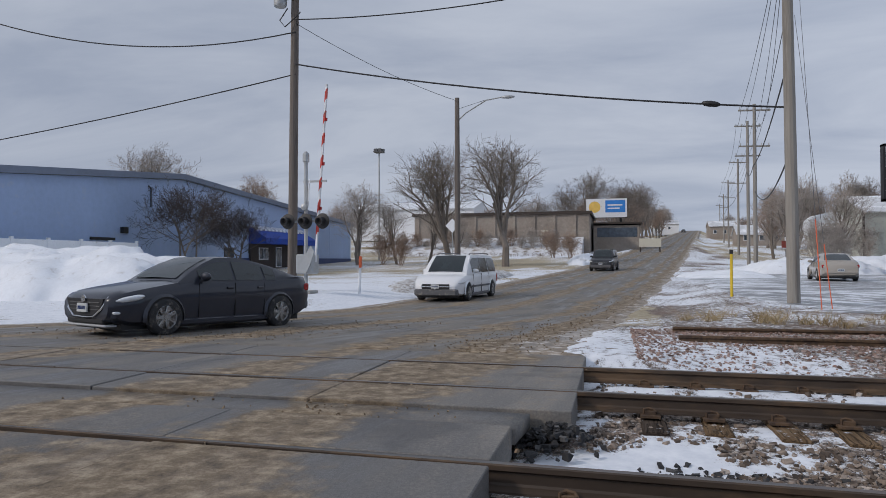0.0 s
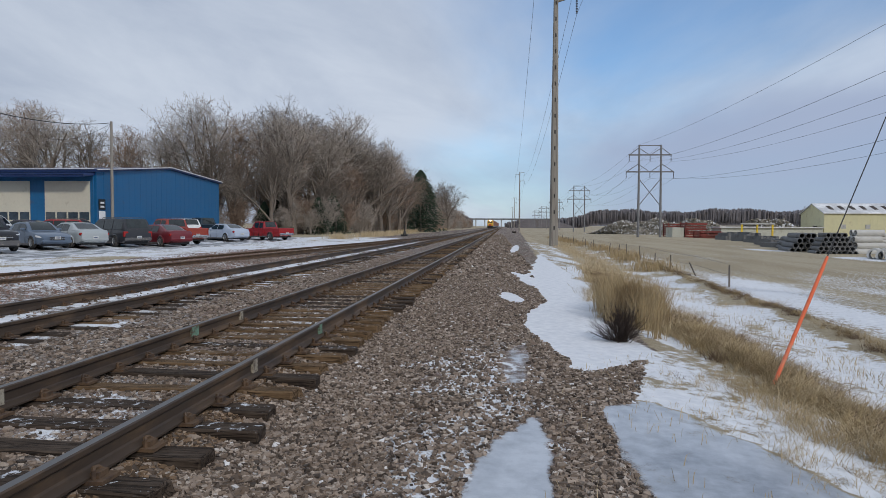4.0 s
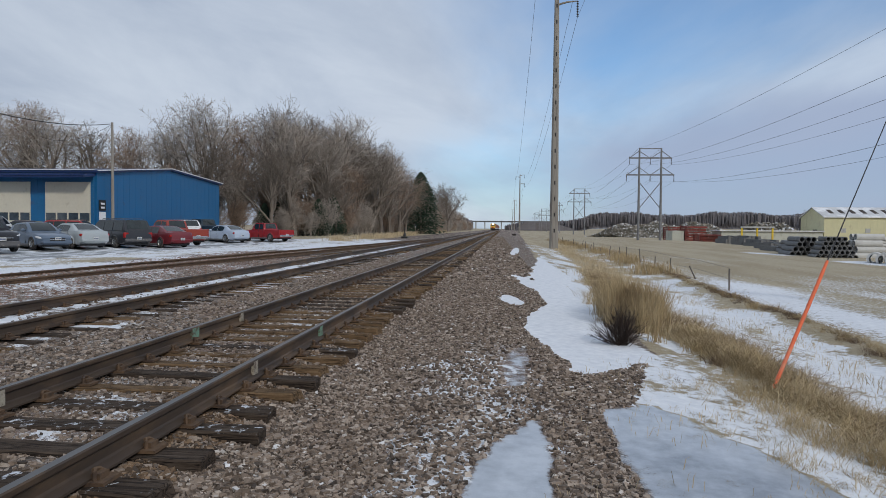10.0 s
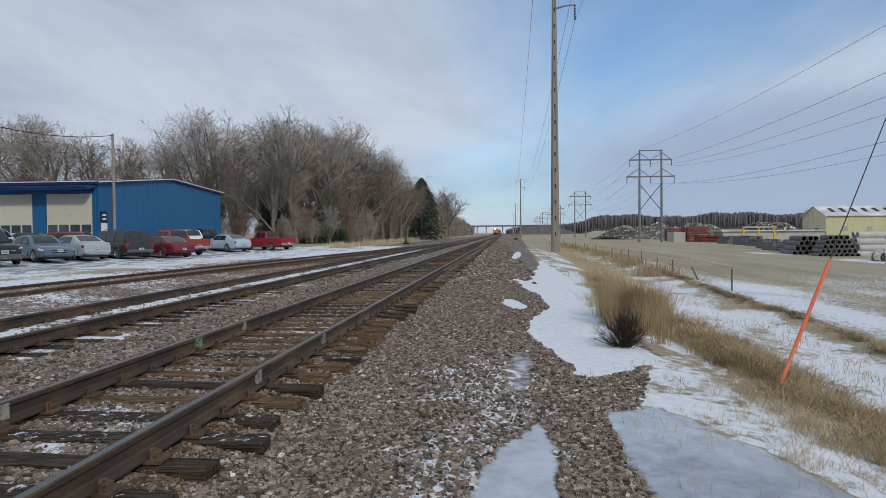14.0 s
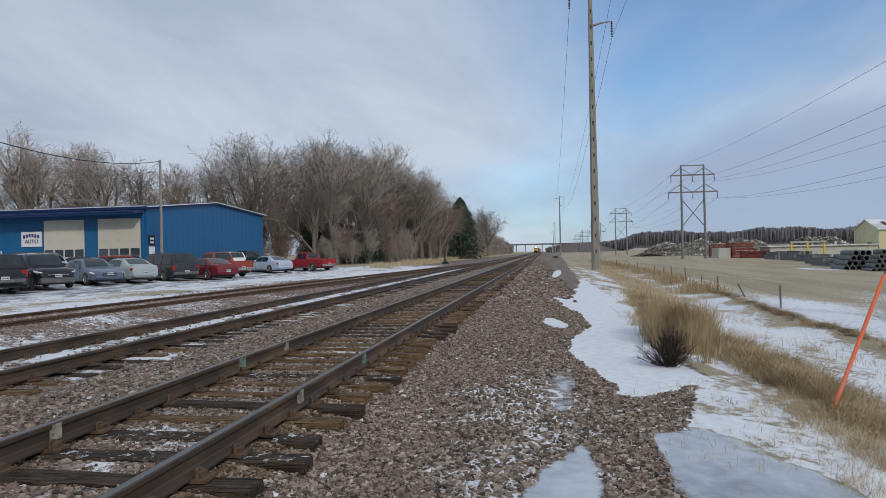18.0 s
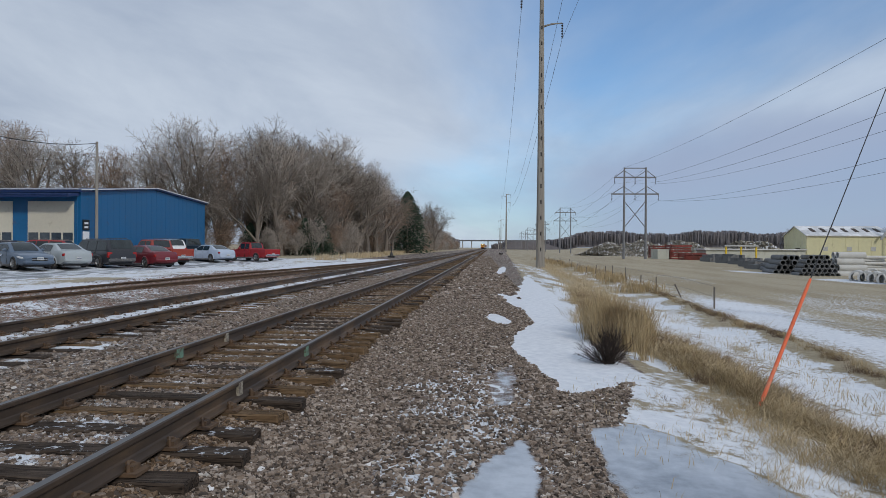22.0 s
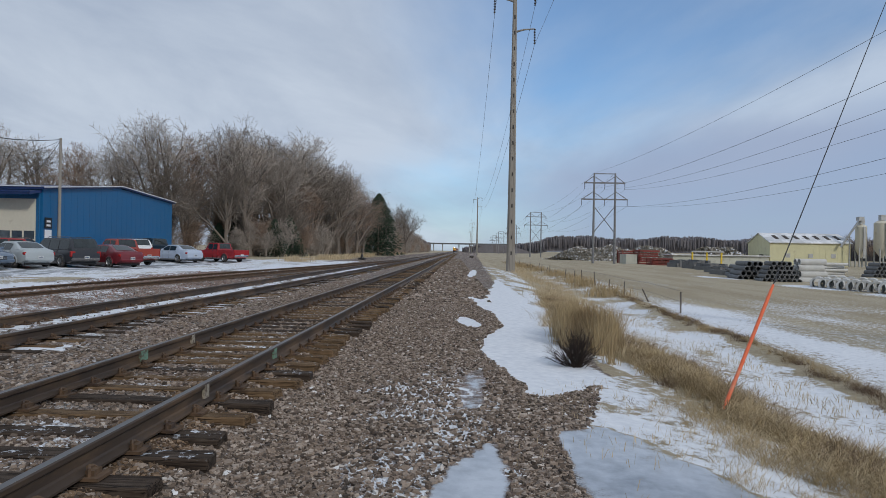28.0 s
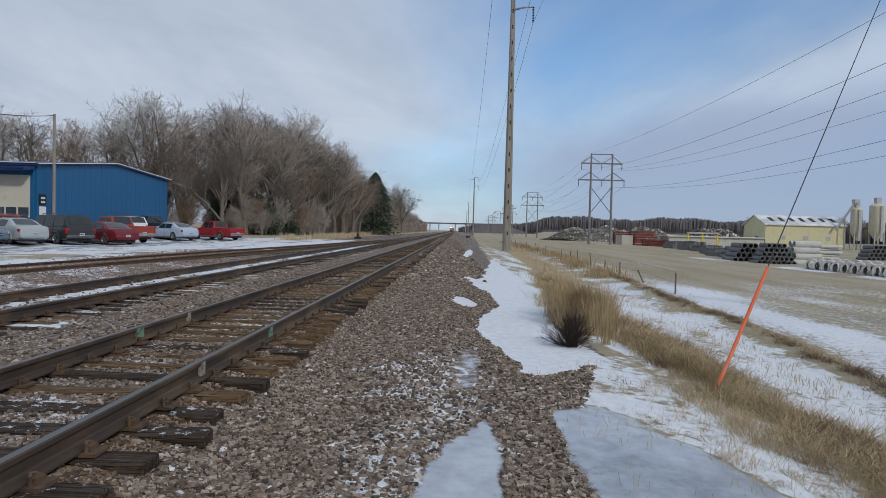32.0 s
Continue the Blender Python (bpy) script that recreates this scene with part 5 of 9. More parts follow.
# grey hall behind
hall = thing("metal_hall", None, "long pale grey metal hall with a snow-dusted roof", "building")
gable_shell(hall, 26.5, 56.0, 84.0, 97.0, 1.0, 6.6, 8.7, "x", "pale_metal", "roof", 0.5, None, None, 1.2)
part("side_door", slab("y", 26.5, 88.5, 91.5, 1.2, 4.4, -1, 0.02, 0.05), "grey_metal", hall)
part("vent", slab("x", 84.0, 36.0, 36.8, 5.0, 5.6, -1, 0.02, 0.05), "brown", hall)
part("gable_trim", boxed(26.3, 26.5, 83.9, 84.1, 1.0, 6.6), "brown", hall)
lean = thing("farm_shed", None, "small cream shed with a curved white roof", "building")
part("wall", boxed(24.2, 26.3, 91, 98, 1, 5.5), "cream", lean)
part("roof", lathe(bmesh.new(), [(0.01, -3.6), (1.6, -3.6), (1.6, 3.6), (0.01, 3.6)], 16, pose(25.2, 94.5, 5.5, 90, 0, 0)), "white_roof", lean)

# pale blue warehouse beyond the road
ware = thing("warehouse", None, "large pale blue metal warehouse with a dark roof edge", "building")
WX = -35.0
gable_shell(ware, -75, WX, 14.8, 83.6, 0.0, 4.95, 7.95, "x", "ware_blue", "grey_metal", 0.4, 5.85, 47.4, 0)
for k in range(24):
    part("wall_seam", boxed(WX, WX + 0.012, 70.2 + k * 0.55, 70.24 + k * 0.55, 1.6, 5.7), "ware_blue", ware)
part("roof_edge", prismed([(14.3, 4.92), (47.4, 7.98), (84.1, 5.84), (84.1, 6.26), (47.4, 8.42), (14.3, 5.36)], "x", WX + 0.26, WX + 0.36), "ware_edge", ware, "dark roof edge")
aw = part("awning", prismed([(WX + 0.02, 4.6), (WX + 1.9, 3.5), (WX + 1.9, 2.95), (WX + 0.02, 2.95)], "y", 57.8, 69.0), "awning", ware, "bright blue entrance awning with snow on it")
for k in range(14):
    part("snow_ridge", prismed([(WX + 0.1, 4.62), (WX + 0.75, 4.24), (WX + 0.7, 4.45), (WX + 0.1, 4.75)], "y", 58.0 + k * 0.79, 58.4 + k * 0.79), "snow", aw)
part("entrance_wall", boxed(WX + 0.02, WX + 0.3, 57.8, 69.0, 0.4, 2.95), "brown", ware, "dark brown entrance front")
framed_window(ware, "y", WX + 0.3, 59.2, 61.0, 1.4, 2.6, 1)
framed_window(ware, "y", WX + 0.3, 62.6, 63.8, 0.6, 2.7, 1, 1)
framed_window(ware, "y", WX, 53.6, 55.2, 1.6, 2.5, 1, 2, "brown")
part("wall_lamp", boxed(WX + 0.02, WX + 0.3, 40.4, 40.9, 3.3, 3.75), "black", ware)
part("conduit", tubed([(WX + 0.08, 43.6, 5.4), (WX + 0.08, 43.6, 6.9), (WX + 0.08, 43.3, 7.0)], 0.05, 6), "black", ware)
part("wall_vent", boxed(WX + 0.02, WX + 0.12, 37.5, 39.8, 2.75, 2.95), "black", ware)
part("base_band", boxed(WX + 0.03, WX + 0.10, 14.9, 83.5, 0.0, 1.55), "dark_blue", ware, "dark base band")
part("corner_trim", boxed(WX - 0.02, WX + 0.06, 83.4, 83.66, 0.0, 5.8), "white", ware)

# brick building with the flat roof on the hillside
depot = thing("brick_depot", None, "long low brown brick building with a flat roof on a bank", "building")
part("wall", boxed(-34, -4.6, 110, 130, -1.0, 8.75), "brick", depot)
part("roof", boxed(-34.4, -4.2, 109.6, 130.4, 8.75, 9.2), "brown", depot, "dark parapet")
for k in range(9):
    part("pilaster", boxed(-33.5 + k * 3.3, -33.1 + k * 3.3, 109.8, 110, 1.0, 8.75), "brick", depot)
part("side_door", boxed(-12.4, -11.2, 109.85, 110.0, 4.0, 6.2), "cream", depot)
part("annex", boxed(-4.2, 3.4, 118, 128, -1.0, 7.2), "brick", depot, "low annex under the billboard")
part("shop_window", boxed(-3.6, 3.0, 117.9, 118.0, 5.2, 6.8), "window", depot)
part("annex_roof", boxed(-4.2, 3.8, 117.5, 128.4, 7.42, 7.7), "brown", depot)
bank = thing("depot_bank", None, "snowy weed-grown bank below the brick building", "bank", kind="structure")
part("slope", prismed([(98.5, 1.0), (104.5, 3.4), (109.8, 5.0), (109.9, 0.0), (98.5, 0.0)], "x", -36, -5.5), "bank", bank)
silo = thing("white_storage_hall", None, "far white storage hall behind bare trees", "building")
gable_shell(silo, -62, -32, 150, 170, 6, 13.2, 15.5, "x", "white", "white_roof", 0.5, None, None, 0)

# low far houses along the hill
far_houses = ((24, 150, 9, 6, 4.2, "brick", 2.4), (34, 175, 10, 8, 5.5, "white", 3.4), (30, 240, 12, 8, 9.0, "brick", 3.5), (48, 230, 12, 9, 8.0, "white", 3.6), (44, 300, 14, 9, 12, "brick", 3.8), (16, 330, 12, 9, 14.5, "white", 3.5))
for x, y, w, d, z, mat, h in far_houses:
    house = thing("far_house", None, "small far house with a snowy roof beside the hill road", "house", "houses along the hill road")
    gable_shell(house, x, x + w, y, y + d, z - 1.5, z + h, z + h + 1.8, "x", mat, "roof", 0.4, None, None, 0)
    for k in range(3):
        framed_window(house, "x", y, x + 1.2 + k * 3, x + 2.3 + k * 3, z + 1, z + 2.2, -1, 1)

# vinyl fence by the warehouse
fence = thing("vinyl_fence", None, "white vinyl panel fence half buried behind a snowbank", "fence")
fx = [(-31.5, 21.0 + 2.4 * k) for k in range(8)]
for (xa, ya), (xb, yb) in zip(fx, fx[1:]):
    part("fence_panel", boxed(xa - 0.03, xa + 0.03, ya + 0.08, yb - 0.08, 0.4, 2.5), "white", fence)
for xa, ya in fx:
    part("post", boxed(xa - 0.08, xa + 0.08, ya - 0.08, ya + 0.08, 0.1, 2.62), "white", fence)

rr0 = random.Random(19)
# ---- concrete-products yard on the field's far side ----
yard_hall = thing("precast_works", None, "pale yellow metal works hall with a pale roof and skylights", "building")
YX0, YX1, YY0, YY1 = 150.0, 161.0, -88.3, -70.5
gable_shell(yard_hall, YX0, YX1, YY0, YY1, -1.4, 4.3, 6.4, "y", "yard_yellow", "roof", 0.4, None, 155.5, 1.3)
for k in range(7):
    y = -72.5 - k * 2.3
    part("skylight", prismed([(151.7, 5.10), (153.8, 5.91), (153.75, 6.02), (151.65, 5.21)], "y", y - 0.8, y), "brown", yard_hall, "dark skylight")
part("side_door", slab("x", YY1, 153, 155, -1.3, 1.6, 1, 0.02, 0.05), "brown", yard_hall)
for k in range(3):
    part("wall_vent", slab("y", YX0, -75 - k * 5, -74 - k * 5, 1.0, 1.9, -1, 0.02, 0.06), "grey_metal", yard_hall)
for x, y, top, r in ((149.0, -89.9, 9.4, 1.15), (147.0, -93.2, 10.2, 1.55)):
    s = thing("cement_silo", pose(x, y, -1.4), "pale cement silo on a steel frame", "silo", "cement silos of the works")
    part("tank", lathe(bmesh.new(), [(0.25, 2.6), (r, 4.6), (r, top), (r * 0.6, top + 0.5), (0.2, top + 0.6)], 20), "cream", s, "cream steel tank", True)
    for a in (45, 135, 225, 315):
        px, py = r * 0.9 * math.cos(radians(a)), r * 0.9 * math.sin(radians(a))
        part("leg", boxed(px - 0.12, px + 0.12, py - 0.12, py + 0.12, 0, 4.9), "grey_metal", s)
    part("filter", boxed(-0.5, 0.5, -0.5, 0.5, top + 0.6, top + 1.8), "grey_metal", s)
    part("ladder", boxed(-r - 0.25, -r - 0.05, -0.25, 0.25, 2.5, top), "grey_metal", s)
conveyor = thing("conveyor", None, "steel conveyor leaning on the silos", "conveyor")
part("belt", tubed([(149, -85.5, 3.5), (148.5, -89.3, 9.6)], 0.25, 6), "grey_metal", conveyor)
part("head", boxed(148, 149.2, -90.0, -88.9, 9.3, 10.2), "grey_metal", conveyor)
part("trestle", tubed([(148.8, -87.3, -1.3), (148.8, -87.3, 6.4)], 0.14, 6), "grey_metal", conveyor)
long_wall = thing("yard_shed", None, "long low grey storage shed behind the stock", "building")
part("wall", boxed(149.7, 156, -70.2, -49, -1.3, 1.1), "pale_metal", long_wall)
part("roof", boxed(149.2, 156.5, -70.3, -48.6, 1.1, 1.35), "roof", long_wall)
tank = thing("grey_container", None, "pale grey container beside the stock", "container")
part("body", boxed(158, 164, -43.4, -40.8, -1.3, 1.1), "pale_metal", tank)


def pipe_ring(parent, x, y, z, r, length, turn, mat, wall=0.14):
    bm = bmesh.new()
    segs = 14
    rings = [[bm.verts.new((t, rr * math.cos(2 * math.pi * k / segs), rr * math.sin(2 * math.pi * k / segs))) for k in range(segs)] for t, rr in ((0, r), (length, r), (length, r - wall), (0, r - wall))]
    for a, b in zip(rings, rings[1:] + rings[:1]):
        for k in range(segs):
            bm.faces.new((a[k], a[(k + 1) % segs], b[(k + 1) % segs], b[k]))
    bm.transform(pose(x, y, z + r, 0, 0, turn))
    return part("pipe", bm, mat, parent)


stack = thing("pipe_stack", None, "stack of dark concrete pipes, ends towards the field", "pipe stack", "pipe stacks of the yard")
for row in range(5):
    for k in range(8 - row):
        pipe_ring(stack, 65.0 + rr0.uniform(-0.15, 0.15), -30.2 - 0.23 * row - 0.47 * k, -1.38 + row * 0.42, 0.235, 2.4, -8, "dark_concrete", 0.06)
stack = thing("pipe_stack", None, "long stack of dark grey pipes beside the field", "pipe stack", "pipe stacks of the yard")
for row in range(4):
    for k in range(6 - row):
        pipe_ring(stack, 70.5 + rr0.uniform(-0.2, 0.2), -30.3 - 0.28 * row - 0.57 * k, -1.38 + row * 0.50, 0.285, 5.0, -10, "dark_concrete", 0.06)
stack = thing("pipe_stack", None, "stack of dark grey pipes at the yard's edge", "pipe stack", "pipe stacks of the yard")
for row in range(3):
    for k in range(5 - row):
        pipe_ring(stack, 79.0 + rr0.uniform(-0.2, 0.2), -33.2 - 0.28 * row - 0.57 * k, -1.38 + row * 0.50, 0.285, 5.0, -12, "dark_concrete", 0.06)
stack = thing("pipe_stack", None, "stack of pale concrete pipes lying lengthwise", "pipe stack", "pipe stacks of the yard")
for row in range(4):
    for k in range(2):
        pipe_ring(stack, 66.0 + 0.8 * k + 0.08 * row, -33.9 - 0.2 * (row % 2), -1.38 + row * 0.60, 0.32, 2.5, -92, "pale_concrete", 0.07)
stack = thing("pipe_stack", None, "stack of narrow grey pipes", "pipe stack", "pipe stacks of the yard")
for row in range(5):
    for k in range(6 - row // 2):
        pipe_ring(stack, 86 + 0.5 * k, -46.0 - rr0.uniform(0, 0.7), -1.35 + row * 0.38, 0.19, 3.9, -84 + rr0.uniform(-5, 5), "pale_concrete", 0.03)
culverts = thing("culvert_row", None, "row of pale arched concrete culvert sections", "culvert pieces", "culvert sections of the yard")
for k in range(10):
    pipe_ring(culverts, 54.6 - 1.28 * k, -29.6 + 0.02 * k, -1.42, 0.54, 1.7, -34 + rr0.uniform(-4, 4), "pale_concrete", 0.15)
culverts = thing("culvert_row", None, "second row of pale concrete culvert sections", "culvert pieces", "culvert sections of the yard")
for k in range(9):
    pipe_ring(culverts, 57.0 - 1.35 * k, -32.2 + 0.02 * k, -1.42, 0.56, 1.7, -34 + rr0.uniform(-5, 5), "pale_concrete", 0.15)
dark_stack = thing("pipe_stack", None, "stack of dark grey pipes behind the culverts", "pipe stack", "pipe stacks of the yard")
for row in range(4):
    for k in range(11 - row):
        pipe_ring(dark_stack, 84.0, -52.6 - 0.27 * row - 0.56 * k, -1.35 + row * 0.49, 0.28, 2.4, 0, "dark_concrete", 0.06)
rr = random.Random(3)
for x, y, n, h in ((166, -43.6, 7, 3.4), (160, -46.0, 6, 3.6), (152, -46.8, 8, 1.7)):
    rack = thing("steel_form_stack", pose(x, y, -1.3), "stack of red oxide steel casting forms", "steel forms", "form stacks of the yard")
    for k in range(n):
        part("form", boxed(-2.6 + rr.uniform(-0.3, 0.3), 2.6, -2.2 + rr.uniform(-0.2, 0.2), 2.2, h * k / n, h * (k + 0.72) / n), "rack_red", rack)
    for s in (-1, 1):
        part("post", boxed(s * 2.3 - 0.1, s * 2.3 + 0.1, 2.2, 2.4, 0, h), "rack_red", rack)
for x, y, h in ((137, -46.6, 1.6), (126, -46.0, 1.7), (114, -43.8, 1.2), (100, -40.4, 1.1), (88, -36.4, 0.9)):
    pallet = thing("block_stack", pose(x, y, -1.35), "stack of weathered grey precast blocks", "block stack", "block stacks of the yard")
    for k in range(8):
        part("block", boxed(-3.5 + rr.uniform(0, 0.4), 3.5 - rr.uniform(0, 1.5), -2 + 0.5 * k, -1.58 + 0.5 * k, 0, h * rr.uniform(0.55, 1.0)), "dark_concrete", pallet)
gantry = thing("yellow_gantry", None, "yellow steel gantry frame in the yard", "gantry")
for y in (-50, -53, -56):
    part("leg", boxed(139.8, 140.1, y, y + 0.3, -1.3, 1.8), "yellow", gantry)
part("beam", boxed(139.7, 140.2, -56.2, -49.6, 1.8, 2.1), "grey_metal", gantry)

# rubble heap


def heap(r, count):
    t, w = r.uniform(0, 1, count), r.normal(0, 1, count)
    x, y = 226 - 30 * t + 5 * w, -37 - 30 * t + 2.5 * w
    top = (4.3 + 0.7 * np.sin(t * 19) + 0.4 * np.sin(t * 47)) * np.exp(-0.5 * w * w) * soft_step(t, -0.1, 0.15) * (1 - soft_step(t, 0.8, 1.05))
    return np.stack([x, y, -1.5 + top * r.uniform(0.55, 1, count)], -1)


def low_heap(r, count):
    t, w = r.uniform(0, 1, count), r.normal(0, 1, count)
    return np.stack([182 - 14 * t + 3 * w, -63 - 11 * t, -1.5 + 4.6 * np.exp(-0.5 * w * w) * soft_step(t, -0.1, 0.3) * (1 - soft_step(t, 0.7, 1.1)) * r.uniform(0.5, 1, count)], -1)


stones(17000, heap, 0.34, 31, "rubble_heap", "riprap", None, "long heap of broken concrete dusted with snow")
stones(4000, low_heap, 0.4, 32, "rubble_heap", "riprap", None, "low heap of broken concrete with snow on it")
# overpass far down the line
bridge = thing("overpass", None, "far road overpass across the railway", "bridge")
part("deck", boxed(896, 908, -75, 60, 9.6, 10.8), "dark_concrete", bridge)
part("parapet", boxed(895.6, 896.0, -75, 60, 10.8, 11.4), "dark_concrete", bridge)
for y in (-22, -8, 14, 26):
    part("pier", boxed(900, 902, y - 0.7, y + 0.7, -0.6, 9.6), "concrete", bridge)
part("abutment", prismed([(-38, 9.6), (-75, 9.6), (-110, -1), (-26, -1)], "x", 890, 915), "far_woods", bridge, "grassy abutment")

# ---- vehicles: +x is forward, the origin lies on the ground ----
def loft(bm, rings, close=True):
    rows = [[bm.verts.new(p) for p in r] for r in rings]
    n = len(rows[0])
    for a, b in zip(rows, rows[1:]):
        for k in range(n if close else n - 1):
            bm.faces.new((a[k], b[k], b[(k + 1) % n], a[(k + 1) % n]))
    if close:
        bm.faces.new(rows[0])
        bm.faces.new(rows[-1][::-1])
    return bm


def curve(points, t):
    """Smooth look-up in (t, value) pairs."""
    for (a, va), (b, vb) in zip(points, points[1:]):
        if t <= b:
            u = min(1, max(0, (t - a) / (b - a)))
            return va + (vb - va) * u
    return points[-1][1]


CAR = {
    # length, half width, roof, belt line; top line, plan half widths by share of length from the nose; cabin: cowl, roof front, roof back, tail of glass; wheels: radius, axles
    "sedan": dict(L=4.75, w=0.90, roof=1.46, belt=0.93, top=((0, 0.62), (0.04, 0.74), (0.12, 0.82), (0.30, 0.93), (0.33, 0.95), (0.80, 0.98), (0.86, 1.02), (0.97, 1.00), (1.0, 0.80)),
                  cab=(0.29, 0.45, 0.68, 0.87), wheel=0.325, axles=(0.195, 0.775), doors=((0.36, 0.53), (0.54, 0.70)), clear=0.20),
    "fastback": dict(L=4.58, w=0.90, roof=1.45, belt=0.95, top=((0, 0.64), (0.015, 0.72), (0.05, 0.775), (0.13, 0.85), (0.28, 0.955), (0.33, 0.98), (0.78, 1.03), (0.90, 1.07), (0.97, 1.06), (1.0, 0.86)),
                     cab=(0.27, 0.47, 0.66, 0.92), wheel=0.325, axles=(0.205, 0.795), doors=((0.365, 0.535), (0.548, 0.70), (0.712, 0.775)), clear=0.19),
    "wagon": dict(L=4.75, w=0.88, roof=1.52, belt=0.95, top=((0, 0.62), (0.04, 0.76), (0.12, 0.86), (0.30, 0.95), (0.9, 1.0), (0.98, 0.98), (1.0, 0.7)),
                  cab=(0.29, 0.43, 0.90, 0.985), wheel=0.33, axles=(0.195, 0.76), doors=((0.37, 0.53), (0.54, 0.70), (0.72, 0.90)), clear=0.22),
    "minivan": dict(L=4.95, w=0.99, roof=1.76, belt=1.02, top=((0, 0.60), (0.03, 0.78), (0.08, 0.90), (0.22, 1.02), (0.9, 1.05), (0.99, 1.02), (1.0, 0.7)),
                    cab=(0.19, 0.36, 0.91, 0.985), wheel=0.335, axles=(0.185, 0.79), doors=((0.31, 0.50), (0.515, 0.71), (0.73, 0.93)), clear=0.20),
    "suv": dict(L=4.75, w=0.93, roof=1.74, belt=1.08, top=((0, 0.70), (0.03, 0.92), (0.08, 1.00), (0.27, 1.08), (0.9, 1.1), (0.985, 1.08), (1.0, 0.75)),
                cab=(0.27, 0.40, 0.91, 0.985), wheel=0.37, axles=(0.19, 0.775), doors=((0.355, 0.52), (0.535, 0.70), (0.72, 0.93)), clear=0.27),
    "van": dict(L=5.5, w=1.0, roof=2.08, belt=1.22, top=((0, 0.72), (0.03, 0.98), (0.06, 1.06), (0.17, 1.20), (0.9, 1.25), (0.99, 1.2), (1.0, 0.8)),
                cab=(0.15, 0.29, 0.94, 0.99), wheel=0.36, axles=(0.17, 0.78), doors=((0.25, 0.40), (0.42, 0.58), (0.60, 0.76), (0.78, 0.93)), clear=0.27),
    "pickup": dict(L=5.6, w=0.98, roof=1.86, belt=1.16, top=((0, 0.78), (0.02, 1.02), (0.06, 1.10), (0.28, 1.16), (0.60, 1.16), (0.605, 0.70), (0.99, 0.70), (1.0, 0.6)),
                   cab=(0.27, 0.36, 0.565, 0.60), wheel=0.39, axles=(0.185, 0.765), doors=((0.345, 0.46), (0.475, 0.565)), clear=0.32, bed=(0.612, 0.995, 1.18)),
}
PAINTS = {}


def paint(color, salt=0.35):
    key = (color, salt)
    if key not in PAINTS:
        PAINTS[key] = car_paint("car_paint", color, salt)
    return PAINTS[key]


def wheel_parts(parent, x, y, r, spokes=5, width=0.21):
    """Tyre and rim; the outer face looks along the sign of y."""
    out = 1 if y > 0 else -1
    wheel = part("wheel", lathe(bmesh.new(), [(r * 0.60, -width / 2), (r * 0.90, -width / 2), (r, -width * 0.36), (r, width * 0.36), (r * 0.90, width / 2), (r * 0.66, width / 2), (r * 0.62, width * 0.30), (0.05, width * 0.22)], 22, pose(0, 0, 0, -90 * out)), "rubber", parent, "black winter tyre", 50)
    wheel.matrix_basis = pose(x, y, r)
    bm = bmesh.new()
    for k in range(spokes):
        a = 2 * math.pi * k / spokes
        m = pose(0, 0, 0, -90 * out) @ Matrix.Rotation(a, 4, "Z")
        bm2 = boxed(0.0, r * 0.64, -0.036 * r / 0.33, 0.036 * r / 0.33, width * 0.34, width * 0.44, 0.008)
        bm2.transform(m)
        tmp = bpy.data.meshes.new("spoke")
        bm2.to_mesh(tmp)
        bm2.free()
        bm.from_mesh(tmp)
        bpy.data.meshes.remove(tmp)
    lathe(bm, [(r * 0.60, width * 0.30), (r * 0.67, width * 0.46), (r * 0.645, width * 0.47), (r * 0.585, width * 0.30)], 22, pose(0, 0, 0, -90 * out))
    lathe(bm, [(0.01, width * 0.30), (r * 0.16, width * 0.34), (r * 0.14, width * 0.46), (0.01, width * 0.47)], 10, pose(0, 0, 0, -90 * out))
    part("rim", bm, "rim", wheel, "dirty alloy rim")
    return wheel


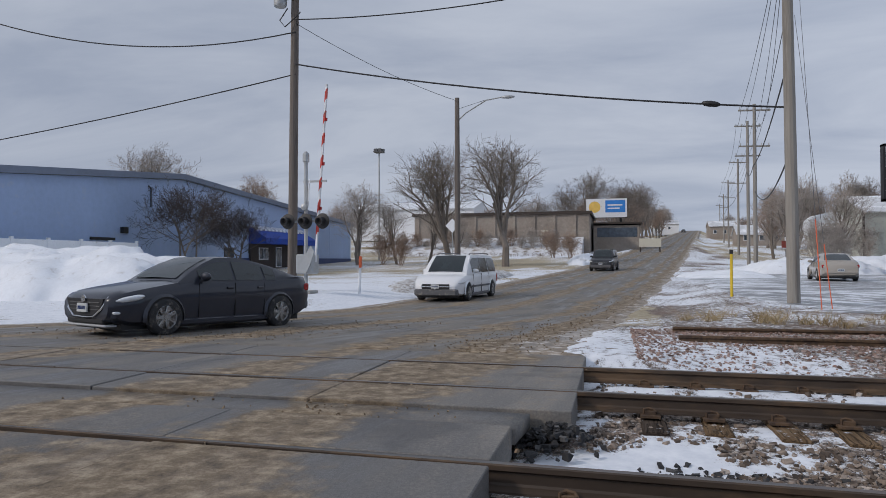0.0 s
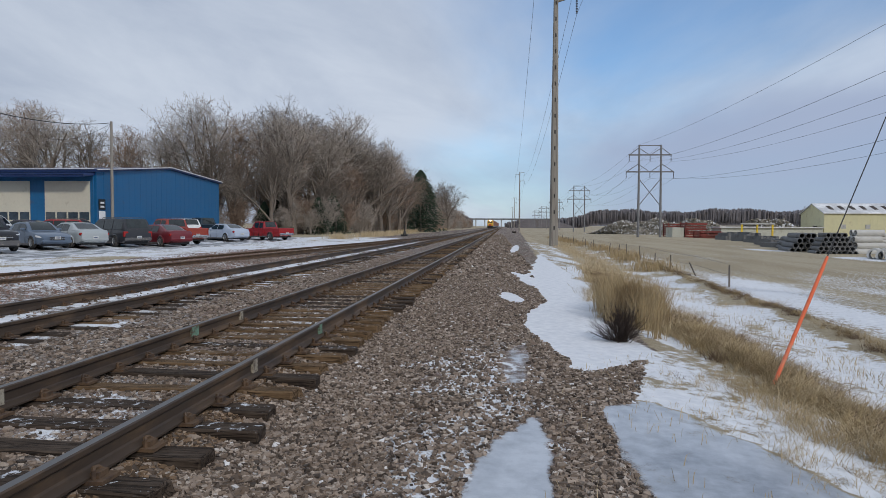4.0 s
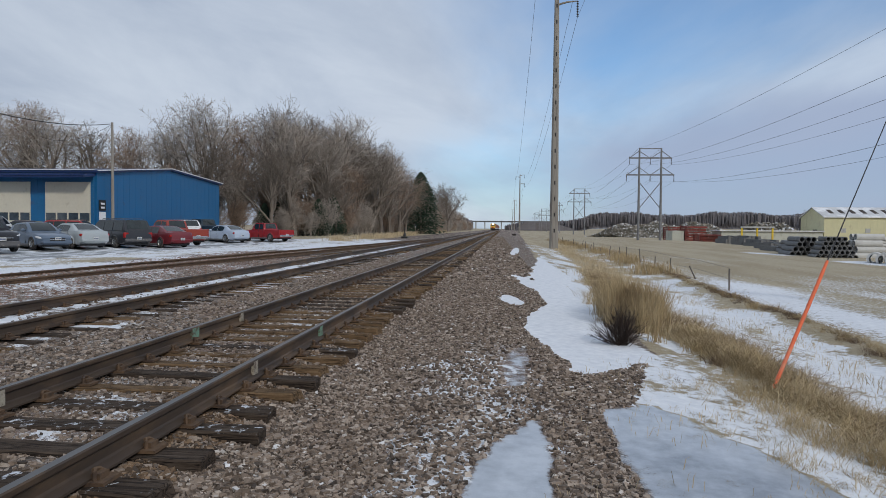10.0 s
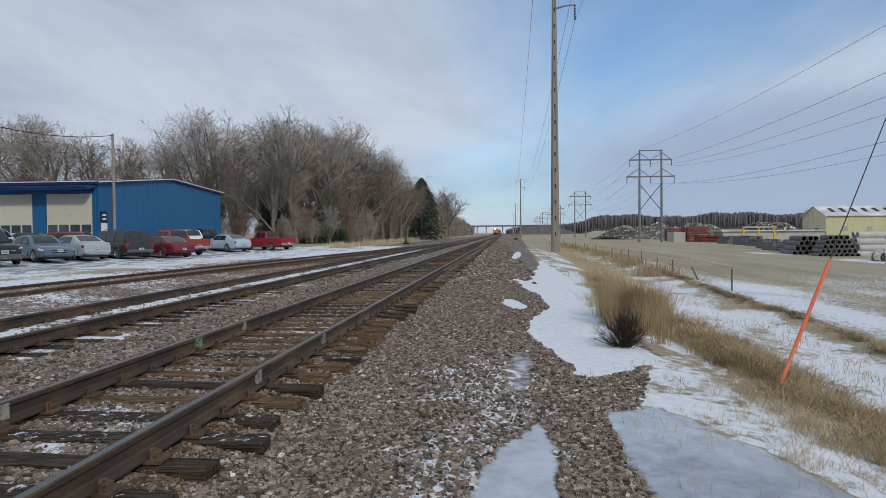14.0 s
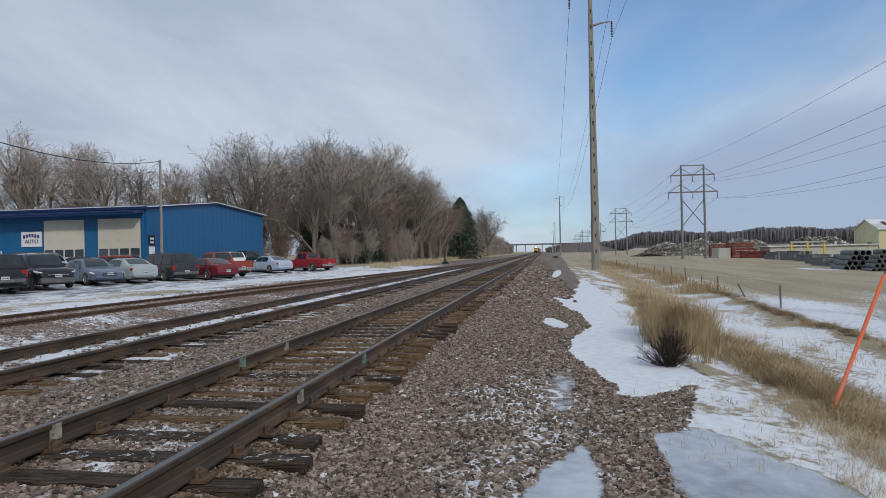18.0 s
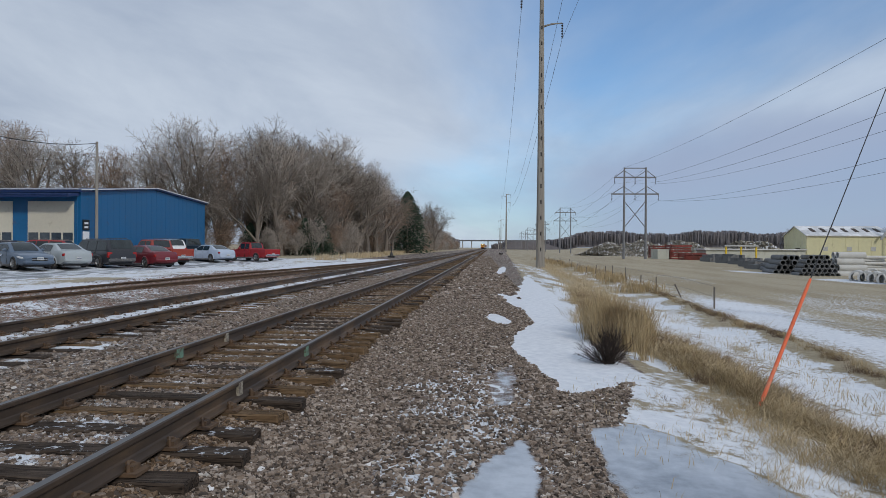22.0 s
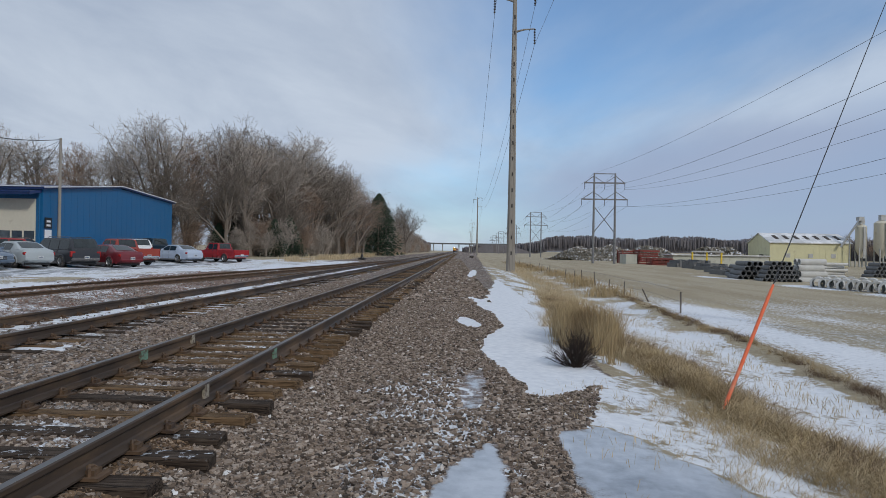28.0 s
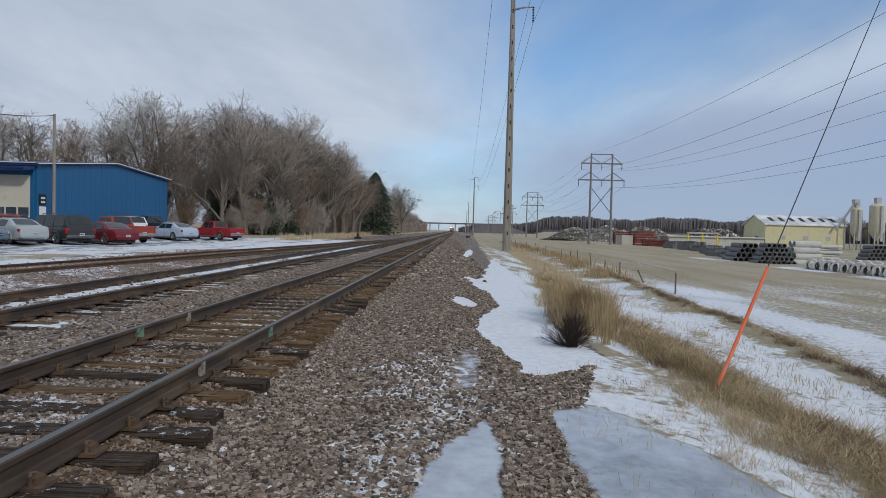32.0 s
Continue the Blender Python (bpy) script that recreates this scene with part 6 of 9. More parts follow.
def make_vehicle(name, kind, color, label, group="", salt=0.35, lamps_on=False, trim_low=None, spokes=5, white_strip=False, category="car"):
    s = CAR[kind]
    L, w, roof, belt, clear = s["L"], s["w"], s["roof"], s["belt"], s["clear"]
    car = thing(name, None, label, category, group)
    body_mat = paint(color, salt)

    def px(t):
        return L / 2 - t * L

    def half(t):
        nose = 1 - 0.22 * max(0, (0.10 - t) / 0.10) ** 2
        tail = 1 - 0.12 * max(0, (t - 0.90) / 0.10) ** 2
        return w * nose * tail * (0.985 + 0.015 * math.sin(math.pi * t))
    shares = sorted({0, 0.012, 0.035, 0.07, 0.12, 0.2, 0.28, 0.33, 0.4, 0.5, 0.6, 0.7, 0.8, 0.86, 0.92, 0.965, 0.988, 1.0} | ({0.601, 0.606} if kind == "pickup" else set()))
    rings = []
    for t in shares:
        zt, h = curve(s["top"], t), half(t)
        zb = clear + 0.10 * max(0, (0.08 - t) / 0.08) + 0.14 * max(0, (t - 0.92) / 0.08)
        mid = zb + (zt - zb) * 0.55
        side = [(h * 0.80, zb), (h * 0.955, zb + 0.07), (h, mid), (h * 0.988, zt - 0.12 * (zt - zb)), (h * 0.93, zt - 0.012), (h * 0.60, zt + 0.02)]
        rings.append([(px(t), y, z) for y, z in side] + [(px(t), -y, z) for y, z in side[::-1]])
    body = part("body", loft(bmesh.new(), rings), body_mat, car, "", 38)
    # cabin
    a, b, c, d = s["cab"]
    wt = w * (0.70 if kind in ("sedan", "wagon", "fastback") else 0.78 if kind != "van" else 0.86)

    def cab_z(t):
        zb0 = curve(s["top"], t)
        if t <= a or t >= d:
            return zb0
        if t < b:
            u = (t - a) / (b - a)
            return zb0 + (roof - 0.02 - zb0) * (1 - (1 - u) ** 1.25)
        if t > c:
            u = (d - t) / (d - c)
            return zb0 + (roof - 0.05 - zb0) * (1 - (1 - u) ** 1.35)
        u = (t - b) / (c - b)
        return roof - 0.02 - 0.03 * u + 0.03 * math.sin(math.pi * u)

    def cab_half(t):
        if t < b:
            return w * 0.90 + (wt - w * 0.90) * max(0, (t - a) / (b - a))
        if t > c:
            return w * 0.88 + (wt - w * 0.88) * max(0, (d - t) / (d - c))
        return wt
    rings = []
    for t in sorted({a + 0.001, a + (b - a) * 0.33, a + (b - a) * 0.66, b, b + (c - b) * 0.2, (b + c) / 2, c - (c - b) * 0.2, c, c + (d - c) * 0.35, c + (d - c) * 0.7, d - 0.001}):
        z0, z1, h1 = curve(s["top"], t) - 0.10, cab_z(t), cab_half(t)
        h0 = half(t) * 0.955
        side = [(h0, z0), (h0, z0 + 0.09), (h1 + (h0 - h1) * 0.12, z1 - 0.12 * (z1 - z0)), (h1, z1 - 0.02), (h1 * 0.75, z1)]
        rings.append([(px(t), y, z) for y, z in side] + [(px(t), -y, z) for y, z in side[::-1]])
    part("cabin", loft(bmesh.new(), rings), body_mat, car, "", 45)

    def pane(name, pts):
        """A sheet of glass 8 mm thick through a grid of points."""
        bm = bmesh.new()
        rows = [[bm.verts.new(p) for p in r] for r in pts]
        for r0, r1 in zip(rows, rows[1:]):
            for k in range(len(r0) - 1):
                bm.faces.new((r0[k], r0[k + 1], r1[k + 1], r1[k]))
        return part(name, bm, "glass", car, "", True)

    def across(t0, t1, lift):
        out = []
        for i in range(5):
            t = t0 + (t1 - t0) * i / 4
            z, h = cab_z(t) + lift, cab_half(t)
            out.append([(px(t) + lift, k * h * 0.80, z - 0.004 * abs(k) * 4) for k in (-1, -0.5, 0, 0.5, 1)])
        return out
    pane("windshield", across(a + 0.10 * (b - a), a + 0.93 * (b - a), 0.014))
    rear = across(c + 0.10 * (d - c), c + 0.86 * (d - c), 0.014)
    pane("rear_window", [[(x - 0.026, y, z) for x, y, z in r] for r in rear])
    for side in (-1, 1):
        n = len(s["doors"])
        for i, (t0, t1) in enumerate(s["doors"]):
            zb0 = belt + 0.035

            def glass_y(t, z):
                base, z1, h1 = curve(s["top"], t) - 0.10, cab_z(t), cab_half(t)
                h0 = half(t) * 0.955
                lo, hi = base + 0.09, z1 - 0.12 * (z1 - base)
                u = min(1.0, max(0.0, (z - lo) / max(0.05, hi - lo)))
                return h0 + (h1 + (h0 - h1) * 0.12 - h0) * u + 0.012
            grid = []
            for j in range(4):
                u = j / 3
                row = []
                for k in range(5):
                    t = t0 + (t1 - t0) * k / 4
                    zt = cab_z(t) - 0.135 * (cab_z(t) - belt) - 0.03
                    z = zb0 + (max(zt, zb0 + 0.02) - zb0) * u
                    row.append((px(t), side * glass_y(t, z), z))
                grid.append(row)
            pane("side_window", grid)
        # doors' seams, handles, mirrors, mouldings
        for t0, t1 in s["doors"][:2]:
            for t in (t0 - 0.005, t1 + 0.005):
                part("door_seam", boxed(px(t) - 0.0035, px(t) + 0.0035, min(side * half(t) * 0.97, side * half(t) * 0.998), max(side * half(t) * 0.97, side * half(t) * 0.998), clear + 0.10, belt - 0.02), "black", car)
            t = t1 - 0.025
            part("door_handle", boxed(px(t) - 0.09, px(t) + 0.06, min(side * half(t) * 0.97, side * (half(t) + 0.025)), max(side * half(t) * 0.97, side * (half(t) + 0.025)), belt - 0.135, belt - 0.095, 0.008), body_mat, car)
        tm = s["doors"][0][0]
        mir = bmesh.new()
        bmesh.ops.create_icosphere(mir, subdivisions=2, radius=1.0)
        mir.transform(pose(px(tm) - 0.06, side * (w + 0.055), belt + 0.10) @ Matrix.Diagonal((0.075, 0.135, 0.085, 1)))
        box(mir, px(tm) - 0.09, px(tm) - 0.01, min(side * w * 0.90, side * (w + 0.03)), max(side * w * 0.90, side * (w + 0.03)), belt + 0.0, belt + 0.06)
        part("mirror", mir, body_mat if kind != "van" else "black", car, "", True)
        low = trim_low if trim_low is not None else "trim"
        part("sill", boxed(px(0.73), px(0.245), min(side * w * 0.93, side * w * 0.985), max(side * w * 0.93, side * w * 0.985), clear - 0.02, clear + 0.09, 0.02), body_mat if kind == "fastback" else low, car)
        if white_strip or kind in ("minivan", "suv"):
            part("side_moulding", boxed(px(0.72), px(0.27), min(side * w * 0.97, side * (w + 0.014)), max(side * w * 0.97, side * (w + 0.014)), clear + 0.30, clear + 0.37, 0.01), "trim", car)
        for t in s["axles"]:
            r = s["wheel"]
            bm = bmesh.new()
            ang = [math.asin(max(-0.98, (clear + 0.02 - r) / (r * 1.17)))]
            lo = ang[0]
            pts = [(px(t) + r * 1.17 * math.cos(q), r + r * 1.17 * math.sin(q)) for q in np.linspace(lo, math.pi - lo, 17)]
            # uncut body: a black disc on it stands in for the well's shaded hollow
            prism(bm, pts, "y", min(side * (w * 0.90), side * (w + 0.006)), max(side * (w * 0.90), side * (w + 0.006)))
            part("wheel_arch", bm, "black", car)
            flare = bmesh.new()
            for q0, q1 in zip(np.linspace(lo * 0.6, math.pi - lo * 0.6, 15)[:-1], np.linspace(lo * 0.6, math.pi - lo * 0.6, 15)[1:]):
                ring = [(px(t) + r * k * math.cos(q), r + r * k * math.sin(q)) for k, q in ((1.13, q0), (1.30, q0), (1.30, q1), (1.13, q1))]
                for inner, outer in ((0, 1),):
                    a0, a1, b1, b0 = [(p[0], p[1]) for p in ring]
                    va = [flare.verts.new((a0[0], side * (w + 0.028), a0[1])), flare.verts.new((a1[0], side * (w - 0.015), a1[1])), flare.verts.new((b1[0], side * (w - 0.015), b1[1])), flare.verts.new((b0[0], side * (w + 0.028), b0[1]))]
                    vb = [flare.verts.new((a0[0], side * (w - 0.05), a0[1])), flare.verts.new((b0[0], side * (w - 0.05), b0[1]))]
                    flare.faces.new(va if side < 0 else va[::-1])
                    flare.faces.new((va[0], va[3], vb[1], vb[0]))
            bmesh.ops.remove_doubles(flare, verts=flare.verts[:], dist=0.0005)
            part("fender_flare", flare, body_mat, car, "", 50)
            wheel_parts(car, px(t), side * (w - 0.052), r, spokes)
        hl = bmesh.new()
        bmesh.ops.create_icosphere(hl, subdivisions=2, radius=1.0)
        zt = curve(s["top"], 0.05)
        hl.transform(pose(px(0.068), side * w * 0.835, zt - 0.115, 0, 10, side * -28) @ Matrix.Diagonal((0.29, 0.15, 0.082 if kind != "fastback" else 0.068, 1)))
        part("headlight", hl, "bulb" if lamps_on else "lamp_clear", car, "clear headlight", True)
        tl = bmesh.new()
        zt = curve(s["top"], 0.98) if "bed" not in s else s["bed"][2]
        tall = 0.09 if kind in ("sedan", "fastback") else 0.20
        box(tl, px(0.995), px(0.955), min(side * w * 0.66, side * w * 0.945), max(side * w * 0.66, side * w * 0.945), zt - 0.10 - 2 * tall * 0.8, zt - 0.08, 0.03)
        part("taillight", tl, "lamp_red", car, "red tail light", True)
    zf = curve(s["top"], 0.02)
    wide = 0.62 if kind in ("sedan", "wagon") else 0.78 if kind == "minivan" else 0.70
    if kind == "fastback":
        shield = [(-0.58, 0.66), (0.58, 0.66), (0.50, 0.50), (0.30, 0.375), (-0.30, 0.375), (-0.50, 0.50)]
        part("grille", prismed(shield, "x", px(0.02), px(-0.004)), "black", car, "black shield-shaped grille")
        part("grille_rim", tubed([(px(0.012), 0.62, 0.70), (px(-0.004), 0.52, 0.49), (px(-0.008), 0.31, 0.36), (px(-0.009), 0, 0.35), (px(-0.008), -0.31, 0.36), (px(-0.004), -0.52, 0.49), (px(0.012), -0.62, 0.70)], 0.016, 6), "chrome", car, "chrome grille rim")
        for zz in (0.47, 0.53, 0.59):
            part("grille_slat", boxed(px(0.0), px(-0.006), -0.46, 0.46, zz, zz + 0.014), "trim", car)
        part("emblem", lathe(bmesh.new(), [(0.01, 0), (0.07, 0), (0.07, 0.02), (0.01, 0.02)], 14, pose(px(-0.006), 0, 0.655, 0, 90)), "chrome", car, "plain round chrome emblem")
        part("air_intake", boxed(px(0.03), px(-0.003), -0.56, 0.56, 0.235, 0.33, 0.02), "black", car)
        part("front_lip", boxed(px(0.04), px(-0.008), -0.68, 0.68, 0.185, 0.225, 0.015), "grey_metal", car, "pale front lip")
        for side in (-1, 1):
            part("fog_lamp", boxed(px(0.045), px(0.012), side * 0.70 - 0.09, side * 0.70 + 0.09, 0.40, 0.45, 0.015), "lamp_clear", car)
    elif kind == "minivan":
        part("cross_bar", boxed(px(0.0), px(-0.014), -0.035, 0.035, zf - 0.27, zf - 0.05, 0.01), "chrome", car, "chrome upright of the grille")
    if kind != "fastback":
        part("grille", boxed(px(0.02), px(-0.006), -w * wide * 0.72, w * wide * 0.72, zf - 0.26, zf - 0.06, 0.03), "black", car, "black grille")
        part("grille_bar", boxed(px(0.0), px(-0.010), -w * wide * 0.74, w * wide * 0.74, zf - 0.175, zf - 0.135, 0.01), "chrome", car)
    part("front_bumper", boxed(px(0.06), px(-0.010 if kind != "fastback" else 0.01), -w * 0.86, w * 0.86, clear + (0.02 if kind in ("minivan", "suv") else 0.10), clear + 0.28, 0.05), "trim" if kind in ("pickup", "suv", "minivan") else body_mat, car)
    part("rear_bumper", boxed(px(1.008), px(0.95), -w * 0.88, w * 0.88, clear + 0.16, clear + 0.36, 0.05), "chrome" if kind == "pickup" else body_mat if kind in ("sedan",) else "trim", car)
    for t, o in ((-0.012, 1), (1.012, -1)):
        zp = clear + (0.24 if kind == "fastback" else 0.30)
        pl = part("number_plate", boxed(px(t) - 0.012, px(t) + 0.012, -0.155, 0.155, zp, zp + 0.15), "plate", car, "pale number plate")
        for k in range(6):
            x0 = px(t) + o * 0.014
            part("print_bar", boxed(x0 - 0.003, x0 + 0.003, -0.12 + 0.042 * k, -0.092 + 0.042 * k, zp + 0.045, zp + 0.105), "dark_blue", pl)
    if "bed" in s:
        t0, t1, zb = s["bed"]
        for side in (-1, 1):
            part("bed_side", boxed(px(t1), px(t0), min(side * w * 0.86, side * w * 0.985), max(side * w * 0.86, side * w * 0.985), 0.62, zb, 0.02), body_mat, car)
        part("tailgate", boxed(px(t1) - 0.02, px(t1) + 0.06, -w * 0.86, w * 0.86, 0.66, zb - 0.02, 0.02), body_mat, car)
        part("bed_front", boxed(px(t0) - 0.05, px(t0), -w * 0.86, w * 0.86, 0.62, zb, 0.01), body_mat, car)
    part("underbody", boxed(px(0.95), px(0.05), -w * 0.78, w * 0.78, clear - 0.06, clear + 0.08), "black", car)
    if kind in ("suv", "minivan", "wagon"):
        for side in (-1, 1):
            part("roof_rail", tubed([(px(b + 0.03), side * wt * 0.86, roof - 0.01), (px(b + 0.06), side * wt * 0.86, roof + 0.05), (px(c - 0.06), side * wt * 0.86, roof + 0.04), (px(c - 0.02), side * wt * 0.86, roof - 0.02)], 0.018, 6), "trim", car)
    return car


def park(car, x, y, heading):
    """Stands a vehicle on the ground, nose along heading in degrees from +x."""
    z = float(land(x, y)) + (0.055 if 4 < x < 70 and 18.5 < y < 50 else 0.0)
    car.matrix_world = pose(x, y, z, 0, 0, heading)
    return car


LOT = "cars parked in the shop's lot"
parked = [
    ("parked_car", "sedan", (0.36, 0.33, 0.29), 10.9, 40.2, 84, "tan silver sedan seen from behind on the icy lot"),
    ("parked_suv", "suv", (0.44, 0.42, 0.38), 16.0, 41.6, -93, "light tan suv facing the tracks by the sign"),
    ("parked_van", "minivan", (0.50, 0.50, 0.50), 20.2, 41.9, 84, "silver minivan parked against the office"),
    ("parked_truck", "pickup", (0.016, 0.026, 0.028), 21.6, 37.4, -86, "dark green pickup truck with chrome bumper"),
    ("parked_truck", "pickup", (0.12, 0.11, 0.10), 26.2, 37.2, -78, "worn grey brown pickup truck"),
    ("parked_car", "fastback", (0.76, 0.77, 0.77), 18.5, 23.4, -95, "white four-door sedan parked beside the rusty siding"),
    ("parked_car", "sedan", (0.42, 0.40, 0.41), 22.1, 25.9, 98, "silver sedan with red tail lights"),
    ("parked_wagon", "wagon", (0.66, 0.65, 0.60), 25.0, 26.2, 98, "white and tan wagon seen from its tail"),
    ("parked_suv", "suv", (0.014, 0.014, 0.02), 28.2, 24.9, 50, "dark suv with tall red tail lights"),
    ("parked_suv", "suv", (0.012, 0.013, 0.018), 31.0, 25.0, -120, "black suv with its nose to the line"),
    ("parked_car", "sedan", (0.10, 0.14, 0.20), 35.6, 25.4, -120, "slate blue sedan between two others"),
    ("parked_car", "sedan", (0.36, 0.40, 0.42), 38.4, 25.0, 60, "pale silver green sedan seen from behind"),
    ("parked_van", "minivan", (0.028, 0.030, 0.036), 41.6, 24.2, 60, "dark grey minivan with silver roof rails"),
    ("parked_car", "sedan", (0.15, 0.018, 0.026), 43.6, 22.3, 60, "dark red sedan seen from its tail"),
    ("parked_truck", "pickup", (0.30, 0.05, 0.035), 47.3, 23.3, 62, "faded red pickup truck with a dented tailgate"),
    ("parked_suv", "suv", (0.76, 0.77, 0.78), 57.0, 27.8, 62, "white suv with roof rack by the shop wall"),
    ("parked_truck", "pickup", (0.02, 0.035, 0.05), 61.0, 27.0, 66, "dark blue pickup truck by the shop's gable"),
    ("parked_car", "sedan", (0.40, 0.47, 0.58), 56.6, 23.3, 60, "light blue sedan at the end of the row"),
    ("parked_truck", "pickup", (0.30, 0.018, 0.022), 59.0, 20.3, 62, "bright red small pickup truck at the row's end"),
    ("parked_suv", "suv", (0.76, 0.77, 0.78), 30.6, 34.6, -80, "white suv facing the tracks in the second row"),
    ("parked_van", "van", (0.78, 0.79, 0.80), 36.8, 35.2, -78, "white full-size van in the second row"),
    ("parked_suv", "suv", (0.03, 0.03, 0.035), 30.6, 40.6, -80, "black suv behind the white suv"),
    ("parked_car", "wagon", (0.28, 0.03, 0.035), 45.8, 31.2, 98, "red wagon by the cream doors"),
    ("parked_suv", "suv", (0.70, 0.71, 0.72), 41.0, 32.6, -84, "white suv behind the silver green sedan"),
    ("parked_car", "sedan", (0.05, 0.045, 0.06), 44.0, 32.4, 98, "dark sedan close to the shop"),
]
made = {}
for name, kind, color, x, y, heading, label in parked:
    key = (kind, color)
    if key in made:
        car = tagged(copy_thing(made[key], Matrix()), label)
    else:
        car = made[key] = make_vehicle(name, kind, color, label, LOT, 0.03)
    if name == "parked_truck" and "small" in label:
        car.scale = (0.9, 0.92, 0.9)
    park(car, x, y, heading)
    if name == "parked_truck" and "small" in label:
        car.matrix_world = car.matrix_world @ Matrix.Diagonal((0.88, 0.92, 0.90, 1))

grey_sedan = make_vehicle("grey_sedan", "fastback", (0.022, 0.025, 0.036), "dark grey four-door sedan driving over the crossing", "", 0.03, False, None, 7)
minivan = make_vehicle("white_minivan", "minivan", (0.74, 0.75, 0.76), "white minivan with dirty bumpers driving towards the crossing", "", 0.12, False, None, 5)
crossover = make_vehicle("dark_crossover", "suv", (0.015, 0.017, 0.022), "dark blue crossover driving down the hill", "", 0.08, False)
far_car = make_vehicle("far_car", "sedan", (0.03, 0.03, 0.035), "small dark car far up the hill road", "", 0.3)

# ---- trees and plants ----
def limb(verts, faces, pts, r0, r1, sides):
    """Adds a tapered branch along pts."""
    b, n = len(verts), len(pts)
    prev = None
    for i, p in enumerate(pts):
        d = (pts[min(i + 1, n - 1)] - pts[max(i - 1, 0)]).normalized()
        u = d.orthogonal().normalized() if prev is None else (prev - d * prev.dot(d)).normalized()
        prev = u
        w = d.cross(u)
        r = r0 + (r1 - r0) * i / (n - 1)
        for k in range(sides):
            a = 2 * math.pi * k / sides
            verts.append(p + u * (r * math.cos(a)) + w * (r * math.sin(a)))
    for i in range(n - 1):
        for k in range(sides):
            faces.append((b + i * sides + k, b + i * sides + (k + 1) % sides, b + (i + 1) * sides + (k + 1) % sides, b + (i + 1) * sides + k))


def grow(seed, height, radius, bole=0.3, limbs=8, lift=0.62, kids=(6, 6, 5), droop=0.0, twig=0.011, stems=1, stem=0.62, girth=0.021):
    """A bare tree: thick wood and fine twigs, as two (vertices, faces) pairs."""
    r = random.Random(seed)
    thick, fine = ([], []), ([], [])

    def branch(start, way, length, rad, level):
        segs = 4 if level < 2 else 3 if level < 3 else 2
        wild = 0.16 if level < 2 else 0.11
        pts, p, d = [start], start.copy(), way.normalized()
        for i in range(segs):
            d = (d + Vector((r.gauss(0, wild), r.gauss(0, wild), r.gauss(0.06 if level < 3 else 0.03 - droop, 0.09)))).normalized()
            p = p + d * (length / segs)
            pts.append(p.copy())
        target = thick if level <= 1 else fine
        limb(target[0], target[1], pts, rad, max(twig * 0.6, rad * (0.42 if level < 3 else 0.3)), (7, 5, 4, 3, 3)[min(level, 4)])
        if level >= len(kids) + 1:
            return
        n = kids[level - 1] if level > 0 else limbs
        for k in range(n):
            t = (0.28 + 0.72 * (k + r.random()) / n) if level > 0 else (bole + (0.98 - bole) * (k + 0.5 * r.random()) / n)
            i = min(int(t * segs), segs - 1)
            q = pts[i].lerp(pts[i + 1], t * segs - i)
            axis = (pts[i + 1] - pts[i]).normalized()
            side = axis.orthogonal().normalized()
            side.rotate(Matrix.Rotation(2.4 * k + r.uniform(-0.5, 0.5), 3, axis))
            if level == 0:
                up = lift + 0.55 * (t - bole)
                out = Vector((side.x, side.y, 0)).normalized() * (1 - up * 0.6) + Vector((0, 0, up))
                size = radius * (1.25 - 0.6 * t) * r.uniform(0.88, 1.05)
                branch(q, out, size, rad * (0.62 - 0.32 * t), 1)
            else:
                out = axis * r.uniform(0.55, 0.9) + side * r.uniform(0.55, 0.95)
                branch(q, out, length * r.uniform(0.42, 0.68) * (1.15 - 0.4 * t), max(twig, rad * (0.50 - 0.2 * t)), level + 1)
    for s in range(stems):
        lean = Vector((r.gauss(0, 0.05 + 0.12 * (stems > 1)), r.gauss(0, 0.05 + 0.12 * (stems > 1)), 1))
        off = Vector((r.gauss(0, 0.25), r.gauss(0, 0.25), 0)) * (stems > 1)
        branch(off + Vector((0, 0, -0.3)), lean, height * (stem if stems == 1 else r.uniform(0.6, 0.9)), height * girth / math.sqrt(stems), 0)
    return thick, fine


def make_tree(label, seed, twigs="bark_grey", group="", name="bare_tree", **shape):
    t = thing(name, None, label, "tree", group)
    thick, fine = grow(seed, **shape)
    part("trunk", thick, "bark", t)
    part("crown", fine, twigs, t, "bare twigs")
    return t


WOODS = "bare woods beyond the shop"
kinds_of_tree = [
    make_tree("tall bare tree with a wide grey crown", 1, "bark_grey", WOODS, height=17, radius=8.0, bole=0.30, limbs=10, lift=0.86, stem=0.6, kids=(7, 6, 6), twig=0.016, girth=0.025),
    make_tree("tall bare tree with upright grey branches", 2, "bark_grey", WOODS, height=18, radius=7.2, bole=0.28, limbs=11, lift=1.06, stem=0.6, kids=(7, 6, 5), twig=0.016, girth=0.024),
    make_tree("bare tree with reddish brown twigs", 3, "bark_warm", WOODS, height=13, radius=5.8, bole=0.20, limbs=12, lift=0.82, stem=0.6, kids=(6, 6, 6), twig=0.015, girth=0.024),
    make_tree("bare tree with grey brown spreading limbs", 4, "bark", WOODS, height=16, radius=8.2, bole=0.26, limbs=10, lift=0.78, stem=0.58, kids=(7, 6, 6), twig=0.016, girth=0.026),
    make_tree("slender bare tree in the thicket", 5, "bark_warm", WOODS, height=15, radius=5.5, bole=0.24, limbs=11, lift=1.1, stem=0.6, kids=(6, 6, 5), twig=0.015, girth=0.022),
]


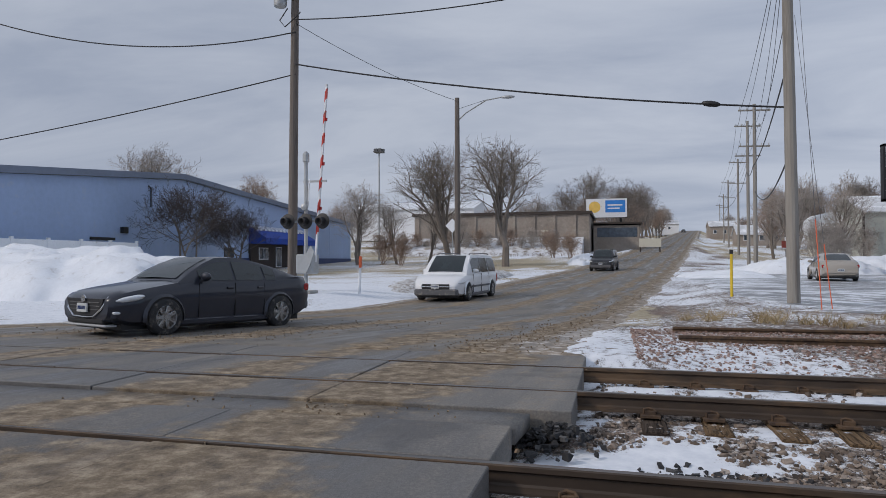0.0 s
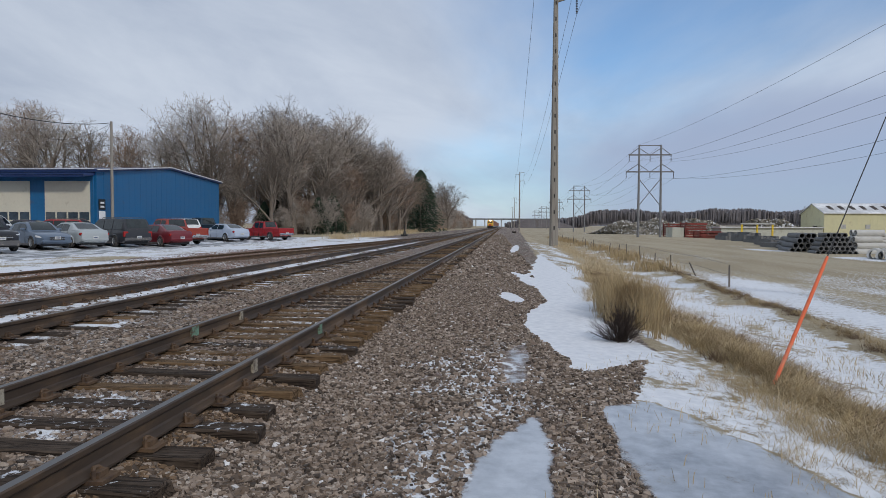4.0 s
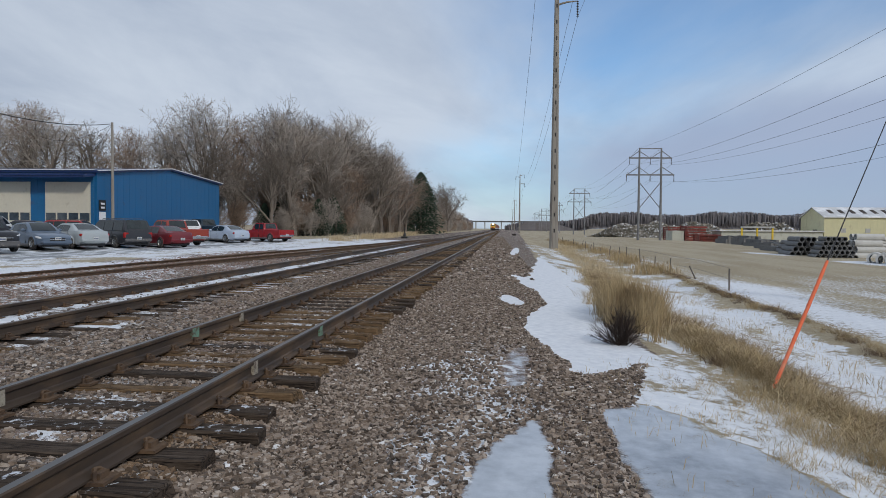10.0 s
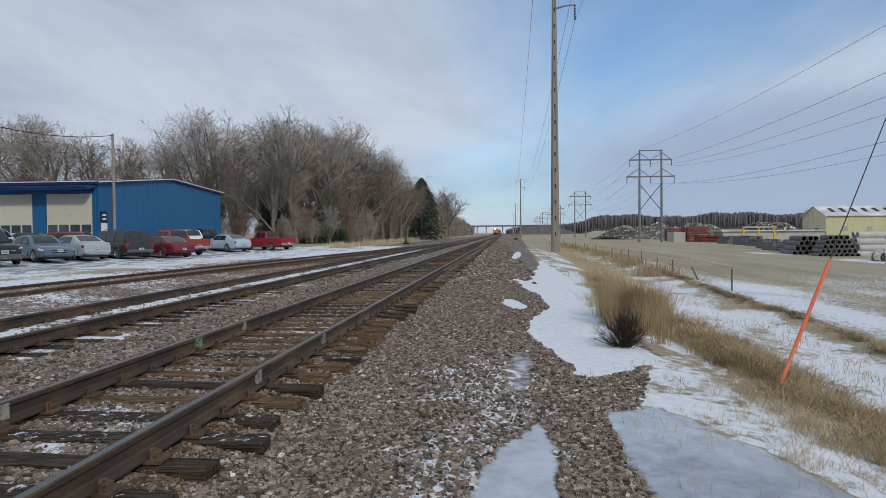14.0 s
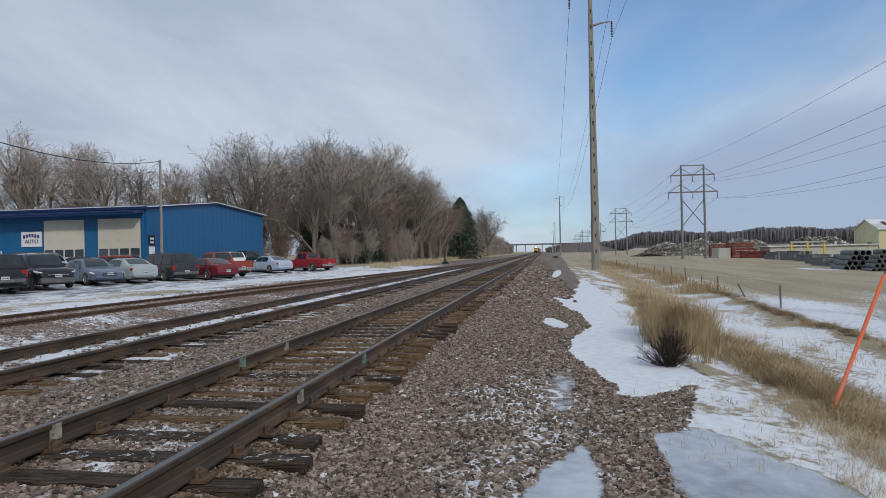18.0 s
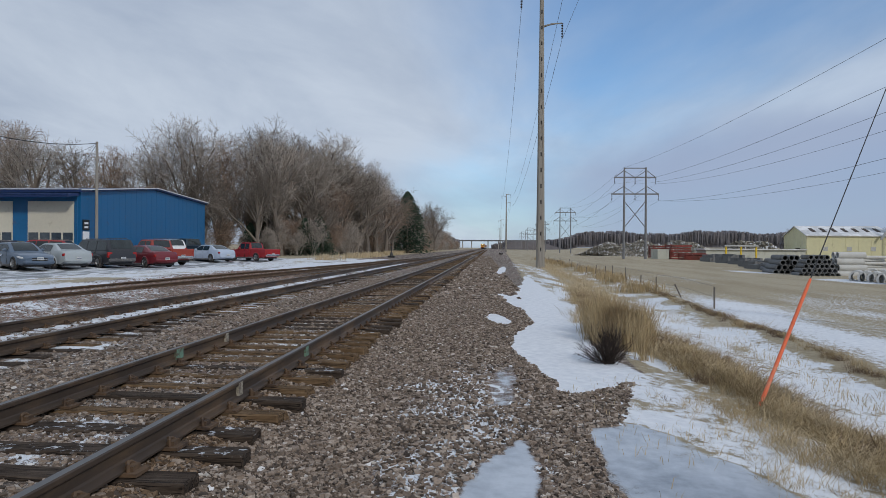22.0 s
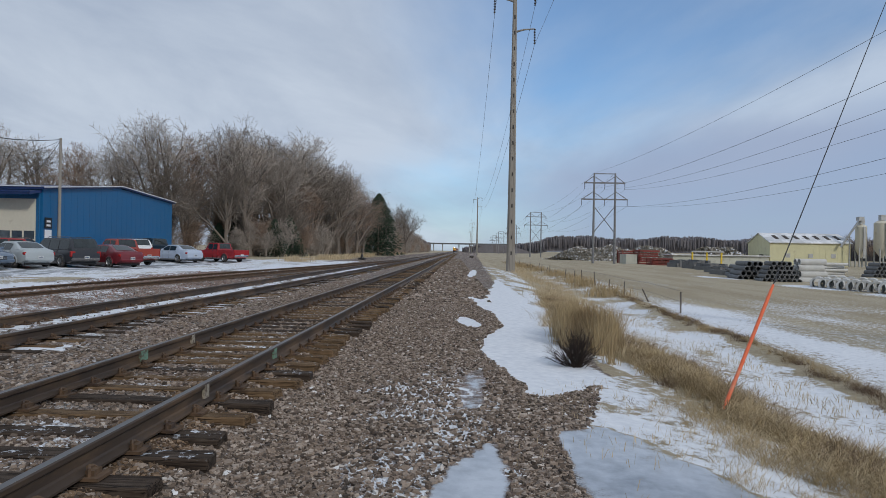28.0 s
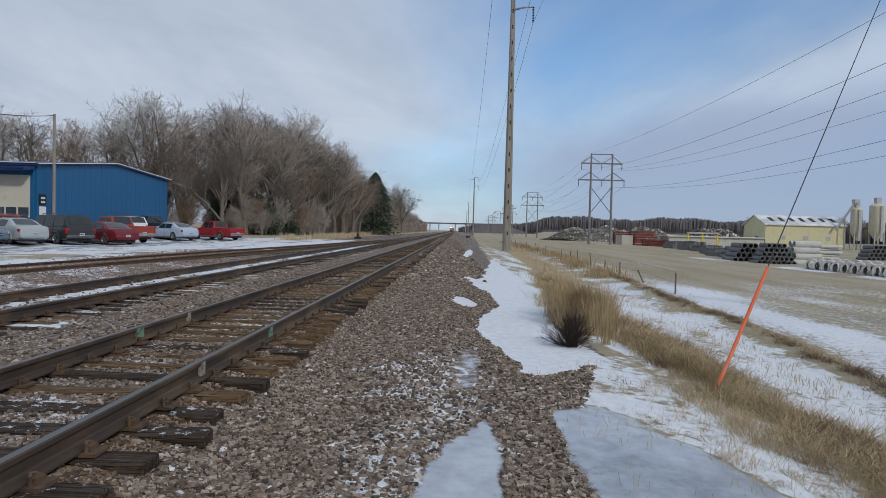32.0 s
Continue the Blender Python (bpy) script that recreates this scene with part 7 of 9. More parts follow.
def make_thicket(seed, twigs):
    """Tangled brush: one mass of thin stems."""
    a, b = grow(seed, height=5.0, radius=2.2, bole=0.08, limbs=8, lift=0.7, kids=(5, 5), twig=0.016, stems=6)
    ob = part("thicket", (a[0] + b[0], a[1] + [tuple(i + len(a[0]) for i in f) for f in b[1]]), twigs)
    return tagged(ob, "tangled brown thicket of thin bare stems", "brush", kind="stuff")


thicket_kinds = [make_thicket(40 + k, "bark_warm" if k % 2 else "bark_grey") for k in range(3)]
for k, (x, y) in enumerate(((86, 26), (92, 24), (99, 22.5), (106, 22), (113, 21.5))):
    kinds_of_tree[k].matrix_world = pose(x, y, float(land(x, y)) - 0.05, 0, 0, 70 * k)
for k, (x, y) in enumerate(((89, 22.5), (95, 21.3), (102, 20.4))):
    thicket_kinds[k].matrix_world = pose(x, y, float(land(x, y)) - 0.05)


def plant(tree, x, y, size=1.0, turn=None, label=""):
    turn = tree_rng.uniform(0, 360) if turn is None else turn
    c = copy_thing(tree, Matrix())
    c.matrix_world = pose(x, y, float(land(x, y)) - 0.05, 0, 0, turn) @ Matrix.Scale(size, 4)
    if label:
        tagged(c, label)
    return c


tree_rng = random.Random(77)
# edge of the woods, from behind the shop along the line
edge = ((150, 18.5), (135, 18.8), (120, 19.2), (108, 19.8), (98, 20.5), (90, 22), (84, 25), (80, 29), (78, 34), (77, 40), (78, 47), (80, 55), (82, 64), (80, 74), (76, 82), (70, 88))
for (xa, ya), (xb, yb) in zip(edge, edge[1:]):
    n = max(2, int(math.hypot(xb - xa, yb - ya) / 3.0))
    for i in range(n):
        t = (i + tree_rng.random()) / n
        x, y = xa + (xb - xa) * t, ya + (yb - ya) * t
        nx, ny = (yb - ya), -(xb - xa)
        l = math.hypot(nx, ny)
        nx, ny = -nx / l, -ny / l
        if nx * 1 + ny * 1 < 0:
            nx, ny = -nx, -ny
        for row in range(2):
            dist = 1.5 + row * 7.5 + tree_rng.uniform(-1.5, 2.5)
            if tree_rng.random() < 0.72:
                plant(tree_rng.choice(kinds_of_tree), x + nx * dist, y + ny * dist, tree_rng.uniform(0.48, 0.74) * (1.0 if x < 110 else 0.85))
        for row in range(2):
            plant(tree_rng.choice(thicket_kinds), x + nx * tree_rng.uniform(-0.5, 4), y + ny * tree_rng.uniform(-0.5, 4), tree_rng.uniform(0.5, 1.05))
# the big trees that make the skyline: place, height, kind
crown_top = [max(v.co.z for c in t.children for v in c.data.vertices) for t in kinds_of_tree]
for x, y, tall, kind in ((80, 68, 15.8, 1), (82, 64.5, 19.2, 1), (84, 61, 17.2, 4), (82, 56, 16.2, 0), (84, 52.5, 15.4, 3), (80, 44.5, 13.6, 4), (82, 41.5, 14.4, 0), (81.5, 35.8, 17.4, 0), (86, 34.2, 16.2, 2), (90, 31, 19.4, 3),
                         (92, 29, 16.5, 2), (95.5, 28, 19.4, 1), (98, 27, 18.6, 3), (100, 24.8, 19.0, 0), (102.5, 24, 17.6, 1), (99, 26.5, 15.5, 2), (104, 21.6, 16.4, 3), (108, 20.5, 16.0, 1), (112, 19, 16.0, 0), (117, 18.4, 14.4, 2), (122, 17.6, 13.9, 3), (129, 17.2, 12.2, 2)):
    plant(kinds_of_tree[kind], x, y, tall / crown_top[kind])
# the woods run on beside the line
x = 152.0
while x < 460:
    for row in range(2):
        plant(tree_rng.choice(kinds_of_tree), x + tree_rng.uniform(-2, 2), 17.0 + 0.012 * (x - 150) + row * 6 + tree_rng.uniform(-1, 2), tree_rng.uniform(0.5, 0.8) if x < 260 else tree_rng.uniform(0.45, 0.7))
    plant(tree_rng.choice(thicket_kinds), x + tree_rng.uniform(-2, 2), 15.5 + tree_rng.uniform(-1, 2), tree_rng.uniform(0.7, 1.2))
    x += 5.5 if x < 260 else 9
big = plant(kinds_of_tree[3], 205, 14.5, 0.95, None, "spreading bare tree at the end of the woods")
# woods at the back of the lot and beyond the hall
for x, y, s in ((66, 92, 0.85), (60, 100, 0.8), (54, 108, 0.8), (48, 112, 0.85), (42, 118, 0.8), (36, 120, 0.85), (62, 110, 0.9), (57, 118, 0.8), (30, 125, 0.8), (26, 128, 0.75)):
    for k in range(3):
        plant(tree_rng.choice(kinds_of_tree), x + tree_rng.uniform(-4, 4), y + tree_rng.uniform(-4, 8), s * tree_rng.uniform(0.85, 1.1))
    plant(tree_rng.choice(thicket_kinds), x + tree_rng.uniform(-4, 4), y - 3, 1.2)
# the single trees
lone = make_tree("large bare tree with arching limbs beyond the garage", 12, "bark", "", height=17, radius=9.0, bole=0.36, limbs=9, lift=0.9, kids=(7, 7, 6), twig=0.014)
lone.matrix_world = pose(60.0, 76.0, float(land(60, 76)), 0, 0, 40)
by_road = make_tree("large bare tree with a forked trunk beside the road", 15, "bark", "bare trees along the road", height=13.5, radius=7.4, bole=0.34, limbs=9, lift=1.05, kids=(7, 7, 6), twig=0.012, stem=0.55, girth=0.030)
by_road.matrix_world = pose(-11.2, 66.0, float(land(-11.2, 66)) + 0.3, 0, 0, 15)
plant(by_road, -17.2, 66.5, 0.93, 150, "tall bare tree with upright branches beside the road")
small = make_tree("small bare tree with fine grey twigs near the warehouse", 16, "bark_grey", "bare trees along the road", height=10.5, radius=4.6, bole=0.2, limbs=9, lift=1.2, kids=(7, 6, 5), twig=0.010)
small.matrix_world = pose(-28.5, 70, float(land(-28.5, 70)), 0, 0, 0)
for x, y, s in ((-24.5, 72, 0.8), (-22.0, 76, 0.85), (-30.5, 76, 0.75), (-20, 82, 0.7)):
    plant(small, x, y, s)
for x, y, s in ((-23, 69, 0.7), (-26, 71, 0.8), (-6.5, 92, 0.75), (-9, 94, 0.8)):
    plant(thicket_kinds[1], x, y, s)
orn = make_tree("low ornamental tree with a dense brown crown before the warehouse", 18, "brown", "ornamental trees at the warehouse", height=4.3, radius=3.1, bole=0.55, limbs=7, lift=0.42, kids=(6, 5, 4), twig=0.010, stems=4, girth=0.034)
orn.matrix_world = pose(-31.0, 42.0, 1.0, 0, 0, 30) @ Matrix.Scale(1.18, 4)
plant(orn, -31.2, 50.0, 1.05, 200).location.z += 0.3
# behind the warehouse and along the hill
for x, y, s in ((-84, 92, 1.2), (-80, 94, 1.25), (-77, 97, 1.25), (-73, 99, 1.2), (-62, 106, 1.2), (-78, 98, 0.9), (-70, 104, 0.8), (-60, 112, 0.8), (-52, 118, 0.8)):
    plant(tree_rng.choice(kinds_of_tree[:3]), x, y, s)
for k in range(16):
    y = 140 + k * 16
    plant(tree_rng.choice(kinds_of_tree), float(road_x(y)) - 9 - tree_rng.uniform(0, 6), y, tree_rng.uniform(0.8, 1.1))
    plant(tree_rng.choice(kinds_of_tree), float(road_x(y)) - 18 - tree_rng.uniform(0, 8), y + 6, tree_rng.uniform(0.8, 1.15))
    if k > 3:
        plant(tree_rng.choice(kinds_of_tree), float(road_x(y)) + 14 + tree_rng.uniform(0, 10), y + 6, tree_rng.uniform(0.4, 0.65))
for x, y, s in ((-25, 134, 0.7), (-18, 138, 0.65), (-8, 136, 0.6), (-14, 134, 0.7), (18, 88, 0.6), (20.5, 92, 0.65), (17.5, 76, 0.5), (23, 80, 0.5)):
    plant(tree_rng.choice(kinds_of_tree), x, y, s)
for k in range(16):
    x = -34 + k * 1.75
    ob = plant(thicket_kinds[k % 3], x, 103 + 3 * tree_rng.random(), tree_rng.uniform(0.35, 0.75))
    ob.location.z = 2.9
for x, y, s in ((15.5, 60, 0.8), (17.5, 63, 0.85), (22.0, 78, 0.9), (24.5, 78, 0.8)):
    plant(thicket_kinds[0], x, y, s)

# dark conifers at the edge of the woods
def conifer(label, seed, height, radius):
    t = thing("conifer", None, label, "tree", "conifers in the woods")
    part("trunk", tubed([(0, 0, -0.3), (0, 0, height * 0.97)], [0.20, 0.02], 6), "bark", t)
    r = random.Random(seed)
    verts, faces = [], []
    for k in range(3400):
        u = r.random() ** 0.75
        z = height * (0.05 + 0.95 * u)
        reach = radius * min(1.0, 1.25 * (1 - u) ** 0.75) * r.uniform(0.35, 1.05) * (0.88 + 0.14 * math.sin(z * 1.7 + 2 * math.sin(3.0 * k))) + 0.08
        a = r.uniform(0, 2 * math.pi)
        c, s = math.cos(a), math.sin(a)
        p = Vector((reach * c, reach * s, z - reach * 0.30))
        out = Vector((c, s, r.uniform(-0.55, 0.15)))
        side = Vector((-s, c, r.uniform(-0.3, 0.3)))
        l, wdt = r.uniform(0.35, 0.75), r.uniform(0.12, 0.26)
        b = len(verts)
        verts += [p - out * l * 0.5, p + side * wdt, p + out * l * 0.6, p - side * wdt, p + Vector((0, 0, wdt * 0.8))]
        faces += [(b, b + 1, b + 4), (b + 1, b + 2, b + 4), (b + 2, b + 3, b + 4), (b + 3, b, b + 4)]
    part("crown", (verts, faces), "needles", t, "dark green needles")
    return t


cedar = conifer("dark green conifer at the edge of the woods", 3, 12, 4.9)
cedar.matrix_world = pose(141, 15.6, float(land(141, 15.6))) @ Matrix.Scale(1.08, 4)
for x, y, s in ((146, 17.5, 0.8), (92, 30, 0.5), (88.5, 23.5, 0.42), (92, 22.5, 0.48), (96, 22.5, 0.38), (83, 29, 0.35), (74.5, 45, 0.62)):
    plant(cedar, x, y, s, None, "small dark conifer among bare trees" if s < 0.7 else "")


# ---- grass ----
def blades(name, count, spread, tall, lean, width, seed, material, label):
    r = np.random.RandomState(seed)
    x, y = spread(r, count)
    n = len(x)
    z = land(x, y)
    h = tall * r.uniform(0.45, 1.15, n)
    a = r.uniform(0, 2 * math.pi, n)
    bend = lean * r.uniform(0.2, 1.3, n) * h
    bx, by = np.cos(a) * bend + 0.25 * bend, np.sin(a) * bend
    w = width * r.uniform(0.6, 1.3, n)
    sx_, sy_ = -np.sin(a + 0.8) * w, np.cos(a + 0.8) * w
    zero = np.zeros(n)
    v = np.stack([np.stack([x - sx_, y - sy_, z - 0.03], -1), np.stack([x + sx_, y + sy_, z - 0.03], -1),
                  np.stack([x + 0.35 * bx + sx_ * 0.7, y + 0.35 * by + sy_ * 0.7, z + 0.62 * h], -1), np.stack([x + 0.35 * bx - sx_ * 0.7, y + 0.35 * by - sy_ * 0.7, z + 0.62 * h], -1),
                  np.stack([x + bx, y + by, z + h * (1 - 0.25 * lean)], -1)], 1)
    i = np.arange(n)[:, None] * 5
    quads = (i + np.array([[0, 1, 2, 3]])).tolist()
    tris = (i + np.array([[3, 2, 4]])).tolist()
    ob = part(name, (v.reshape(-1, 3).tolist(), quads + tris), material)
    return tagged(ob, label, "grass", kind="stuff")


def band(x0, x1, mid, half, clump, power=1.0, shift=0.0):
    """Blades along a line, in clumps."""
    def spread(r, count):
        x = x0 + (x1 - x0) * r.uniform(0, 1, count) ** power
        y = mid(x) - 0.17 + half * r.normal(0, 0.5, count)
        keep = fbm(x, y, clump, 3, 4.0 + shift) > r.uniform(-0.35, 0.55, count)
        return x[keep], y[keep]
    return spread


def tufts(name, spots, each, tall, reach, width, seed, material, label, droop=0.5):
    """Bunches of arching blades. spots: x, y and size of every bunch."""
    r = np.random.RandomState(seed)
    spots = np.repeat(np.asarray(spots, float), each, 0)
    n = len(spots)
    size = spots[:, 2] * r.uniform(0.55, 1.2, n)
    a = r.uniform(0, 2 * math.pi, n)
    x, y = spots[:, 0] + r.normal(0, 0.09, n) * spots[:, 2], spots[:, 1] + r.normal(0, 0.09, n) * spots[:, 2]
    z = land(x, y) - 0.02
    out = reach * size * r.uniform(0.1, 1.3, n)
    h, d = tall * size, droop * r.uniform(0.2, 1.6, n)
    wx, wy = -np.sin(a + 0.9) * width, np.cos(a + 0.9) * width
    kink = r.normal(0, 0.12, n)
    rows = []
    for u, thin in ((0.0, 1.0), (0.42, 0.9), (0.78, 0.6), (1.0, 0.0)):
        bx, by = np.cos(a + kink * u * 3) * out * u ** 1.4, np.sin(a + kink * u * 3) * out * u ** 1.4
        bz = h * (u - 0.5 * d * u ** 3)
        ws = (1, -1) if thin else (0,)
        rows += [np.stack([x + bx + k * thin * wx, y + by + k * thin * wy, z + bz], -1) for k in ws]
    v = np.stack(rows, 1)
    i = np.arange(n)[:, None] * 7
    f = (i + np.array([[0, 1, 3, 2]])).tolist() + (i + np.array([[2, 3, 5, 4]])).tolist() + (i + np.array([[4, 5, 6]])).tolist()
    ob = part(name, (v.reshape(-1, 3).tolist(), f), material)
    return tagged(ob, label, "grass", kind="stuff")


def strip(x0, x1, mid, half, count, lo, hi, seed, power=1.0):
    """Places and sizes of bunches along a line of the plan."""
    r = np.random.RandomState(seed)
    x = x0 + (x1 - x0) * r.uniform(0, 1, count) ** power
    y = mid(x) - 0.17 - SKEW * x + half * np.clip(r.normal(0, 0.55, count), -1.2, 1.2)
    patch = fbm(x, y, 0.9, 3, 44.0 + seed)
    keep = patch > r.uniform(-0.75, 0.25, count)
    return np.stack([x, y, r.uniform(lo, hi, count) * (1 + 0.35 * patch)], -1)[keep]


# the ditch: matted bunches, olive, straw and bleached blades through one another
for mat, count, seed, tone in (("straw", 300, 1, "golden"), ("straw_pale", 190, 2, "bleached"), ("weed", 120, 3, "brown")):
    tufts("dry_grass", strip(3.6, 11.5, lambda x: grass_line(x) - 0.05, 0.46, int(count * 0.8), 0.7, 1.15, seed), 75, 0.33, 0.34, 0.0026, 50 + seed, mat, tone + " matted grass along the ditch", 0.9)
    tufts("dry_grass", strip(10.8, 30, lambda x: grass_line(x) - 0.1, 0.75, int(count * 0.95), 0.8, 1.3, seed + 10), 50, 0.25, 0.30, 0.0042, 60 + seed, mat, tone + " grass behind the bush", 0.6)
tufts("dry_grass", strip(3.8, 7.6, lambda x: grass_line(x) + 0.12, 0.7, 170, 0.6, 1.1, 31), 70, 0.31, 0.36, 0.0024, 81, "straw", "matted olive grass in the ditch", 1.0)
tufts("dry_grass", strip(3.8, 7.6, lambda x: grass_line(x) + 0.1, 0.75, 110, 0.5, 1.0, 32), 60, 0.28, 0.36, 0.0022, 82, "straw_pale", "bleached grass lying in the ditch", 1.1)
tall_r = np.random.RandomState(5)
clump = np.stack([12.7 + tall_r.normal(0, 0.75, 95), -2.75 + tall_r.normal(0, 0.22, 95), tall_r.uniform(0.7, 1.15, 95)], -1)
tufts("dry_grass", clump, 70, 0.80, 0.26, 0.0036, 71, "straw", "tall golden grass clump beside the bush", 0.35)
tufts("dry_grass", clump[:40], 40, 0.72, 0.32, 0.0036, 72, "straw_pale", "tall bleached grass clump beside the bush", 0.4)
tufts("dry_grass", strip(3.6, 8.6, lambda x: -2.15 - 0.03 * x, 0.40, 60, 0.4, 0.9, 21), 22, 0.24, 0.26, 0.0020, 73, "straw_pale", "thin bleached grass in the snow by the path", 0.8)
tufts("dry_grass", strip(3.6, 7.0, lambda x: -2.6 - 0.02 * x, 0.35, 34, 0.5, 0.9, 22), 34, 0.26, 0.28, 0.0020, 74, "straw", "matted grass in the snow by the path", 1.0)
tufts("dry_grass", strip(7.5, 40, lambda x: weed_line(x), 0.22, 230, 0.5, 1.0, 23, 1.3), 40, 0.22, 0.30, 0.0036, 75, "weed", "brown dead weeds matted along the fence row", 1.0)
tufts("dry_grass", strip(7.5, 34, lambda x: weed_line(x), 0.32, 150, 0.5, 1.0, 24, 1.3), 30, 0.30, 0.30, 0.0036, 76, "straw", "dry grass in the fence row", 0.9)
tufts("dry_grass", strip(0.6, 17, lambda x: 15.5 + 0.4 * np.sin(x * 1.3), 0.8, 200, 0.5, 1.2, 25), 34, 0.34, 0.40, 0.006, 77, "straw", "matted dry grass between the siding and the lot", 0.9)
blades("dry_grass", 4200, band(4, 24, lambda x: -5.4 - 0.03 * x, 1.3, 0.7, 1.2, 5.0), 0.16, 1.4, 0.0045, 13, "straw_pale", "thin pale grass in the snowy ditch")
blades("dry_grass", 14000, band(22, 95, lambda x: grass_line(x) - 0.6 - SKEW * x, 1.3, 2.0, 1.2, 4.0), 0.36, 0.9, 0.008, 4, "straw_pale", "tall pale grass beside the line")
blades("dry_grass", 9000, band(34, 130, lambda x: weed_line(x) + 0.6 - SKEW * x, 1.2, 3.0, 1.2, 5.0), 0.6, 0.5, 0.018, 5, "straw", "tall dry grass along the fence")
blades("dry_grass", 16000, band(64, 210, lambda x: 15.6 + 0.006 * (x - 64) + 0.8 * np.sin(x * 0.05), 1.7, 4.0, 1.3, 8.0), 0.75, 0.5, 0.022, 7, "straw_pale", "tall pale grass at the edge of the woods")
blades("dry_grass", 7000, band(-34, -7, lambda x: 104 + 0 * x, 3.0, 3.0, 1.0, 9.0), 0.6, 0.6, 0.03, 8, "weed", "brown weeds on the bank below the brick building")
blades("dry_grass", 500, band(2.2, 9, lambda x: -0.9 - 0.1 * x, 0.9, 0.7, 1.0, 11.0), 0.13, 1.2, 0.003, 9, "straw_pale", "thin dead grass stalks in the snow")

# dark little bush in the snow, and single dead stalks
def fan_bush(seed, count, height):
    """Stiff stems fanning out of one root, each with short side twigs."""
    r = random.Random(seed)
    stems, twigs = ([], []), ([], [])
    for k in range(count):
        a, tilt = r.uniform(0, 2 * math.pi), r.uniform(0.1, 1.25)
        d = Vector((math.cos(a) * math.sin(tilt), math.sin(a) * math.sin(tilt), math.cos(tilt)))
        l = height * r.uniform(0.6, 1.05) * (1.0 - 0.25 * tilt)
        p, pts = Vector((r.gauss(0, 0.05), r.gauss(0, 0.05), -0.03)), []
        for i in range(5):
            pts.append(p.copy())
            d = (d + Vector((r.gauss(0, 0.07), r.gauss(0, 0.07), r.gauss(0.04, 0.05)))).normalized()
            p = p + d * l / 4
        limb(stems[0], stems[1], pts, 0.0055, 0.0016, 4)
        for j in range(9):
            i = r.randrange(1, 4)
            q = pts[i].lerp(pts[i + 1], r.random())
            side = (pts[i + 1] - pts[i]).normalized() * 0.9 + Vector((r.gauss(0, 0.45), r.gauss(0, 0.45), r.gauss(0.1, 0.3)))
            limb(twigs[0], twigs[1], [q, q + side.normalized() * r.uniform(0.06, 0.17) * height / 0.7], 0.0026, 0.0010, 3)
    return stems, twigs


bush = thing("dead_bush", pose(10.1, -2.02, float(land(10.1, -2.02))), "small dark brown dead bush standing in snow", "bush")
bt, bf = fan_bush(61, 150, 0.62)
part("stem", bt, "dark_twig", bush)
part("brushwood", bf, "dark_twig", bush, "dark brown twigs")
for k, (x, y, h) in enumerate(((7.7, -2.35, 0.55), (6.5, -5.0, 0.75), (5.0, -3.8, 0.6), (6.9, -2.2, 0.3), (6.3, -4.5, 0.5))):
    st = thing("dead_stalk", pose(x, y, float(land(x, y))), "thin dead weed stalk with bare side shoots", "weed", "dead stalks by the path")
    a, b = grow(80 + k, h, 0.16, bole=0.25, limbs=7, lift=0.7, kids=(3,), twig=0.0016)
    part("stem", (a[0] + b[0], a[1] + [tuple(i + len(a[0]) for i in f) for f in b[1]]), "weed", st)
dark_weed = thing("dead_bush", pose(170, -5.0, float(land(170, -5.0))), "dark weed clump beside the line", "bush")
bt, bf = grow(66, 0.8, 0.35, bole=0.02, limbs=8, lift=0.6, kids=(5, 4), twig=0.02, stems=4)
part("stem", bt, "brown", dark_weed)
part("brushwood", bf, "brown", dark_weed)


# far wooded hills
def ridge_of_trees(name, pts, height, seed, label, wide=1.1, per_metre=7):
    """A far wood: a crowd of slim uneven crowns before a closed thicket."""
    r = random.Random(seed)
    verts, faces = [], []

    def tall(x, y):
        return height * (0.86 + 0.10 * math.sin(x * 0.031 + y * 0.043) + 0.05 * math.sin(x * 0.11 - y * 0.17))
    for (xa, ya, za), (xb, yb, zb) in zip(pts, pts[1:]):
        length = math.hypot(xb - xa, yb - ya)
        n = max(2, int(length / 2.5))
        for i in range(n + 1):
            t = i / n
            x, y, z = xa + (xb - xa) * t, ya + (yb - ya) * t, za + (zb - za) * t
            b, top = len(verts), z + tall(x, y) * r.uniform(0.70, 0.82)
            verts += [(x - 4, y, z - 2), (x + r.uniform(1, 3), y, (z + top) / 2), (x + r.uniform(5, 7), y, top), (x + 14, y, z - 2)]
            if i:
                faces += [(b - 4 + k, b + k, b + k + 1, b - 3 + k) for k in range(3)]
        for i in range(int(length * per_metre)):
            t = r.random()
            x, y, z = xa + (xb - xa) * t + r.uniform(-6, 9), ya + (yb - ya) * t + r.uniform(-2, 2), za + (zb - za) * t
            h, w = tall(x, y) * r.uniform(0.72, 1.0), wide * r.uniform(0.5, 1.6)
            b, lean = len(verts), r.uniform(-0.6, 0.6) * wide
            verts.append((x, y, z - 1))
            for k in range(4):
                q = 1.5708 * k + i
                verts.append((x + w * math.cos(q) * r.uniform(0.7, 1.3), y + lean * 0.5 + w * math.sin(q) * r.uniform(0.7, 1.3), z + h * r.uniform(0.84, 0.97)))
            verts.append((x, y + lean, z + h))
            for k in range(4):
                j = (k + 1) % 4
                faces += [(b, b + 1 + j, b + 1 + k), (b + 5, b + 1 + k, b + 1 + j)]
    return tagged(part(name, (verts, faces), "far_woods", None), label, "woods", kind="stuff")


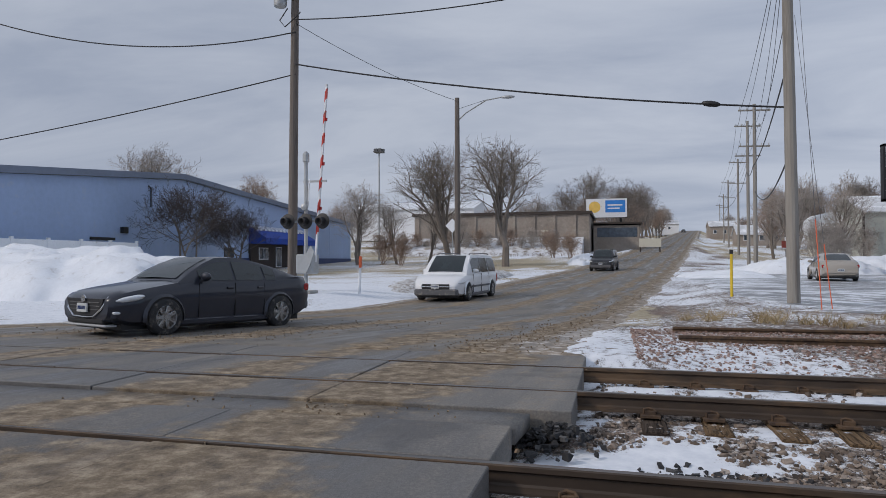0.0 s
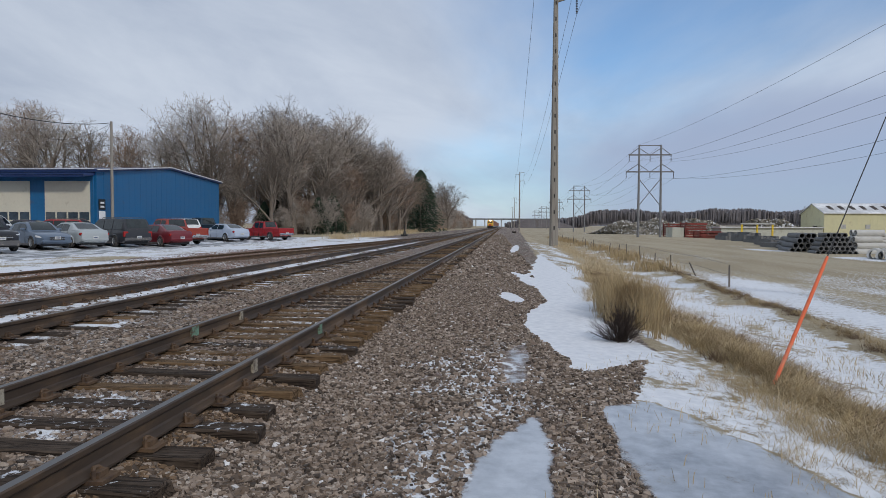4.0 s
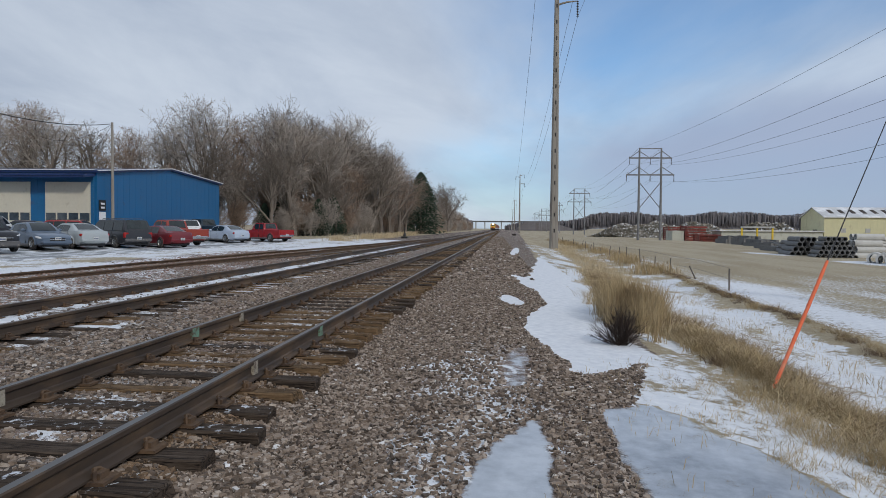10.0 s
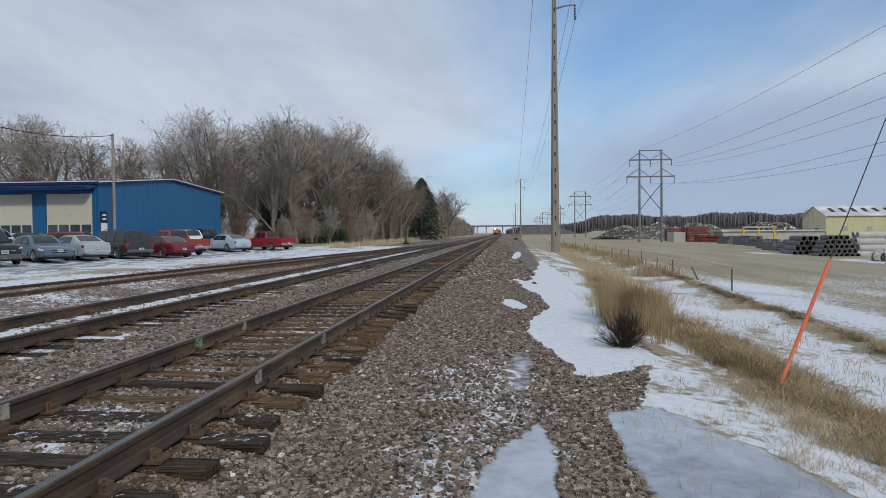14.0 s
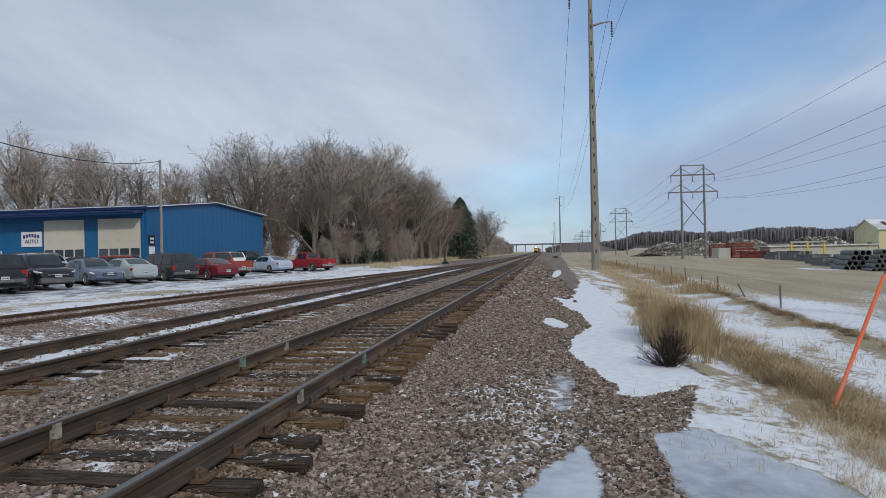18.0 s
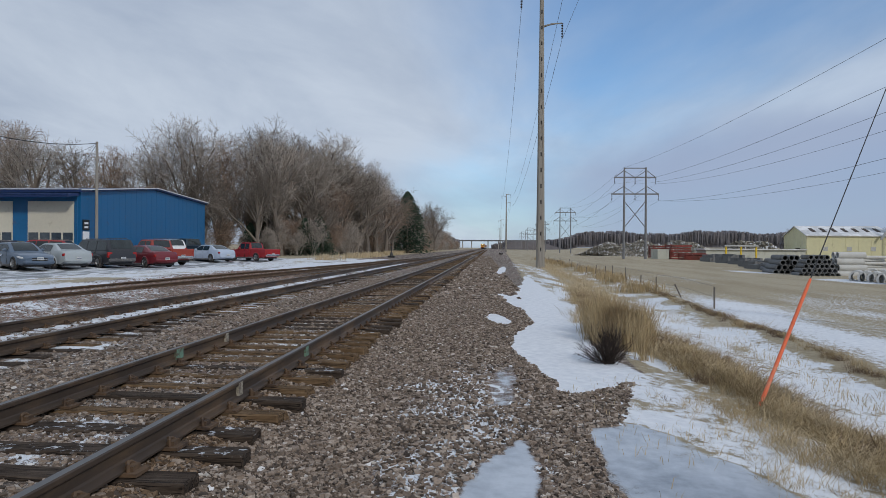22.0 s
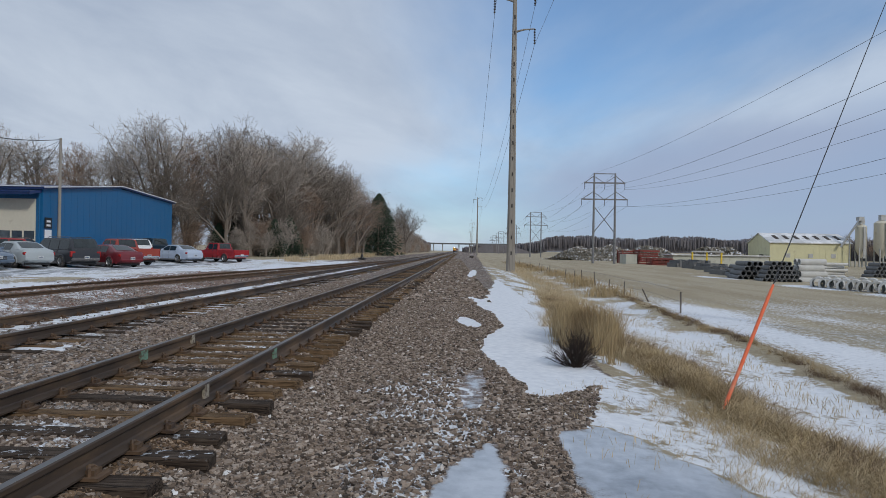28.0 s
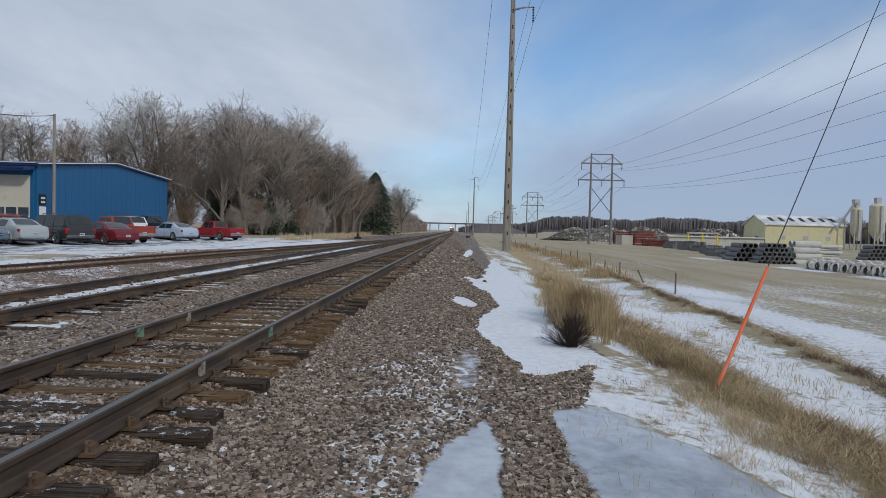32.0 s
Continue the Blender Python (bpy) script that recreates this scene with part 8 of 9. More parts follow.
ridge_of_trees("far_woods", ((935, -15, -10), (925, -55, -9), (910, -85, -5), (891, -125, 4), (873, -218, 5), (846, -308, 5), (809, -394, 5), (755, -490, 4), (690, -578, 3)), 21, 2, "far wooded hills under a grey haze")
ridge_of_trees("far_woods", ((300, -134, -1), (262, -150, -1), (230, -160, -1), (200, -165, -1)), 9, 3, "bare woods behind the works", 0.5, 14)
for k in range(22):
    t = (k + tree_rng.random()) / 22
    plant(tree_rng.choice(kinds_of_tree), 300 - 105 * t, -132 - 32 * t, tree_rng.uniform(0.5, 0.68))
ridge_of_trees("far_woods", ((700, 26, 0), (600, 24, 0), (520, 22, 0), (460, 21, 0)), 9, 4, "far trees along the line")

# ---- poles, wires, signals, signs ----
def wire(a, b, sag, radius, material="cable", name="cable", label="black overhead cable", n=24, group=""):
    a, b = Vector(a), Vector(b)
    pts = [a.lerp(b, i / n) - Vector((0, 0, 4 * sag * (i / n) * (1 - i / n))) for i in range(n + 1)]
    ob = part(name, tubed(pts, radius, 5), material)
    return tagged(ob, label, "cable", group)


def insulator(parent, top, length, r=0.09):
    """A string of discs hanging from top."""
    n = max(4, int(length / 0.16))
    prof = []
    for i in range(n):
        z = -length * i / n
        prof += [(0.025, z), (r, z - length / n * 0.35), (r * 0.9, z - length / n * 0.55), (0.025, z - length / n * 0.7)]
    return part("insulator", lathe(bmesh.new(), prof, 8, Matrix.Translation(top)), "brown", parent, "brown disc insulator")


TRANSMISSION = "transmission poles along the line"


def line_pole(x, y, height, label):
    """Tall concrete pole with step holes and staggered arms; returns the wires' ends."""
    p = thing("transmission_pole", pose(x, y, float(land(x, y)) - 0.4), label, "utility pole", TRANSMISSION)
    part("shaft", loft(bmesh.new(), [[(s * 0.5 * a, s * 0.5 * b, z) for a, b in ((-1, -0.6), (-0.6, -1), (0.6, -1), (1, -0.6), (1, 0.6), (0.6, 1), (-0.6, 1), (-1, 0.6))] for z, s in ((0, 0.95), (height * 0.5, 0.68), (height, 0.40))]), "wood_pole", p, "weathered grey shaft")
    z = 2.2
    while z < height - 3:
        s = 0.95 - 0.55 * z / height
        part("step_hole", boxed(-s * 0.5 - 0.012, -s * 0.5 + 0.02, -0.07, 0.07, z, z + 0.42), "black", p)
        z += 1.75
    ends = []
    for k, (side, zz) in enumerate(((-1, height - 4.6), (1, height - 1.2), (-1, height + 2.0), (1, height - 8.0))[:3]):
        if zz > height:
            zz = height - 0.3
            side = -1
        tip = (0, side * 2.25, zz + 0.15)
        part("arm", tubed([(0, 0, zz - 0.25), (0, side * 1.1, zz + 0.05), tip], [0.13, 0.10, 0.06], 8), "wood_pole", p, "short curved bracket arm")
        insulator(p, tip, 1.75, 0.13)
        ends.append((x, y + side * 2.25, float(land(x, y)) - 0.4 + zz + 0.15 - 1.75))
    return ends


pole_spots = ((-190, -1.5, 30.5), (74.8, -6.6, 31.9), (348, -12.5, 30.5), (660, -18.5, 30.5), (960, -24.5, 30.5))
ends = [line_pole(x, y, h, "tall weathered pole with bracket arms beside the line" if x < 100 else "far tall pole with bracket arms") for x, y, h in pole_spots]
for a, b in zip(ends, ends[1:]):
    for p, q in zip(a, b):
        wire(p, q, 5.0, 0.022 if a is not ends[0] else 0.016, "wire", "power_line", "thin power line between tall poles", 28, "power lines along the railway")

H_FRAME = "h-frame pylons across the field"


def h_frame(x, y, label):
    p = thing("h_frame_pylon", pose(x, y, float(land(x, y)) - 0.3), label, "pylon", H_FRAME)
    top, spread_ = 20.6, 2.4
    for s in (-1, 1):
        part("leg", tubed([(0, s * spread_, 0), (0, s * spread_ * 0.98, top)], [0.30, 0.19], 9), "pylon_wood", p, "weathered blue-grey pole")
        part("knee_brace", tubed([(0, s * spread_, top - 0.6), (0, s * 4.5, top - 2.2)], 0.09, 5), "pylon_wood", p)
        part("knee_brace", tubed([(0, s * spread_, top - 4.1), (0, s * 5.1, top - 5.9)], 0.09, 5), "pylon_wood", p)
        part("inner_brace", tubed([(0, s * spread_, top - 0.7), (0, 0.1 * s, top - 2.2)], 0.08, 5), "pylon_wood", p)
        part("inner_brace", tubed([(0, s * spread_, top - 4.3), (0, 0.1 * s, top - 5.9)], 0.08, 5), "pylon_wood", p)
        part("cross_brace", tubed([(0.05 * s, s * spread_, top - 7.4), (0.05 * s, -s * spread_, top - 13.4)], 0.10, 5), "pylon_wood", p)
    part("top_tie", boxed(-0.07, 0.07, -spread_, spread_, top - 0.25, top - 0.05), "pylon_wood", p)
    out = []
    for half, z in ((4.6, top - 2.2), (5.2, top - 5.9)):
        part("crossarm", boxed(-0.12, 0.12, -half, half, z - 0.15, z + 0.15), "pylon_wood", p)
        for yy in (-half + 0.1, 0, half - 0.1):
            insulator(p, (0, yy, z - 0.15), 1.3, 0.13)
            out.append((x, y + yy, float(land(x, y)) - 0.3 + z - 1.45))
    for s in (-1, 1):
        out.append((x, y + s * spread_, float(land(x, y)) - 0.3 + top))
    return out


frames_h = [h_frame(x, y, "wooden h-frame pylon with two crossarms standing in the field" if x < 200 else "far wooden h-frame pylon") for x, y in ((-5, -31.5), (151.2, -34.0), (300.5, -37.0), (450, -40), (600, -43), (750, -46))]
for a, b in zip(frames_h, frames_h[1:]):
    for k, (p, q) in enumerate(zip(a, b)):
        if a is frames_h[0] and k in (5, 6):
            continue
        wire(p, q, 3.2 if k < 6 else 2.2, 0.020 if a is not frames_h[0] else 0.017, "wire", "power_line", "thin power line between pylons", 26, "power lines over the field")


def utility_pole(x, y, height, r, material, label, arms=(), lean=(0, 0), name="utility_pole", group="utility poles along the road", base=None):
    z = float(land(x, y)) if base is None else base
    p = thing(name, pose(x, y, z), label, "utility pole", group)
    part("shaft", tubed([(0, 0, -0.5), (lean[0] * 0.5, lean[1] * 0.5, height * 0.5), (lean[0], lean[1], height)], [r, r * 0.87, r * 0.72], 12), material, p, "", )
    for zz, half, direction in arms:
        c, s = math.cos(radians(direction)), math.sin(radians(direction))
        bm = boxed(-half, half, -0.05, 0.05, zz - 0.06, zz + 0.06)
        bm.transform(pose(lean[0] * zz / height, lean[1] * zz / height, 0, 0, 0, direction))
        arm = part("crossarm", bm, material, p)
        for k in (-0.92, -0.45, 0.45, 0.92):
            part("pin_insulator", tubed([(c * half * k, s * half * k, zz + 0.06), (c * half * k, s * half * k, zz + 0.26)], [0.05, 0.03], 6), "grey_metal", arm)
    return p


# the pole by the lot and the pole behind the gate
utility_pole(4.66, 21.55, 12.8, 0.185, "wood_pole", "grey round pole at the corner of the lot", (), (-0.10, 0.1))
gpole = utility_pole(-13.0, 23.95, 14.2, 0.20, "dark_pole", "dark wooden pole behind the crossing gate with a transformer", (), (0.05, 0.2))
part("transformer", lathe(bmesh.new(), [(0.02, 0), (0.24, 0.03), (0.26, 0.1), (0.26, 0.75), (0.20, 0.85), (0.02, 0.88)], 14, pose(-0.45, -0.15, 11.4)), "grey_metal", gpole, "grey transformer can", True)
part("bracket", boxed(-0.5, 0.1, -0.15, -0.05, 11.7, 11.82), "grey_metal", gpole)
loops = tubed([(-0.2, 0, 11.4), (-0.5, -0.1, 10.9), (-0.25, -0.15, 10.6), (0.25, -0.1, 11.0), (0.35, 0, 11.2)], 0.025, 5)
part("cable_loop", loops, "cable", gpole)
G, R = Vector((-12.85, 23.95, 0)), Vector((4.62, 21.6, 0))
Z_LOW = 9.15
wire((G.x, G.y, Z_LOW), (R.x, R.y, 5.85), 0.28, 0.030, label="thick black cable across the road")
splice = thing("splice_case", None, "black cable splice case hanging over the road", "cable splice")
d = Vector((R.x - G.x, R.y - G.y, 5.85 - Z_LOW))
bm = bmesh.new()
bmesh.ops.create_icosphere(bm, subdivisions=2, radius=1.0)
pos_s = Vector((G.x, G.y, Z_LOW)) + d * 0.875 - Vector((0, 0, 4 * 0.25 * 0.875 * 0.125))
bm.transform(Matrix.Translation(pos_s) @ d.to_track_quat("X", "Z").to_matrix().to_4x4() @ Matrix.Diagonal((0.30, 0.11, 0.10, 1)))
part("case", bm, "black", splice, "", True)
wire((G.x, G.y, 10.45), (-34, 21.0, 15.2), 2.1, 0.026, label="black cable running off beside the road")
wire((G.x, G.y, 8.75), (-50, 26.0, 5.8), 0.5, 0.026, label="lower black cable running off beside the road")
wire((G.x, G.y, 10.95), (9.5, 22.2, 12.6), 1.0, 0.024, label="black cable crossing over the tracks")
LT = Vector((-8.6, 34.1, 9.75))
wire((G.x, G.y, 10.8), LT, 0.25, 0.012, label="thin cable to the street lamp")

lamp = thing("street_lamp", pose(LT.x, LT.y, float(land(LT.x, LT.y))), "wooden street lamp pole with a long bracket arm", "street lamp")
h = LT.z + 0.15 - float(land(LT.x, LT.y))
part("shaft", tubed([(0, 0, -0.4), (0, 0, h)], [0.17, 0.12], 10), "dark_pole", lamp)
part("arm", tubed([(0, 0, h - 1.25), (0.5, -0.1, h - 0.85), (1.6, -0.15, h - 0.25), (2.5, -0.2, h - 0.15)], 0.035, 6), "grey_metal", lamp)
part("stay", tubed([(0, 0, h - 0.6), (1.7, -0.15, h - 0.2)], 0.012, 5), "wire", lamp)
bm = bmesh.new()
bmesh.ops.create_icosphere(bm, subdivisions=2, radius=1.0, matrix=pose(2.75, -0.22, h - 0.17) @ Matrix.Diagonal((0.38, 0.15, 0.09, 1)))
part("lamp_head", bm, "grey_metal", lamp, "", True)

for x, y, hh in ((10.4, 58.0, 13.4), (12.0, 70.0, 14.0), (16.2, 101, 13.5), (20.5, 138, 13.0), (26.5, 185, 12.5), (34, 245, 12.0)):
    utility_pole(x, y, hh, 0.17, "wood_pole", "grey utility pole with crossarms along the hill road", ((hh - 0.5, 1.25, 10), (hh - 3.4, 1.2, 10)))
spots = [(4.68, 21.6, 12.6)] + [(x, y, float(land(x, y)) + hh) for x, y, hh in ((10.4, 58.0, 13.4), (12.0, 70.0, 14.0), (16.2, 101, 13.5), (20.5, 138, 13.0), (26.5, 185, 12.5), (34, 245, 12.0))]
for (xa, ya, za), (xb, yb, zb) in zip(spots, spots[1:]):
    for off, dz in ((-1.1, -0.3), (-0.5, -0.3), (0.5, -0.3), (1.1, -0.3), (0.1, -3.2), (-0.15, -5.0)):
        wide = 0.0 if ya < 30 else off
        wire((xa + wide * 0.9, ya, za + dz), (xb + off * 0.9, yb, zb + dz), 0.55, 0.013 if dz > -4 else 0.028, "cable", "power_line", "power line along the hill road", 14, "power lines along the hill road")
wire((4.75, 21.6, 4.9), (10.4, 58, 6.8), 1.2, 0.030, label="sagging black cable to the next road pole")
# behind the eye the road line goes on
wire((4.7, 21.4, 12.3), (-1.5, -30, 13.0), 0.9, 0.012, "cable", "power_line", "power line along the road", 16, "power lines along the hill road")

# pole in the shop's lot, with its cable
utility_pole(50.2, 29.6, 9.2, 0.13, "wood_pole", "slim grey pole before the shop", (), (0, 0), "utility_pole", "")
wire((4.75, 21.5, 10.6), (50.2, 29.6, 9.15), 2.6, 0.026, label="black service cable sagging to the shop's pole", n=32)
wire((50.2, 29.6, 9.1), (55.5, 36, 6.4), 0.4, 0.016, label="black service cable into the shop")
wire((50.2, 29.6, 9.1), (70.5, 50, 11.0), 0.8, 0.014, label="thin cable running into the woods")

# guy wires of the corner pole, with orange guards
for gx, gy, top in ((4.62, 18.6, 11.8), (4.95, 18.9, 8.6)):
    gz = float(land(gx, gy))
    guy = thing("guy_wire", None, "steel guy wire with a faded orange guard", "guy wire", "guy wires")
    a, b = Vector((gx, gy, gz)), Vector((4.75, 21.5, top))
    part("strand", tubed([a, b], 0.007, 5), "wire", guy)
    part("guard", tubed([a, a.lerp(b, 0.20)], 0.013, 6), "guard", guy, "orange plastic guard")

# the near guy with its long orange guard, anchored in the ditch
GB = Vector((7.69, -3.28, -0.49))
GW = Vector((8.85, -4.37, 0.89)) - GB
guy = thing("guy_wire", None, "steel guy wire leaving the ditch with a long orange guard", "guy wire", "guy wires")
part("strand", tubed([GB + GW * 0.9, GB + GW * 9.6], 0.0085, 6), "cable", guy)
n = 10
part("guard", tubed([GB + GW * (k / n) for k in range(n + 1)], [0.024] + [0.022] * (n - 1) + [0.017], 10), "guard", guy, "faded orange plastic guard", True)
part("anchor_rod", tubed([GB - GW * 0.1, GB + GW * 0.12], 0.012, 6), "rust", guy)
for t in (0.35, 0.62):
    part("guard_clip", tubed([GB + GW * t, GB + GW * (t + 0.008)], 0.0245, 10), "guard", guy)
far_anchor = GB + GW * 9.6
utility_pole(far_anchor.x, far_anchor.y, far_anchor.z + 1.3 - float(land(far_anchor.x, far_anchor.y)), 0.2, "wood_pole", "utility pole that the guy wire holds", (), (0, 0), "utility_pole", "")

# ---- crossing gate beyond the road ----
gate = thing("crossing_gate", pose(-11.98, 23.1, float(land(-11.98, 23.1))), "railroad crossing signal with lights and a raised striped gate arm", "crossing gate")
part("foundation", boxed(-0.35, 0.35, -0.35, 0.35, -0.2, 0.12, 0.02), "concrete", gate)
part("mast", tubed([(0, 0, 0.1), (0, 0, 5.2)], 0.075, 10), "grey_metal", gate)
part("mast_cap", lathe(bmesh.new(), [(0.03, 5.0), (0.13, 5.05), (0.13, 5.35), (0.05, 5.45)], 10), "grey_metal", gate)
part("mechanism", boxed(-0.30, 0.42, -0.28, 0.28, 0.75, 1.5, 0.05), "grey_metal", gate, "gate mechanism case")
part("counterweight", prismed([(-0.10, 0.85), (0.15, 0.75), (0.34, 1.1), (0.50, 1.6), (0.36, 1.82), (0.10, 1.4)], "y", -0.36, -0.28), "grey_metal", gate)
part("crossbar", boxed(-0.1, 0.85, -0.03, 0.03, 4.25, 4.33), "grey_metal", gate)
part("light_bar", boxed(-0.75, 0.75, -0.04, 0.04, 2.72, 2.80), "grey_metal", gate)
for k in (-0.72, 0.02, 0.72):
    unit = part("signal_light", lathe(bmesh.new(), [(0.02, -0.06), (0.30, -0.05), (0.30, -0.02), (0.16, 0.0), (0.16, 0.25), (0.12, 0.26), (0.02, 0.10)], 18, pose(k, -0.12, 2.76, 90, 0, -10)), "black", gate, "black flashing light with backing disc", 30)
    part("lens", lathe(bmesh.new(), [(0.01, 0.04), (0.14, 0.05), (0.13, 0.09), (0.01, 0.12)], 14, pose(k, -0.14, 2.76, 90, 0, -10)), "brown", unit)
cb = part("crossbuck", boxed(-0.6, 0.6, 0.06, 0.09, 3.72, 3.95), "white", gate, "white crossbuck seen from behind")
cb.data.transform(pose(0, 0, 3.83, 0, 0, -62) @ pose(0, 0, 0, 0, 45, 0) @ pose(0, 0, -3.83))
cb2 = part("crossbuck", boxed(-0.6, 0.6, 0.095, 0.12, 3.72, 3.95), "white", gate, "white crossbuck seen from behind")
cb2.data.transform(pose(0, 0, 3.83, 0, 0, -62) @ pose(0, 0, 0, 0, -45, 0) @ pose(0, 0, -3.83))
part("bell", lathe(bmesh.new(), [(0.02, 0), (0.14, 0.03), (0.12, 0.12), (0.02, 0.15)], 12, pose(0, -0.1, 3.3, 90)), "grey_metal", gate)
arm = part("gate_arm", boxed(0.36, 0.42, -0.05, 0.05, 1.2, 8.0), "white", gate, "upright red and white gate arm")
for k in range(7):
    z = 2.2 + k * 0.85
    bm = prismed([(0.354, z), (0.426, z + 0.16), (0.426, z + 0.55), (0.354, z + 0.39)], "y", -0.056, 0.056)
    part("red_stripe", bm, "red", arm)
for k in range(3):
    part("arm_lamp", tubed([(0.46, 0, 3.2 + k * 1.7), (0.46, 0, 3.32 + k * 1.7)], 0.05, 8), "lamp_red", arm)
arm.data.transform(pose(0.4, 0, 1.2) @ pose(0, 0, 0, 0, 4, 0) @ pose(-0.4, 0, -1.2))
for o in arm.children:
    o.data.transform(pose(0.4, 0, 1.2) @ pose(0, 0, 0, 0, 4, 0) @ pose(-0.4, 0, -1.2))
marker = thing("white_marker_post", pose(-10.4, 24.6, float(land(-10.4, 24.6))), "white marker post with an orange top beside the road", "marker post")
part("post", tubed([(0, 0, -0.2), (0.05, 0, 1.35)], 0.06, 8), "white", marker)
part("band", tubed([(0.046, 0, 1.05), (0.06, 0, 1.5)], 0.065, 8), "guard", marker)

# ---- signal on the lot's side, seen from behind ----
sig = thing("crossing_signal", pose(8.55, 14.25, float(land(8.55, 14.25))), "steel crossing signal mast with a black hooded light, seen from behind", "crossing signal")
part("mast", tubed([(0, 0, -0.1), (0.03, 0, 3.05)], 0.06, 10), "grey_metal", sig)
part("mast_cap", lathe(bmesh.new(), [(0.02, 3.05), (0.08, 3.06), (0.08, 3.15), (0.02, 3.18)], 8), "grey_metal", sig)
part("arm", boxed(-0.75, 0.35, -0.03, 0.03, 2.30, 2.36), "grey_metal", sig)
head = part("light_head", loft(bmesh.new(), [[(x - 0.62, y, z) for x, z in ((-0.30, 2.62), (-0.22, 2.42), (0.16, 2.40), (0.26, 2.55), (0.26, 2.82), (0.15, 2.94), (-0.32, 2.90))] for y in (-0.1, 0.02)]), "black", sig, "black backing plate")
part("hood", lathe(bmesh.new(), [(0.16, 0), (0.19, 0.03), (0.19, 0.32), (0.17, 0.32)], 14, pose(-0.50, 0.0, 2.68, -90, 0, 0)), "black", head)
part("stem", tubed([(-0.62, 0, 2.33), (-0.62, 0, 2.45)], 0.03, 6), "grey_metal", sig)
part("control_box", boxed(-0.20, 0.10, -0.12, 0.12, 0.82, 1.30, 0.02), "grey_metal", sig)
for a, b in ((-0.38, -0.1), (-0.2, 0.25), (0.2, -0.2)):
    part("leg", tubed([(a, b, 0), (0, 0, 0.85)], 0.025, 6), "grey_metal", sig)
part("lens_bracket", boxed(0.05, 0.35, -0.02, 0.02, 2.85, 2.90), "grey_metal", sig)
derail = thing("derail", None, "yellow painted derail on the rusty siding", "derail")
dy = float(siding_y(9.2))
part("block", prismed([(9.15, -0.10), (9.75, -0.10), (9.6, 0.02), (9.3, 0.05)], "y", dy + 0.55, dy + 1.0), "derail_yellow", derail)
part("tie_plate", boxed(9.1, 9.8, dy + 0.5, dy + 1.25, -0.16, -0.10, 0.02), "derail_yellow", derail)
derail = thing("derail", None, "yellow painted ties further along the siding", "derail")
dy = float(siding_y(11.6))
for k in range(2):
    part("tie_board", boxed(11.3 + 0.7 * k, 11.52 + 0.7 * k, dy + 0.2, dy + 1.3, -0.16, -0.09, 0.02), "derail_yellow", derail)
part("lever", tubed([(11.9, dy + 1.1, -0.05), (12.0, dy + 1.2, 0.28)], 0.02, 6), "derail_yellow", derail)

# ---- shop sign ----
sg = thing("pylon_sign", pose(10.25, 27.5, float(land(10.25, 27.5))), "white shop sign in a dark green frame on one post", "sign")
sz0 = -float(land(10.25, 27.5))
part("post", boxed(-0.10, 0.10, -0.10, 0.10, -0.2, 3.55 + sz0), "black", sg, "dark green square post")
panel_up = part("upper_panel", boxed(-1.14, 1.14, -0.12, 0.12, 4.02 + sz0, 5.46 + sz0), "white", sg, "white upper panel with a dark oval mark")
panel_low = part("name_panel", boxed(-1.14, 1.14, -0.12, 0.12, 3.46 + sz0, 3.98 + sz0), "white", sg, "white name panel")
for x0, x1, z0, z1 in ((-1.2, 1.2, 5.44, 5.52), (-1.2, 1.2, 3.40, 3.48), (-1.2, -1.12, 3.4, 5.5), (1.12, 1.2, 3.4, 5.5), (-1.14, 1.14, 3.96, 4.04)):
    part("frame", boxed(x0, x1, -0.15, 0.15, z0 + sz0, z1 + sz0), "black", sg)
bm = bmesh.new()
ring = []
for k in range(40):
    a = 2 * math.pi * k / 40
    fat = 0.10 + 0.10 * max(0, -math.cos(a + 0.5))
    ring.append(((0.92 * math.cos(a), 0.36 * math.sin(a)), ((0.92 - fat) * math.cos(a) + 0.03, (0.36 - fat * 0.55) * math.sin(a))))
va = [(bm.verts.new((o[0], -0.128, o[1] + 4.78 + sz0)), bm.verts.new((i[0], -0.128, i[1] + 4.78 + sz0))) for o, i in ring]
for k in range(40):
    bm.faces.new((va[k][0], va[(k + 1) % 40][0], va[(k + 1) % 40][1], va[k][1]))
part("oval_mark", bm, "black", panel_up, "dark oval swoosh")
for k in range(6):
    part("print_bar", boxed(-0.46 + 0.19 * k, -0.32 + 0.19 * k, -0.128, -0.12, 4.74 + sz0, 4.90 + sz0), "black", panel_up)
part("print_bar", boxed(0.12, 0.62, -0.128, -0.12, 4.60 + sz0, 4.67 + sz0), "black", panel_up)
for k in range(6):
    part("print_bar", boxed(-1.02 + 0.185 * k, -0.89 + 0.185 * k, -0.128, -0.12, 3.60 + sz0, 3.84 + sz0), "black", panel_low)
text_part("AUTO", 0.34, Matrix(((1, 0, 0, 0.60), (0, 0, -1, -0.126), (0, 1, 0, 3.72 + sz0), (0, 0, 0, 1))), "black", panel_low, 0.004, 1.05)

